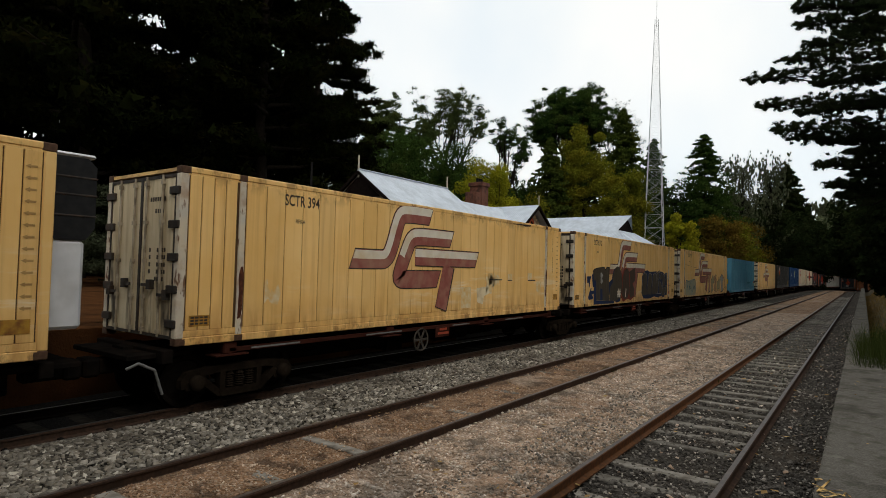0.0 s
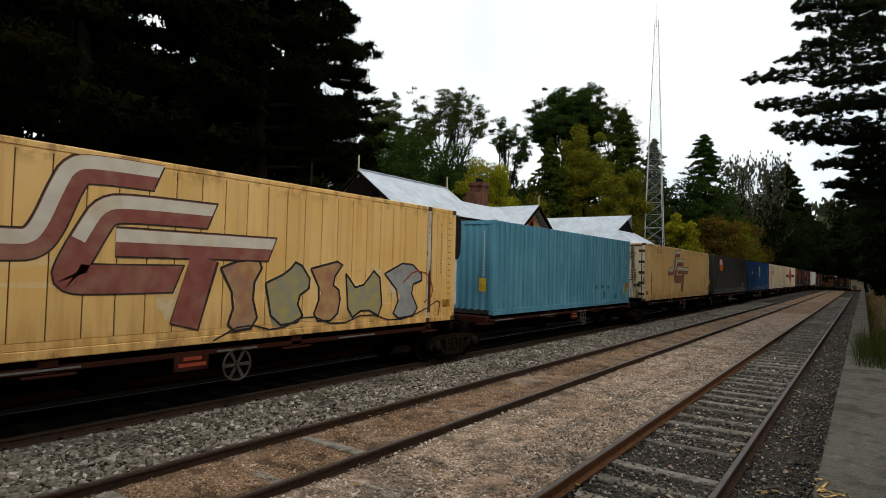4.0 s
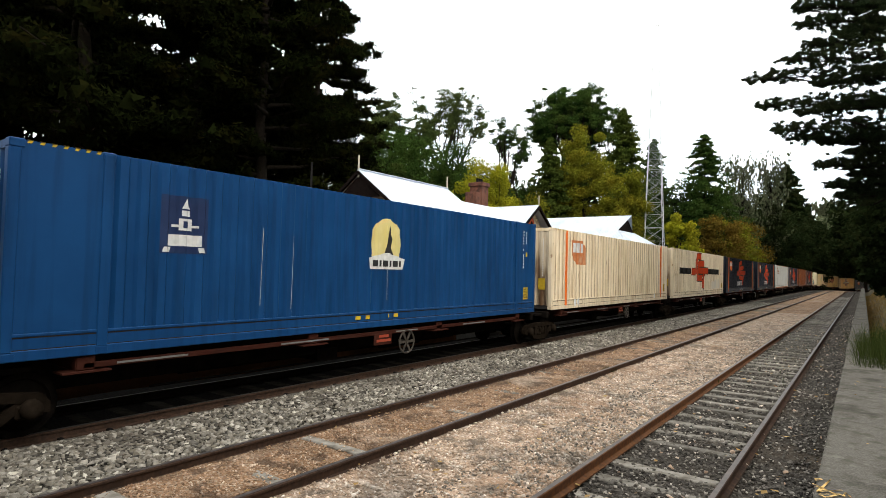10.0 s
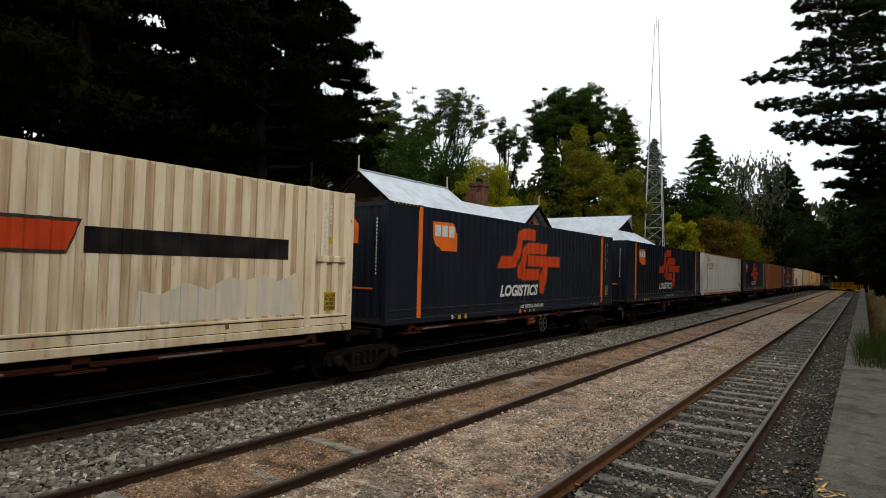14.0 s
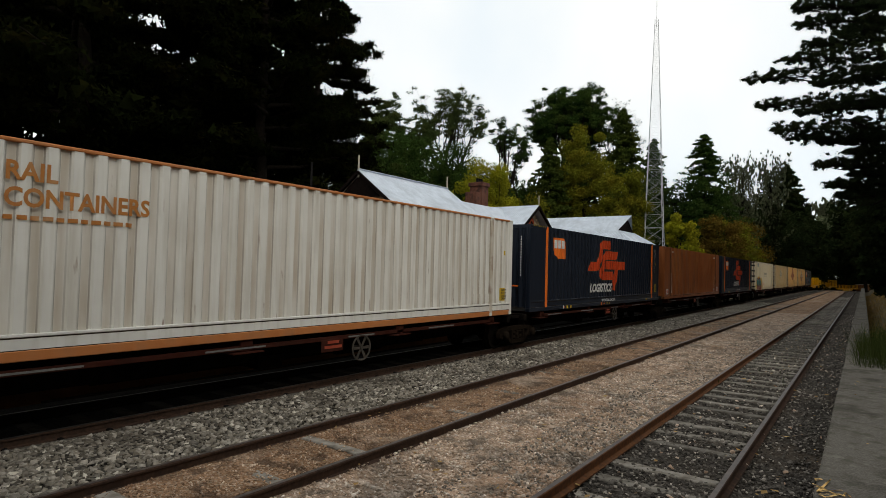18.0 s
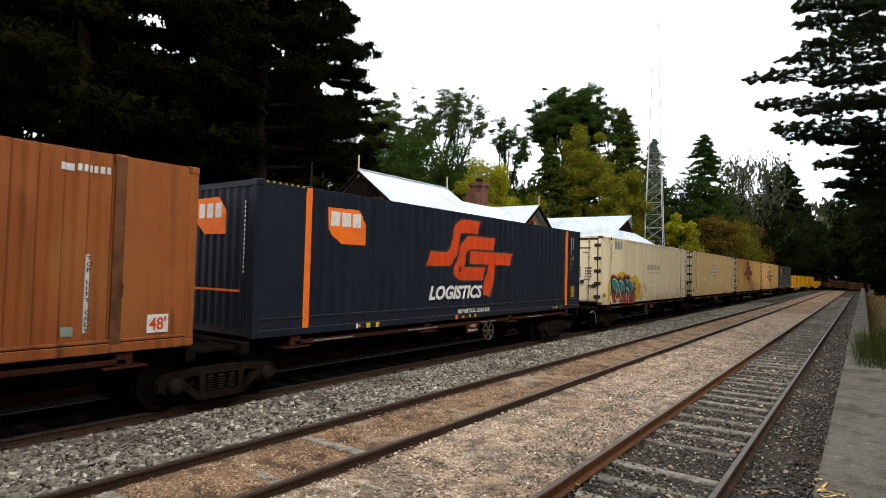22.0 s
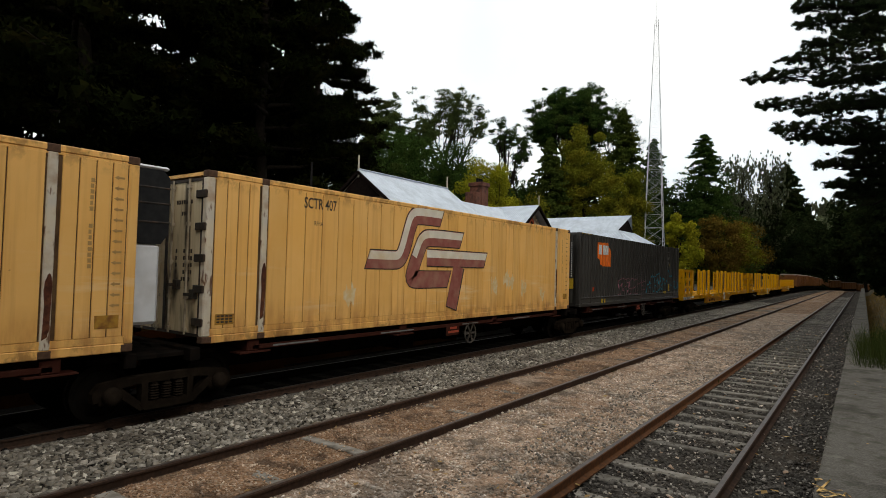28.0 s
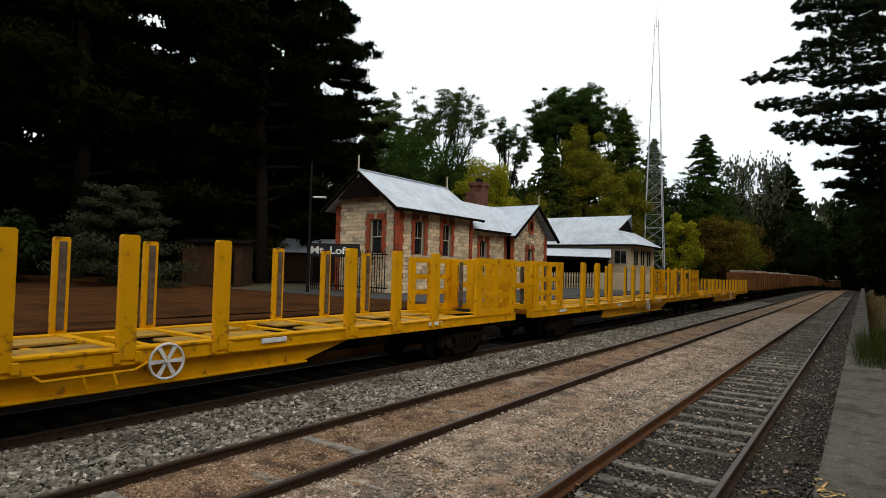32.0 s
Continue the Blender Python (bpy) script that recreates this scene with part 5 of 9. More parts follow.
tree("round", -38.3, 60.7, 16, 3.9, L_yellow, 168, "bright yellow-green tree behind the station", per=400, size=.12, low=.05, clumps=1.3)
tree("cone", -30.5, 105.5, 26.1, 6.4, L_dark, 169, "dark conifer behind the radio mast", per=26, size=.173, low=.05)
tree("cone", -21.9, 104.5, 25.6, 9.0, L_dark, 170, "dark spire-shaped fir tree", per=26, size=.17, low=.05, name="fir_tree")
tree("wispy", -17.9, 117.3, 24.4, 4.4, L_grey, 171, "grey-green tree with upright feathery branches", per=60, size=.09, low=.06, clumps=3.2)
tree("wispy", -14.6, 127.4, 26.1, 4.2, L_grey, 172, "grey-green tree with upright feathery branches", per=60, size=.09, low=.06, clumps=3.2)
tree("cone", -16.2, 173, 31.5, 10.0, L_far, 173, "dark green conifer beside the line", per=30, size=.302, low=.03)
tree("wispy", -12.1, 274, 37.5, 8.0, L_grey, 174, "grey-green tree with upright feathery branches", per=70, size=.26, low=.15, clumps=3.0)
tree("wispy", -6, 285, 36, 8.0, L_grey, 175, "grey-green tree with upright feathery branches", per=70, size=.26, low=.15, clumps=3.0)
tree("gum", -49.5, 50.5, 17.5, 4.2, L_dark, 177, "dark gum tree behind the shed", per=80, size=.1)
for k, (x, y, h, s, l, lab) in enumerate(((-17.1, 91.3, 10.9, 3.7, L_brown, "bush with browning autumn leaves on it"), (-20.5, 83.8, 10.1, 3.0, L_yellow, "olive-green bush beside the line"), (-16.6, 97, 10, 4.0, L_olive, "olive-green bush beside the line"),
                                           (-17.5, 112, 12, 4.6, L_brown, "bush with browning autumn leaves on it"), (-27, 68, 9, 3.6, L_dark, "dark green bush behind the station"), (-19.0, 132, 14, 5, L_far, "dark green bush behind the station"),
                                           (-30, 92, 16, 5.5, L_dark, "dark green tree behind the station"), (-42, 66, 17, 5, L_dark, "dark green tree behind the station"), (-36, 66, 12, 4.5, L_olive, "olive-green tree behind the station"), (-45, 44, 9, 4, L_dark, "dark green bush behind the station"),
                                           (-16.5, 146, 16, 5, L_far, "dark green tree behind the station"), (-24, 112, 15, 5, L_dark, "dark green tree behind the station"), (-33, 40.5, 6.5, 3.5, L_olive, "olive-green bush beside the line"), (-40, 28, 6, 3.2, L_olive, "olive-green bush beside the line"))):
    tree("round", x, y, h, s, l, 200 + k, lab, per=209, size=0.144, low=.02, clumps=.8, group="bushes and trees")
tree("pine", -29.5, 13.6, 5.2, 3.4, L_sapling, 230, "young conifer with pale layered branches on the red dirt", per=70, size=.075, low=.08, name="pine_tree", clumps=.8, aspect=.35)
tree("round", -33.5, 9.0, 4.0, 2.4, L_pine_r, 231, "low dark shrub under the pines", per=120, size=.14, low=.02, name="shrub", clumps=.7)
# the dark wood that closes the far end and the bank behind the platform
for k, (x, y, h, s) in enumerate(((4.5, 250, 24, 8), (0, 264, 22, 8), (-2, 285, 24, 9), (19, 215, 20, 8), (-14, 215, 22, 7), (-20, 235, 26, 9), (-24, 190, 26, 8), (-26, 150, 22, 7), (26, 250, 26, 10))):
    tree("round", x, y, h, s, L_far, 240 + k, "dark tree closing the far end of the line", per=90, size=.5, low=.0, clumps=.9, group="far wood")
# bank trees added mostly out of view, tall and dense, to shade the line
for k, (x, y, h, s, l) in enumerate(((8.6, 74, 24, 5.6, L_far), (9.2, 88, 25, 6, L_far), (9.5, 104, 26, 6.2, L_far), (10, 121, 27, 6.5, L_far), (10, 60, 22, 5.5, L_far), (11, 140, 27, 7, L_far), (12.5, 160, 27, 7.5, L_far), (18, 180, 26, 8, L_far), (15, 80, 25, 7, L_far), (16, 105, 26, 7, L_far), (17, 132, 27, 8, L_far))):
    tree("round", x, y, h + 5, s, l, 260 + k, "dark bank tree added mostly out of view to block light", per=150, size=.36, low=.0, clumps=1.1, group="bank trees")

# the last three, hidden behind bushes, are added to shade the far wagons
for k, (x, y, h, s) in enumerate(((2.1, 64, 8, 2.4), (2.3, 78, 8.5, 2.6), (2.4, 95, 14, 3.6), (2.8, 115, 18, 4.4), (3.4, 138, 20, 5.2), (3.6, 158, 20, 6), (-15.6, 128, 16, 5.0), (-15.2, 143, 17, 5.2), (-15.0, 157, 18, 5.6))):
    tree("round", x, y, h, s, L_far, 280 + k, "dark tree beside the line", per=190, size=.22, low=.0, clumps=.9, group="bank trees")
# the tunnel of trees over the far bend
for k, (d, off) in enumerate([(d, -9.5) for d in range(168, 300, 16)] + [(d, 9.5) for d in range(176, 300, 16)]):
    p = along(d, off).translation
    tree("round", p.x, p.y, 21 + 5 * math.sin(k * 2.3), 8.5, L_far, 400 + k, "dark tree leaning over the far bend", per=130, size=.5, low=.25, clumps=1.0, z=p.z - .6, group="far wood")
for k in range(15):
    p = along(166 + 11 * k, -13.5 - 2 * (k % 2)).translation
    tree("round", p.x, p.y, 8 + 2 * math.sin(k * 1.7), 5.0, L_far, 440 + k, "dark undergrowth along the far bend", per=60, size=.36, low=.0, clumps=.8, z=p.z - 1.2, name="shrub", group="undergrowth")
# low growth added to fill the black gaps under the pines
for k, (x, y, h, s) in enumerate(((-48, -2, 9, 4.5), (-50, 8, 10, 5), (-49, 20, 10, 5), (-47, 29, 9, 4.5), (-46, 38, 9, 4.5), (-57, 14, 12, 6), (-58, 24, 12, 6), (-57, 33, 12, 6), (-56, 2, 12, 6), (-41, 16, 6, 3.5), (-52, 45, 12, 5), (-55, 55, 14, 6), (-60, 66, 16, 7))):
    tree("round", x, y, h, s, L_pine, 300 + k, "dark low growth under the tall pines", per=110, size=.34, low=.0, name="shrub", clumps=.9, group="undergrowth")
# an unseen wood, added behind the camera to block low sky light from the platform
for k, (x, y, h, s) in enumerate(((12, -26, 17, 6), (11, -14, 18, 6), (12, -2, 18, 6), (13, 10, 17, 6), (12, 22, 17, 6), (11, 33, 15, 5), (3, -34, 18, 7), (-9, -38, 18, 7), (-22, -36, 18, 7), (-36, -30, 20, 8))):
    tree("round", x, y, h * (1.15 if y > 15 else .72), s, L_pine, 330 + k, "dark unseen tree added behind the platform to block light", per=90, size=.5, low=.02, clumps=1.0, group="bank trees")

# two unseen trees, added to shade the ground nearest the camera
for k, (x, y, h, s) in enumerate(((4.5, -7.5, 15, 5.0), (3.0, -16, 16, 5.5))):
    tree("round", x, y, h, s, L_pine, 345 + k, "dark unseen tree added over the platform to block light", per=110, size=.4, low=.38, clumps=1.2, group="bank trees")

# a row added mostly out of view to keep light off the wagons' sides
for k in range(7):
    tree("round", 5.8 + .35 * k, 22.5 + 6 * k, 20 + 2 * (k % 3), 4.6, L_far, 350 + k, "dark bank tree added mostly out of view to block light", per=330, size=.3, low=.06, clumps=1.2, group="bank trees")
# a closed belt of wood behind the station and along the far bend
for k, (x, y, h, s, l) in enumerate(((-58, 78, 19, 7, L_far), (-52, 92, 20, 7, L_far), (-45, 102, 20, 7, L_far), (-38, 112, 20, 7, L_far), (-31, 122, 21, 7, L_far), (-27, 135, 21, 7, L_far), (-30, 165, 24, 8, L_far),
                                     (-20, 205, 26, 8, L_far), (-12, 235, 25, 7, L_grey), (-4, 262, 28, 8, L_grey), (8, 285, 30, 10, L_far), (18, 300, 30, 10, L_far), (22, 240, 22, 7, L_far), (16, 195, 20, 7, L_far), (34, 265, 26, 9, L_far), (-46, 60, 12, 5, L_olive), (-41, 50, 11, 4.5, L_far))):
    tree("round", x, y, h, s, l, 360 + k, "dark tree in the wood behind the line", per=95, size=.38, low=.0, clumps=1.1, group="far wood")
# ---- the train ----
def run(t):
    """How far the train has gone by t seconds; it gathers speed slowly."""
    return 9.35 * t + 0.029 * t * t


DECK = 0.945
MOVERS, WHEELS = [], []
M_floor = material("container_floor", (.03, .028, .026), (.05, .045, .04), scale=5, rough=.9)
M_casting = material("corner_casting", (0.07, 0.038, 0.024), (0.12, 0.065, 0.038), scale=8, rough=.85, stain=(0.022, 0.014, 0.01), stain_amount=.9, stain_scale=5)
M_rustypost = material("rusty_pale_post", (.62, .53, .39), (.55, .5, .42), scale=4, rough=.65, stain=(.3, .15, .06), stain_amount=.7, stain_scale=3.5, patches=[((.12, .045, .018), .9, (9, 12, 3.2), .6, .66)])
M_rustpatch = material("dark_rust_patch", (.055, .018, .01), (.11, .034, .016), scale=14, rough=.85, stain=(.17, .07, .03), stain_amount=.7, stain_scale=7)
M_unit_frame = material("worn_white_frame", (.62, .58, .5), (.52, .47, .38), scale=5, rough=.6, stain=(.16, .08, .04), stain_amount=.9, stain_scale=4, patches=[((.06, .03, .018), .8, (7, 7, 3), .6, .68)])
M_wornlabel = material("rust_stained_label", (.42, .23, .035), (.34, .16, .03), scale=12, rough=.6, stain=(.16, .06, .02), stain_amount=.9, stain_scale=7)
M_seam = material("panel_seam", (0.075, 0.042, 0.02), (0.13, 0.075, 0.036), scale=6, rough=.9, stain=(0.03, 0.016, 0.008), stain_amount=.8, stain_scale=1.6)
# colour of flat strips that stand in for the skirt grooves' shade
M_groove = material("grimy_groove", (.02, .015, .011), (.04, .028, .018), scale=3, rough=.95, spec=.0)
M_hinge = material("dark_hinge", (.022, .019, .016), (.045, .038, .031), scale=8, rough=.6, stain=(.09, .042, .02), stain_scale=5)
M_grille = material("black_grille", (.012, .012, .013), (.02, .02, .02), scale=8, rough=.4)
M_unit_white = material("white_unit_cover", (.66, .67, .68), (.58, .59, .6), scale=3, rough=.5, stain=(.35, .33, .3), stain_scale=2)
M_unit_red = material("red_unit_cover", (0.09, 0.0113, 0.009), (0.117, 0.018, 0.0135), scale=3, rough=.5)
M_mauve = material("faded_maroon_paint", (.25, .075, .06), (.31, .11, .085), scale=4, rough=.6, stain=(.4, .25, .17), stain_scale=2.5)
M_offwhite = material("faded_white_paint", (.66, .6, .5), (.74, .68, .57), scale=4, rough=.6, stain=(.62, .46, .26), stain_amount=.7, stain_scale=2.2)
M_redlogo = material("orange_red_paint", (0.6, 0.0638, 0.014), (0.52, 0.0553, 0.014), scale=3, rough=.5, stain=(0.38, 0.0425, 0.014), stain_scale=1.5)
M_fadedred = material("faded_red_paint", (.3, .05, .025), (.36, .08, .04), scale=3, rough=.6, stain=(.24, .06, .03), stain_scale=2)
M_blackband = material("black_stripe", (.006, .0056, .0054), (.011, .0102, .0096), scale=4, rough=.6, stain=(.05, .04, .03), stain_amount=.5, stain_scale=3)
M_gsilver = material("silver_spray", (.36, .36, .35), (.28, .28, .27), scale=6, rough=.6)
M_gyellow2 = material("mixed_yellow_spray", (.42, .34, .13), (.3, .29, .22), scale=5, rough=.6)
M_faded = material("faded_print", (.38, .22, .08), (.46, .28, .1), scale=6, rough=.7)
M_patch = material("pale_primer", (.74, .6, .38), (.7, .5, .24), scale=9, rough=.7, stain=(.72, .42, .13), stain_amount=1.0, stain_scale=5)
M_faded_orange = material("faded_brown_orange_paint", (.48, .19, .045), (.42, .17, .05), scale=4, rough=.6, stain=(.6, .42, .25), stain_amount=.5, stain_scale=3)
M_primer = material("blue_grey_primer", (.66, .6, .5), (.6, .56, .49), scale=2.5, rough=.6, stain=(.76, .64, .45), stain_amount=.9, stain_scale=2.2, streak=True, patches=[((.76, .66, .49), .9, (2, 6, .8), .5, .62)])
M_rustrun = material("rust_run", (.16, .07, .028), (.24, .12, .05), scale=9, rough=.85)
M_gthin = material("thin_blue_grey_spray", (.36, .35, .26), (.44, .38, .24), scale=5, rough=.6, stain=(.3, .36, .34), stain_amount=.7, stain_scale=3)
M_gdeep = material("dark_teal_spray", (.03, .1, .13), (.05, .13, .15), scale=3, rough=.6)
M_gworn = material("worn_orange_pink_spray", (.42, .19, .1), (.5, .32, .14), scale=4, rough=.6, stain=(.3, .16, .16), stain_amount=.7, stain_scale=3)
M_gteal = material("teal_spray", (.03, .2, .19), (.05, .26, .25), scale=2, rough=.6)
M_gblue = material("navy_spray", (0.012, 0.024, 0.072), (0.018, 0.036, 0.096), scale=3, rough=.6)
M_ggrey = material("dull_grey_spray", (.052, .041, .027), (.068, .055, .038), scale=5, rough=.5, stain=(.12, .1, .072), stain_amount=.6, stain_scale=3, streak=True)
M_gyellow = material("yellow_spray", (.68, .46, .03), (.6, .42, .05), scale=2, rough=.6)
M_gorange = material("orange_spray", (.66, .16, .02), (.55, .1, .02), scale=2, rough=.6)
M_gpink = material("pink_spray", (0.383, 0.17, 0.212), (0.323, 0.136, 0.17), scale=3, rough=.6)
M_gcyan = material("cyan_spray", (.03, .28, .36), (.04, .22, .3), scale=3, rough=.6)
M_gpale = material("pale_blue_spray", (0.225, 0.285, 0.27), (0.285, 0.33, 0.3), scale=3, rough=.6)
M_gdark = material("black_spray", (.02, .02, .022), (.04, .04, .04), scale=3, rough=.6)
M_gred = material("dark_red_spray", (.2, .03, .02), (.28, .05, .03), scale=3, rough=.6)


RIB = (.38, .52, .86)


def prof_y(y, half, flat=0.0, pitch=.31, deep=.05):
    """How far the corrugated wall stands in from its outer face."""
    if abs(y) > half - flat: return 0.0
    q = ((y + half) % pitch) / pitch
    if q < RIB[0]: return 0.0
    if q < RIB[1]: return deep * (q - RIB[0]) / (RIB[1] - RIB[0])
    if q < RIB[2]: return deep
    return deep * (1 - (q - RIB[2]) / (1 - RIB[2]))


def breaks_y(half, pitch=.31):
    out, k = [], 0
    while -half + k * pitch < half:
        for q in (0,) + RIB:
            y = -half + (k + q) * pitch
            if -half <= y <= half: out.append(y)
        k += 1
    return out + [half]


def clip(poly, a, b):
    """Cuts a convex outline of (y, z) down to a <= y <= b."""
    for lim, keep in ((a, lambda p: p[0] >= a - 1e-7), (b, lambda p: p[0] <= b + 1e-7)):
        out = []
        for k in range(len(poly)):
            p, q = poly[k], poly[(k + 1) % len(poly)]
            if keep(p): out.append(p)
            if keep(p) != keep(q):
                t = (lim - p[0]) / (q[0] - p[0])
                out.append((lim, p[1] + t * (q[1] - p[1])))
        poly = out
        if len(poly) < 3: return []
    return poly


def decal(name, outlines, mat, box, label="", lift=.004):
    """Paint on a container's side: outlines in (metres from its left end, metres up); it follows the ribs of the wall."""
    from mathutils.geometry import tessellate_polygon
    if name in ("marking", "strip_label", "yellow_strip", "white_patch", "spray_spot", "serial_column", "black_stripe", "label_print", "small_print", "band_print", "white_emblem", "ghost_print", "grey_patch", "dent") and 1 < len(outlines) < 24:
        for o in outlines:
            decal(name, [o], mat, box, label, lift)
        return None
    s = Shape()
    L, half, ribs = box["length"], box["half"], box["ribs"]
    br = breaks_y(half) if ribs else []
    for o in outlines:
        pts = [(u - L / 2, w) for u, w in o]
        for tri in tessellate_polygon([[Vector((p[0], p[1], 0)) for p in pts]]):
            t = [pts[k] for k in tri]
            if not ribs:
                s.poly([(1.246 + lift, y, z) for y, z in t])
                continue
            lo, hi = min(p[0] for p in t), max(p[0] for p in t)
            for a, b in zip(br, br[1:]):
                if b <= lo or a >= hi: continue
                c = clip(t, a, b)
                if len(c) >= 3:
                    s.poly([(1.235 - prof_y(min(max(y, a + 1e-5), b - 1e-5), half, box["flat"]) + lift, y, z) for y, z in c])
    if not s.f: return None
    me = s.data(name, mat)
    bm = bmesh.new()
    bm.from_mesh(me)
    bmesh.ops.remove_doubles(bm, verts=bm.verts, dist=.0004)
    bm.to_mesh(me)
    bm.free()
    return part(name, me, mat, box["ob"], label)


def ribbon(pts, w, side=0):
    """Quads along a bent stripe of width w; side -1 or 1: only the half on that side."""
    out = []
    P = [Vector(p) for p in pts]
    N = []
    for k in range(len(P)):
        a = (P[k] - P[k - 1]).normalized() if k else (P[1] - P[0]).normalized()
        b = (P[k + 1] - P[k]).normalized() if k < len(P) - 1 else a
        n = Vector((-(a + b).y, (a + b).x))
        n.normalize()
        N.append(n / max(.5, n.dot(Vector((-a.y, a.x)))))
    l, r = (-w / 2 if side <= 0 else 0), (w / 2 if side >= 0 else 0)
    for k in range(len(P) - 1):
        out.append([tuple(P[k] + N[k] * l), tuple(P[k + 1] + N[k + 1] * l), tuple(P[k + 1] + N[k + 1] * r), tuple(P[k] + N[k] * r)])
    return out


# the three bent stripes of the carrier's mark, in metres from the container's left end
MARK = [[(7.5, 2.53), (6.75, 2.53), (6.5, 2.5), (6.38, 2.25), (6.22, 1.8), (6.08, 1.61), (5.85, 1.6), (5.15, 1.6)],
        [(8.3, 2.1), (7.15, 2.1), (6.85, 2.06), (6.7, 1.8), (6.5, 1.4), (6.46, 1.24), (6.7, 1.22), (7.82, 1.23)],
        [(9.37, 1.68), (6.98, 1.68)], [(8.2, 1.52), (7.94, .6)]]


def rounded(pts, times=2):
    """Cuts the corners of a bent line, twice, and keeps its ends."""
    for _ in range(times):
        out = [pts[0]]
        for a, b in zip(pts, pts[1:]):
            out += [(a[0] * .75 + b[0] * .25, a[1] * .75 + b[1] * .25), (a[0] * .25 + b[0] * .75, a[1] * .25 + b[1] * .75)]
        pts = out + [pts[-1]]
    return pts


def mark(box, main, outline=None, half=None, k=1.0, u=0.0, w=0.0, width=.36, kz=None, line=.05):
    """Paints the mark; half: a second colour on the upper half of each stripe."""
    kz = kz or k
    place = lambda st: [((x - 7.2) * k + 7.2 + u, (z - 1.6) * kz + 1.6 + w) for x, z in st]
    strokes = [rounded(place(st)) if len(st) > 2 else place(st) for st in MARK]
    def bevelled(pts, wd, side=0, first=True, last=True):
        """The stripe with slanting ends."""
        q = ribbon(pts, wd, side)
        if first: q[0] = [(x + .4 * (z - pts[0][1]), z) if c in (0, 3) else (x, z) for c, (x, z) in enumerate(q[0])]
        if last: q[-1] = [(x + .4 * (z - pts[-1][1]), z) if c in (1, 2) else (x, z) for c, (x, z) in enumerate(q[-1])]
        return q
    lift = .003
    for group in ((0,), (1,), (2, 3)):
        for i in group:
            pts, wd = strokes[i], (width if i < 3 else width * 1.15) * kz
            dx = -.03 if i == 0 else .03 if i == 1 else 0
            grown = [(pts[0][0] + .03, pts[0][1])] + pts[1:-1] + [(pts[-1][0] + dx, pts[-1][1] - (.025 if i == 3 else 0))]
            if outline: decal("mark_outline", bevelled(grown, wd + line, 0, i < 3, i < 2), outline, box, lift=lift)
        for i in group:
            pts, wd = strokes[i], (width if i < 3 else width * 1.15) * kz
            decal("mark_stripe", bevelled(pts, wd, 0, i < 3, i < 2), main, box, "painted stripe of the carrier's mark", lift=lift + .002)
            if half and i < 3:
                top = pts if i == 0 else pts[:len(pts) // 2] if i == 1 else pts[:6]
                decal("mark_highlight", bevelled(top, wd * .94, -1, True, i == 0), half, box, "pale upper half of the stripe", lift=lift + .0035)
        lift += .0045


def tag_shape(u, w, k=1.0):
    """The cut-cornered badge of the owner."""
    return [[(u + x * k, w + z * k) for x, z in ((0, .72), (.86, .74), (1.14, .46), (1.14, 0), (.38, 0), (.03, .27))]]


def badge(box, u, w, k=1.0, mat=None, ink=None):
    decal("badge", tag_shape(u, w, k), mat or M_orange, box, "orange cut-cornered badge", lift=.004)
    for a, c in ((.1, .33), (.42, .64), (.73, .93)):       # the owner's initials, as plain blocks
        decal("badge_bar", [[(u + a * k, w + .36 * k), (u + c * k, w + .36 * k), (u + c * k, w + .65 * k), (u + a * k, w + .65 * k)]], ink or M_mark, box, lift=.007)


def rect(u0, u1, w0, w1):
    return [(u0, w0), (u1, w0), (u1, w1), (u0, w1)]


def bars_down(u, w1, w0, wide, n, seed):
    """A column of small unreadable marks."""
    rnd = random.Random(seed)
    step = (w1 - w0) / n
    return [rect(u + rnd.uniform(0, .01), u + wide - rnd.uniform(0, .02), w1 - (k + 1) * step + step * .28, w1 - k * step) for k in range(n) if rnd.random() > .12]


def blob(cu, cw, ru, rw, rnd, n=16, sq=.8, jag=.08):
    out = []
    for k in range(n):
        a = 2 * math.pi * k / n
        c, s = math.cos(a), math.sin(a)
        r = rnd.uniform(1 - jag, 1 + jag)
        out.append((cu + math.copysign(abs(c) ** sq, c) * ru * r, cw + math.copysign(abs(s) ** sq, s) * rw * r))
    return out


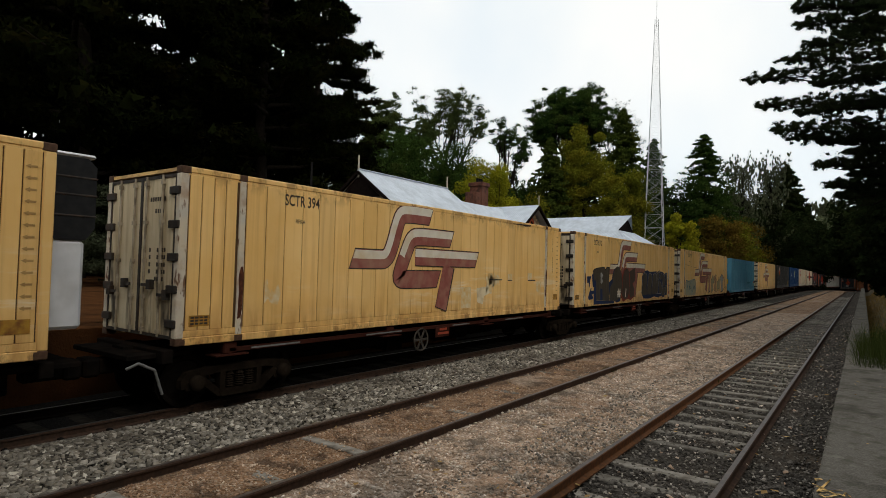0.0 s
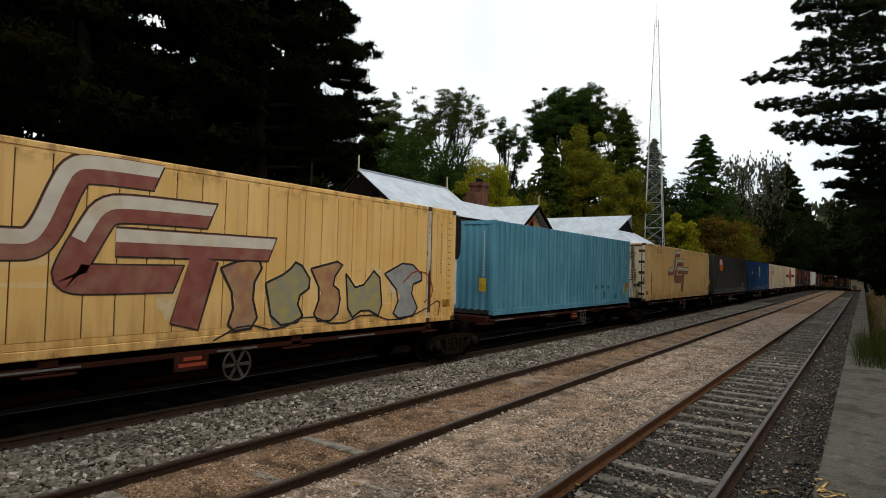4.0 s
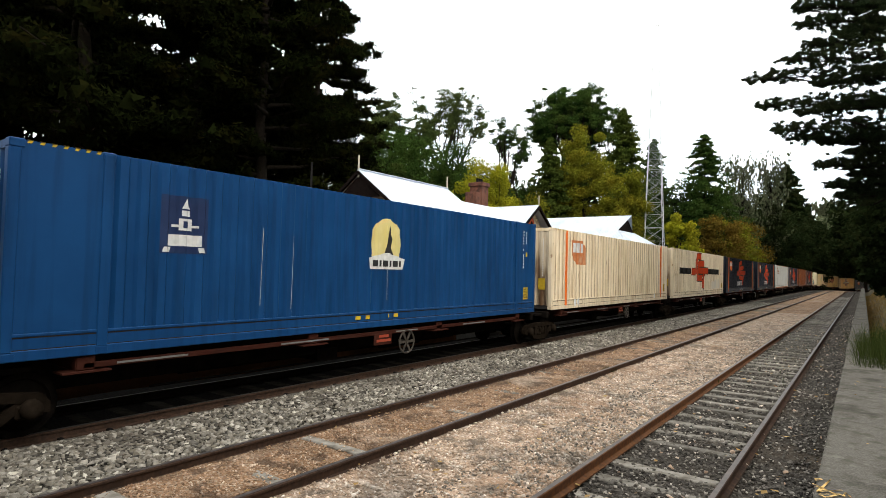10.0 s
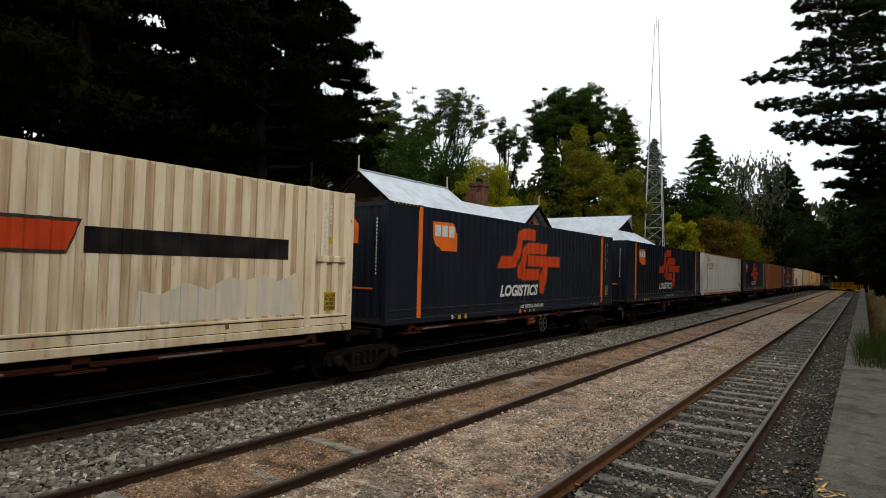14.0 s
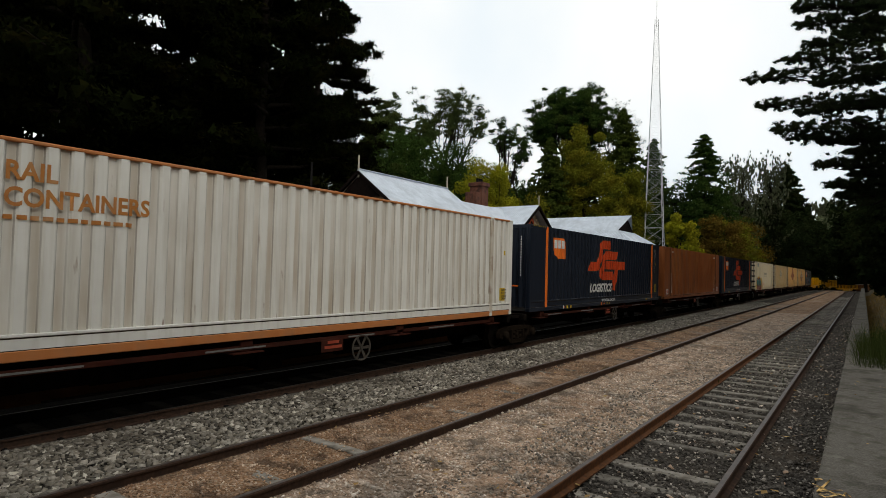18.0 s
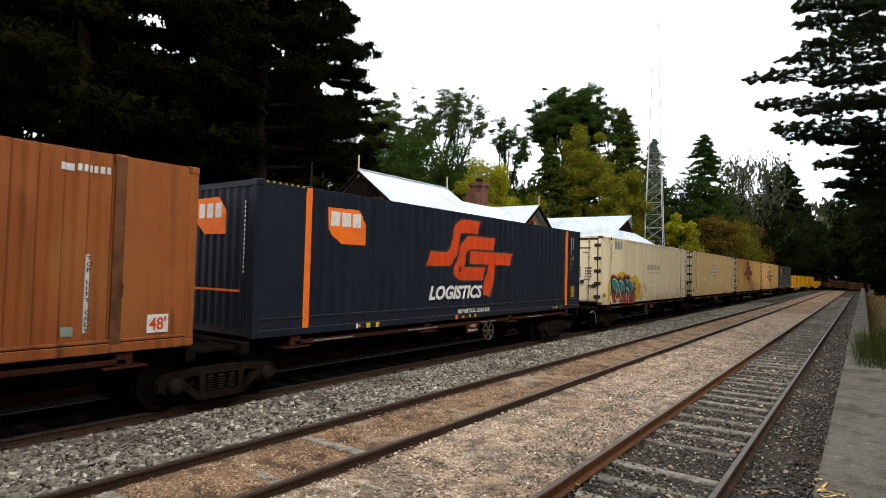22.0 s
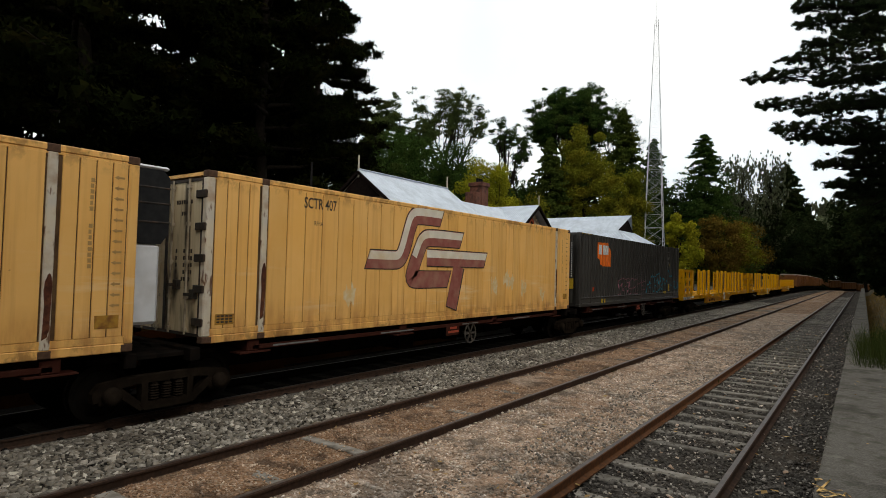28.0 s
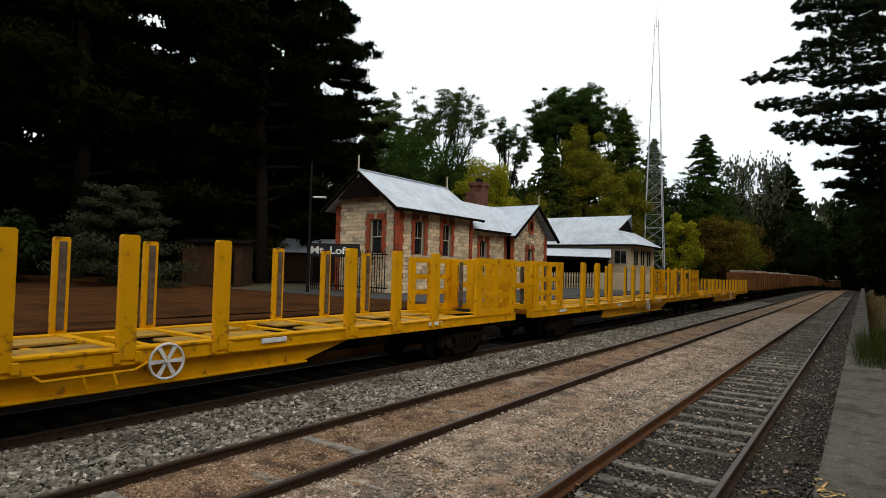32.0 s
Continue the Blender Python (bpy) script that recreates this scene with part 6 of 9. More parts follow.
def spray(box, u0, u1, w0, w1, n, fill, line, seed, width=.05, halo=None, shine=None, inner=True):
    """Bubble-letter shapes: fills, outlines, and loops inside; no real letters."""
    rnd = random.Random(seed)
    d = (u1 - u0) / n
    blobs = []
    for k in range(n):
        h = (w1 - w0) * rnd.uniform(.8, 1.0)
        blobs.append((u0 + (k + .5) * d + rnd.uniform(-.06, .06) * d, w0 + h / 2 + rnd.uniform(0, .08), d * rnd.uniform(.56, .66), h / 2))
    shapes = []
    for i, b in enumerate(blobs):          # squarish, leaning, notched
        q = random.Random(seed + i)
        lean, notch = q.uniform(-.25, .25), q.randrange(18)
        o = blob(*b, q, 18, q.choice((.35, .5, .7)))
        shapes.append([(x + (z - b[1]) * lean + (b[0] - x) * (.45 if k in (notch, (notch + 1) % 18) else 0), z + (b[1] - z) * (.45 if k in (notch, (notch + 1) % 18) else 0)) for k, (x, z) in enumerate(o)])
    if halo: decal("spray_halo", [blob(b[0], b[1], b[2] + .2, b[3] + .14, random.Random(seed + i)) for i, b in enumerate(blobs)], halo, box, "sprayed halo", lift=.003)
    if fill: decal("spray_fill", shapes, fill, box, "sprayed bubble shapes", lift=.005)
    if line:
        segs = []
        for i, o in enumerate(shapes):
            segs += ribbon(o + [o[0], o[1]], width)
            if inner:
                b = blobs[i]
                for _ in range(2):
                    x, y = b[0] + rnd.uniform(-.4, .3) * b[2], b[1] + rnd.uniform(-.6, .2) * b[3]
                    c = [(x, y)]
                    for q in range(rnd.randint(2, 4)): c.append((c[-1][0] + rnd.uniform(-.35, .45) * b[2], c[-1][1] + rnd.uniform(.05, .35) * b[3] * rnd.choice((1, 1, -1))))
                    segs += ribbon(c, width * .8)
        decal("spray_outline", segs, line, box, "sprayed outlines", lift=.008)
    if shine:
        segs = []
        for b in blobs:
            segs += ribbon([(b[0] - b[2] * .55, b[1] + b[3] * .2), (b[0] - b[2] * .3, b[1] + b[3] * .6), (b[0] + b[2] * .3, b[1] + b[3] * .62), (b[0] + b[2] * .55, b[1] + b[3] * .1)], .05)
        decal("spray_shine", segs, shine, box, "white highlights", lift=.011)


CACHE = {}


def shared(key, make):
    if key not in CACHE: CACHE[key] = make()
    return CACHE[key]


def put(name, me, parent, m=None, label=""):
    ob = new(name, me)
    ob.parent = parent
    if m is not None: ob.matrix_basis = m
    if label: tagged(ob, label)
    return ob


def castings(c, L, ys, h, mat):
    def make():
        s = Shape(); s.box(-.08, .08, -.09, .09, 0, .118, bev=.012)
        return s.data("corner_casting", mat)
    me = shared(("casting", mat.name), make)
    for sx in (1, -1):
        for y in ys:
            for z in (0, h - .118):
                put("corner_casting", me, c, pose(sx * 1.172, y, z))


def ribbed_wall(half, x_out, z0, z1, flat=0.0, thick=.05):
    s = Shape()
    br = breaks_y(half)
    v, f = [], []
    for y in br:
        x = x_out - prof_y(min(max(y, -half + 1e-6), half - 1e-6), half, flat)
        v += [(x, y, z0), (x, y, z1), (x - thick, y, z0), (x - thick, y, z1)]
    for k in range(len(br) - 1):
        i, j = 4 * k, 4 * k + 4
        f += [(i, j, j + 1, i + 1), (i + 2, i + 3, j + 3, j + 2), (i + 1, j + 1, j + 3, i + 3), (i, i + 2, j + 2, j)]
    s.mesh(v, f)
    return s


def dry_container(label, s_left, paint, band=None, L=14.63, posts=True, sill=.36, rail_mat=None, h=2.896, tags=True, inset=.42, name="shipping_container"):
    """A ribbed steel container; returns a handle for its paint."""
    c = thing(name, label, "shipping container", "containers on the train")
    c["length"] = L
    half = L / 2 - .14
    key = (paint.name, L, sill)
    plain = PLAIN.get(paint.name, paint)
    flat = 1.08 if paint in (P_navy, P_blue, P_tan) else 0.0      # plain sheet between the posts and the corners
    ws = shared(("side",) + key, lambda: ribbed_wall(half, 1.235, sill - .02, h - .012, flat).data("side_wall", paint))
    put("side_wall", ws, c)
    put("side_wall", ws, c, pose(0, 0, 0, 0, 0, 180))
    def end():
        s = Shape()
        n = 9
        v = []
        for k in range(n * 4 + 1):
            x = -1.1 + 2.2 * k / (n * 4)
            d = (0, .035, .035, 0)[k % 4]
            v += [(x, -L / 2 + .03 + d, .14), (x, -L / 2 + .03 + d, h - .1), (x, -L / 2 + .1 + d, .14), (x, -L / 2 + .1 + d, h - .1)]
        s.mesh(v, [q for k in range(n * 4) for i, j in ((4 * k, 4 * k + 4),) for q in ((i, i + 1, j + 1, j), (i + 2, j + 2, j + 3, i + 3))])
        return s.data("end_wall", P_bone_end if paint is P_bone else plain)
    we = shared(("end",) + key, end)
    put("end_wall", we, c)
    put("end_wall", we, c, pose(0, 0, 0, 0, 0, 180))
    def rails():
        a = Shape(); a.box(1.16, 1.25, -L / 2 + .12, L / 2 - .12, 0, .14, bev=.01)
        return a.data("bottom_rail", rail_mat or plain)
    def skirt():
        a = Shape(); a.box(1.2, 1.238, -L / 2 + .12, L / 2 - .12, .14, sill)
        return a.data("skirt", plain)
    def ridge():
        a = Shape(); a.box(1.22, 1.25, -L / 2 + .12, L / 2 - .12, sill - .045, sill, bev=.008)
        return a.data("skirt_ridge", plain)
    for nm, fn in (("skirt", skirt), ("skirt_ridge", ridge)):
        me = shared((nm,) + key, fn)
        put(nm, me, c)
        put(nm, me, c, pose(0, 0, 0, 0, 0, 180))
    def groove():
        a = Shape(); a.box(1.19, 1.2405, -L / 2 + .12, L / 2 - .12, .141, .153); a.box(1.19, 1.2405, -L / 2 + .12, L / 2 - .12, sill - .062, sill - .047)
        return a.data("skirt_groove", M_groove)
    put("skirt_groove", shared(("groove",) + key, groove), c, label="dark strips standing in for shaded grooves along the skirt")
    br = shared(("brail", (rail_mat or plain).name) + key, rails)
    put("bottom_rail", br, c)
    put("bottom_rail", br, c, pose(0, 0, 0, 0, 0, 180))
    def toprail():
        a = Shape()
        a.box(1.11, 1.243 if rail_mat else 1.184, -L / 2 + .12, L / 2 - .12, h - .06, h - .005, bev=.012)
        return a.data("top_rail", rail_mat or plain)
    tr = shared(("trail", (rail_mat or plain).name) + key, toprail)
    put("top_rail", tr, c)
    put("top_rail", tr, c, pose(0, 0, 0, 0, 0, 180))
    def post():
        a = Shape(); a.box(1.1, 1.25, -L / 2, -L / 2 + .15, .11, h - .11, bev=.02)
        return a.data("corner_post", plain)
    def post2():
        a = Shape(); a.box(-1.25, -1.1, -L / 2, -L / 2 + .15, .11, h - .11, bev=.02)
        return a.data("corner_post", plain)
    p1, p2 = shared(("post",) + key, post), shared(("post2",) + key, post2)
    for p in (p1, p2):
        put("corner_post", p, c)
        put("corner_post", p, c, pose(0, 0, 0, 0, 0, 180))
    def lid():
        a = Shape(); a.box(-1.19, 1.19, -L / 2 + .1, L / 2 - .1, h - .05, h - .015); a.box(-1.16, 1.16, -L / 2 + .02, -L / 2 + .12, h - .12, h - .01); a.box(-1.16, 1.16, L / 2 - .12, L / 2 - .02, h - .12, h - .01)
        return a.data("roof", plain)
    put("roof", shared(("roof",) + key, lid), c)
    def floor():
        a = Shape(); a.box(-1.15, 1.15, -L / 2 + .05, L / 2 - .05, .02, .16)
        return a.data("floor", M_floor)
    put("floor", shared(("floor", L), floor), c)
    ys = [-L / 2 + .09, L / 2 - .09]
    if posts:
        q = L / 2 - 1.22
        for y in (-q, q):
            a = Shape(); a.box(1.19, 1.256, y - .075, y + .075, .12, h - .03, bev=.01)
            part("side_post", a, band or plain, c, "painted upright band" if band else "")
        ys += [-q, q]
    castings(c, L, ys, h, plain)
    MOVERS.append((c, s_left + L / 2, DECK))
    box = {"ob": c, "length": L, "half": half, "ribs": True, "flat": flat}
    if tags:
        r = int(s_left * 10)
        decal("marking", bars_down(L - .42 - inset, 2.62, 1.4, .06, 13, r) + bars_down(L - .23 - inset, 2.6, 2.18, .055, 5, r + 1), M_mark, box, "column of small white marks", lift=.005)
        decal("warning_label", [rect(L - .37 - inset, L - .06 - inset, .43, .81)], M_label, box, "yellow warning label", lift=.006)
        decal("small_label", [rect(L - .25 - inset, L - .15 - inset, 1.8, 1.94)], M_label, box, "small yellow label", lift=.006)
        for row, words in enumerate(("CAUTION", "9'6\" HIGH", "2.5m WIDE", "CONTAINER")):
            lettering("warning_text", words, M_mark_dark, c, .085, Matrix.Translation((1.2425, L / 2 - .355 - inset, .72 - row * .085)) @ SIDE, width=.28, bold=.003)
        s = Shape()
        for k in range(7):
            for sx in (0,):
                s.poly([(1.25, -L / 2 + .2 + k * .14, h - .005), (1.25, -L / 2 + .27 + k * .14, h - .005), (1.12, -L / 2 + .3 + k * .14, h - .005), (1.12, -L / 2 + .23 + k * .14, h - .005)])
                s.poly([(1.2385, -L / 2 + .2 + k * .14, h - .05), (1.2385, -L / 2 + .25 + k * .14, h - .05), (1.2385, -L / 2 + .27 + k * .14, h - .015), (1.2385, -L / 2 + .22 + k * .14, h - .015)])
        if L > 14: part("hazard_marking", s, M_label, c, "yellow and black height warning stripes")
        a = Shape()
        if paint is P_navy:
            a.poly([(x, -L / 2 + .025, z) for x, z in ((-1.0, .82), (.8, .82), (.8, .865), (-1.0, .865))]); part("end_stripe", a, M_orange, c, "thin orange stripe on the end wall")
        else:
            a.poly([(x, -L / 2 + .025, z) for x, z in ((.72, .7), (.98, .7), (.98, 1.1), (.72, 1.1))]); part("end_label", a, M_label, c, "yellow label on the end wall")
        a = Shape()
        for k in range(16): a.poly([(x, -L / 2 + .024, z) for x, z in ((.87, 2.45 - k * .085), (.905, 2.45 - k * .085), (.905, 2.505 - k * .085), (.87, 2.505 - k * .085))])
        part("end_marking", a, M_mark, c, "column of small white marks")
    return box


def end_badge(box, mat):
    s = Shape()
    y = -box["length"] / 2 + .022
    s.poly([(x, y, z) for x, z in ((-.75, 2.6), (.05, 2.62), (.3, 2.35), (.3, 1.9), (-.4, 1.9), (-.72, 2.15))])
    part("end_badge", s, mat, box["ob"], "orange badge on the end wall")
    s = Shape()
    for x in (-.62, -.34, -.06): s.poly([(a, y - .003, z) for a, z in ((x, 2.22), (x + .2, 2.22), (x + .2, 2.5), (x, 2.5))])
    part("end_badge_print", s, M_mark, box["ob"])


def name_of(paint):
    return paint.name.split("_")[0]


def reefer(label, s_left, paint, number="", unit=None, post_mat=None, name="refrigerated_container", word=False, L=14.63):
    """A flat-panelled refrigerated container: doors at the rear end, cooling unit at the other."""
    h = 2.896
    c = thing(name, label, "refrigerated container", "containers on the train")
    pm = post_mat or M_rustypost
    def core():
        s = Shape(); s.box(-1.225, 1.225, -L / 2 + .1, L / 2 - .05, .1, h - .06)
        return s.data("insulated_body", M_seam)
    put("insulated_body", shared(("core", L), core), c, label="dark joints between the panels")
    def panel(a, b):
        def make():
            s = Shape(); s.box(1.2, 1.246, a + .0085, b - .0085, .24, h - .13, bev=.006)
            return s.data("panel", paint)
        return shared(("panel", paint.name, round(a, 3), L), make)
    edges = [-L / 2 + .16 + (1.15 - .27) * k / 4 for k in range(5)]
    n = 28
    mid0, mid1 = -L / 2 + 1.23, L / 2 - 1.23
    spans = [(edges[k], edges[k + 1]) for k in range(4)] + [(mid0 + (mid1 - mid0) * k / n, mid0 + (mid1 - mid0) * (k + 1) / n) for k in range(n)] + [(-b, -a) for a, b in [(edges[k], edges[k + 1]) for k in range(4)]]
    for a, b in spans:
        put("panel", panel(a, b), c)
    s = Shape(); s.box(-1.246, -1.2, -L / 2 + .16, L / 2 - .16, .24, h - .13, bev=.006)
    part("far_side_wall", s, paint, c)
    for sx in (1, -1):
        def low():
            a = Shape(); a.box(1.17, 1.25, -L / 2 + .12, L / 2 - .12, 0, .13, bev=.012); a.box(1.18, 1.243, -L / 2 + .12, L / 2 - .12, .13, .24, bev=.01)
            return a.data("bottom_rail", paint)
        put("bottom_rail", shared(("rb", paint.name, L), low), c, pose(0, 0, 0, 0, 0, 0 if sx > 0 else 180))
        def high():
            a = Shape(); a.box(1.16, 1.25, -L / 2 + .12, L / 2 - .12, h - .1, h, bev=.014); a.box(1.18, 1.243, -L / 2 + .12, L / 2 - .12, h - .14, h - .1, bev=.008)
            return a.data("top_rail", paint)
        put("top_rail", shared(("rt", paint.name, L), high), c, pose(0, 0, 0, 0, 0, 0 if sx > 0 else 180))
        for y in (-L / 2 + .075, L / 2 - .075):
            def cp():
                a = Shape(); a.box(-.07, .07, -.075, .075, .11, h - .11, bev=.02)
                return a.data("corner_post", cm)
            cm = pm if y < 0 else paint
            put("corner_post", shared(("rc", cm.name), cp), c, pose(sx * 1.18, y, 0))
        for y in (-L / 2 + 1.15, L / 2 - 1.15):
            def mp():
                a = Shape(); a.box(-.04, .04, -.062, .062, .11, h - .11, bev=.015)
                return a.data("side_post", pm)
            put("side_post", shared(("rp", pm.name), mp), c, pose(sx * 1.218, y, 0), "rusty pale upright post")
    castings(c, L, [-L / 2 + .09, L / 2 - .09, -L / 2 + 1.15, L / 2 - 1.15], h, M_casting)
    def lid():
        a = Shape(); a.box(-1.17, 1.17, -L / 2 + .02, L / 2 - .02, h - .08, h - .02)
        return a.data("roof", paint)
    put("roof", shared(("rr", paint.name, L), lid), c)
    # doors
    y0 = -L / 2
    for sx in (1, -1):
        d = new("door"); d.parent = c
        def mirror(me_key, f):
            return shared((me_key, sx, paint.name, L), f)
        def leaf_s():
            a = Shape(); a.box(sx * .02, sx * 1.09, y0 + .02, y0 + .1, .14, h - .16, bev=.015)
            return a.data("door_leaf", paint if name_of(paint) == "cream" else P_door)
        put("door_leaf", mirror("leaf", leaf_s), d)
        def seal():
            a = Shape()
            for u0, u1, z0, z1 in ((.0, .035, .1, h - .12), (1.075, 1.11, .1, h - .12), (.035, 1.075, h - .17, h - .12), (.035, 1.075, .1, .15)):
                a.box(sx * u0, sx * u1, y0 + .004, y0 + .05, z0, z1)
            return a.data("door_seal", M_hinge)
        put("door_seal", mirror("seal", seal), d)
        for xr in (.2, .72):
            def rod():
                a = Shape(); a.tube((sx * xr, y0 - .01, .12), (sx * xr, y0 - .01, h - .12), .02, n=8)
                for z in (.2, .75, 1.35, 2.0, h - .25): a.box(sx * xr - .035, sx * xr + .035, y0 - .035, y0 + .02, z - .03, z + .03)
                return a.data("lock_rod", M_rod)
            put("lock_rod", mirror(("rod", xr), rod), d)
        for xr, z in ((.2, .95), (.72, .8)):
            def grip():
                a = Shape(); a.box(sx * xr - .02, sx * (xr + .3), y0 - .045, y0 - .02, z - .025, z + .025); a.box(sx * (xr + .18), sx * (xr + .3), y0 - .06, y0 + .02, z - .07, z + .09)
                return a.data("door_handle", M_hinge)
            put("door_handle", mirror(("grip", xr), grip), d)
        for z in (.35, .9, 1.42, 1.95, 2.5):
            def hinge():
                a = Shape(); a.box(sx * .95, sx * 1.24, y0 - .03, y0 + .03, -.065, .065, bev=.01)
                return a.data("hinge", M_hinge)
            put("hinge", mirror("hinge", hinge), c, pose(0, 0, z))
    a = Shape()
    for x, z, w in ((.28, 2.35, .5), (.45, 2.15, .3), (.3, 1.5, .12), (.55, 1.5, .3), (.3, 1.38, .1), (.55, 1.38, .3), (.3, 1.26, .1), (.55, 1.26, .3), (.3, 1.14, .1), (.55, 1.14, .3), (.5, 1.02, .3)):
        for k in range(int(w / .07)): a.poly([(x + k * .075, y0 + .016, z), (x + k * .075 + .055, y0 + .016, z), (x + k * .075 + .055, y0 + .016, z + .07), (x + k * .075, y0 + .016, z + .07)])
    part("door_print", a, M_mark_dark, c, "rows of small black print on the doors")
    # cooling unit
    yu = L / 2
    if unit == "frame":
        a = Shape()
        for x in (-1.15, 1.15):
            a.box(x - .04, x + .04, yu + .52, yu + .6, 0, h, bev=.01)
            for z in (.02, 1.0, 2.0, h - .08): a.box(x - .04, x + .04, yu + .0, yu + .52, z, z + .07, bev=.01)
        for z in (.02, 1.0, 2.0, h - .08): a.box(-1.1, 1.1, yu + .53, yu + .59, z, z + .07, bev=.01)
        part("unit_frame", a, M_unit_frame, c, "open worn white steel frame round the cooling unit")
        a = Shape(); a.box(-1.08, .98, yu + .0, yu + .34, 1.05, 2.7, bev=.04); part("cooling_unit", a, M_grille, c, "dark cooling unit")
        a = Shape(); a.box(-.9, .98, yu + .0, yu + .41, .3, .95, bev=.05); part("compressor", a, M_hinge, c)
        a = Shape(); a.tube((-.2, yu + .33, 1.9), (-.2, yu + .42, 1.9), .38, .34, 18); part("fan", a, M_hinge, c)
        for x, r2 in ((.82, .03), (.93, .02), (.6, .025)):
            a = Shape(); a.tube((x, yu + .44, .2), (x, yu + .44, 2.6), r2, n=8); part("pipe", a, M_rod, c)
    elif unit:
        a = Shape(); a.box(-.98, .98, yu - .04, yu + .5, .35, 1.62, bev=.05); part("unit_cover", a, M_unit_white, c, "white cover of the cooling unit")
        a = Shape(); a.prism([(yu - .04, 1.62), (yu + .5, 1.62), (yu + .62, 1.8), (yu + .62, 2.68), (yu + .5, 2.8), (yu - .04, 2.8)], 'x', -.98, .98); part("unit_grille", a, M_unit_red if unit == "red" else M_grille, c, "dark louvred top of the cooling unit")
        for z in (1.95, 2.25, 2.5):
            a = Shape(); a.box(-.99, .99, yu - .02, yu + .635, z, z + .03, bev=.008); part("louvre", a, M_hinge, c)
        a = Shape(); a.box(-1.0, 1.0, yu - .03, yu + .6, 2.8, 2.86, bev=.03); part("unit_top", a, M_unit_white, c, "white top of the cooling unit")
    MOVERS.append((c, s_left + L / 2, DECK))
    box = {"ob": c, "length": L, "half": L / 2 - .16, "ribs": False}
    r = int(s_left * 7)
    if number:
        lettering("fleet_number", number, M_mark_dark, c, .3, Matrix.Translation((1.2505, -L / 2 + 2.05, 2.47)) @ SIDE, width=.85, bold=.004)
        lettering("code", "RFRA", M_mark_dark, c, .12, Matrix.Translation((1.2505, -L / 2 + 2.32, 2.14)) @ SIDE, width=.23)
    arrows = []
    for k in range(13):
        z = 2.55 - k * .155
        if word: arrows += [rect(L - .31, L - .25, z - .012, z + .012), [(L - .2, z), (L - .26, z - .028), (L - .26, z + .028)]]
        else: arrows += [rect(L - .34, L - .22, z - .014, z + .014), [(L - .36, z), (L - .3, z - .03), (L - .3, z + .03)]]
    decal("marking", arrows, M_faded if not word else M_mark_dark, box, "column of small arrows", lift=.005)
    if word:
        lettering("stencil_text", "\n".join("REFRIGERATION UNIT THIS END".replace(" ", "\n")), M_mark_dark, c, .07, Matrix.Translation((1.2508, L / 2 - .41, 2.6)) @ SIDE, bold=.003)
    else:
        decal("marking", bars_down(L - .68, 2.5, 1.2, .06, 16, r), M_faded, box, "faded column of marks", lift=.005)
    wear = random.Random(r)
    for u in (1.15, L - 1.15):
        top, foot = wear.uniform(1.15, 1.5), wear.uniform(.2, .5)
        edge = [(u - .045, foot), (u + .04, foot + .05), (u + .05, .5 * (top + foot)), (u + .055, top - .12), (u + .01, top), (u - .05, top - .2), (u - .03, .5 * (top + foot))]
        decal("rust_patch", [rounded(edge, 1)], M_rustpatch, box, "dark rust on the lower post", lift=.0145)
    decal("warning_label", [rect(L - .55, L - .22, .36, .55)], M_label if word else M_wornlabel, box, "worn yellow warning label", lift=.005)
    decal("warning_label", [rect(.22, .58, .3, .48)], M_label if word else M_wornlabel, box, "worn yellow warning label", lift=.005)
    decal("label_print", [rect(.25 + .08 * k, .31 + .08 * k, .33 + .05 * j, .36 + .05 * j) for k in range(4) for j in range(3)], M_mark_dark, box, lift=.007)
    return box


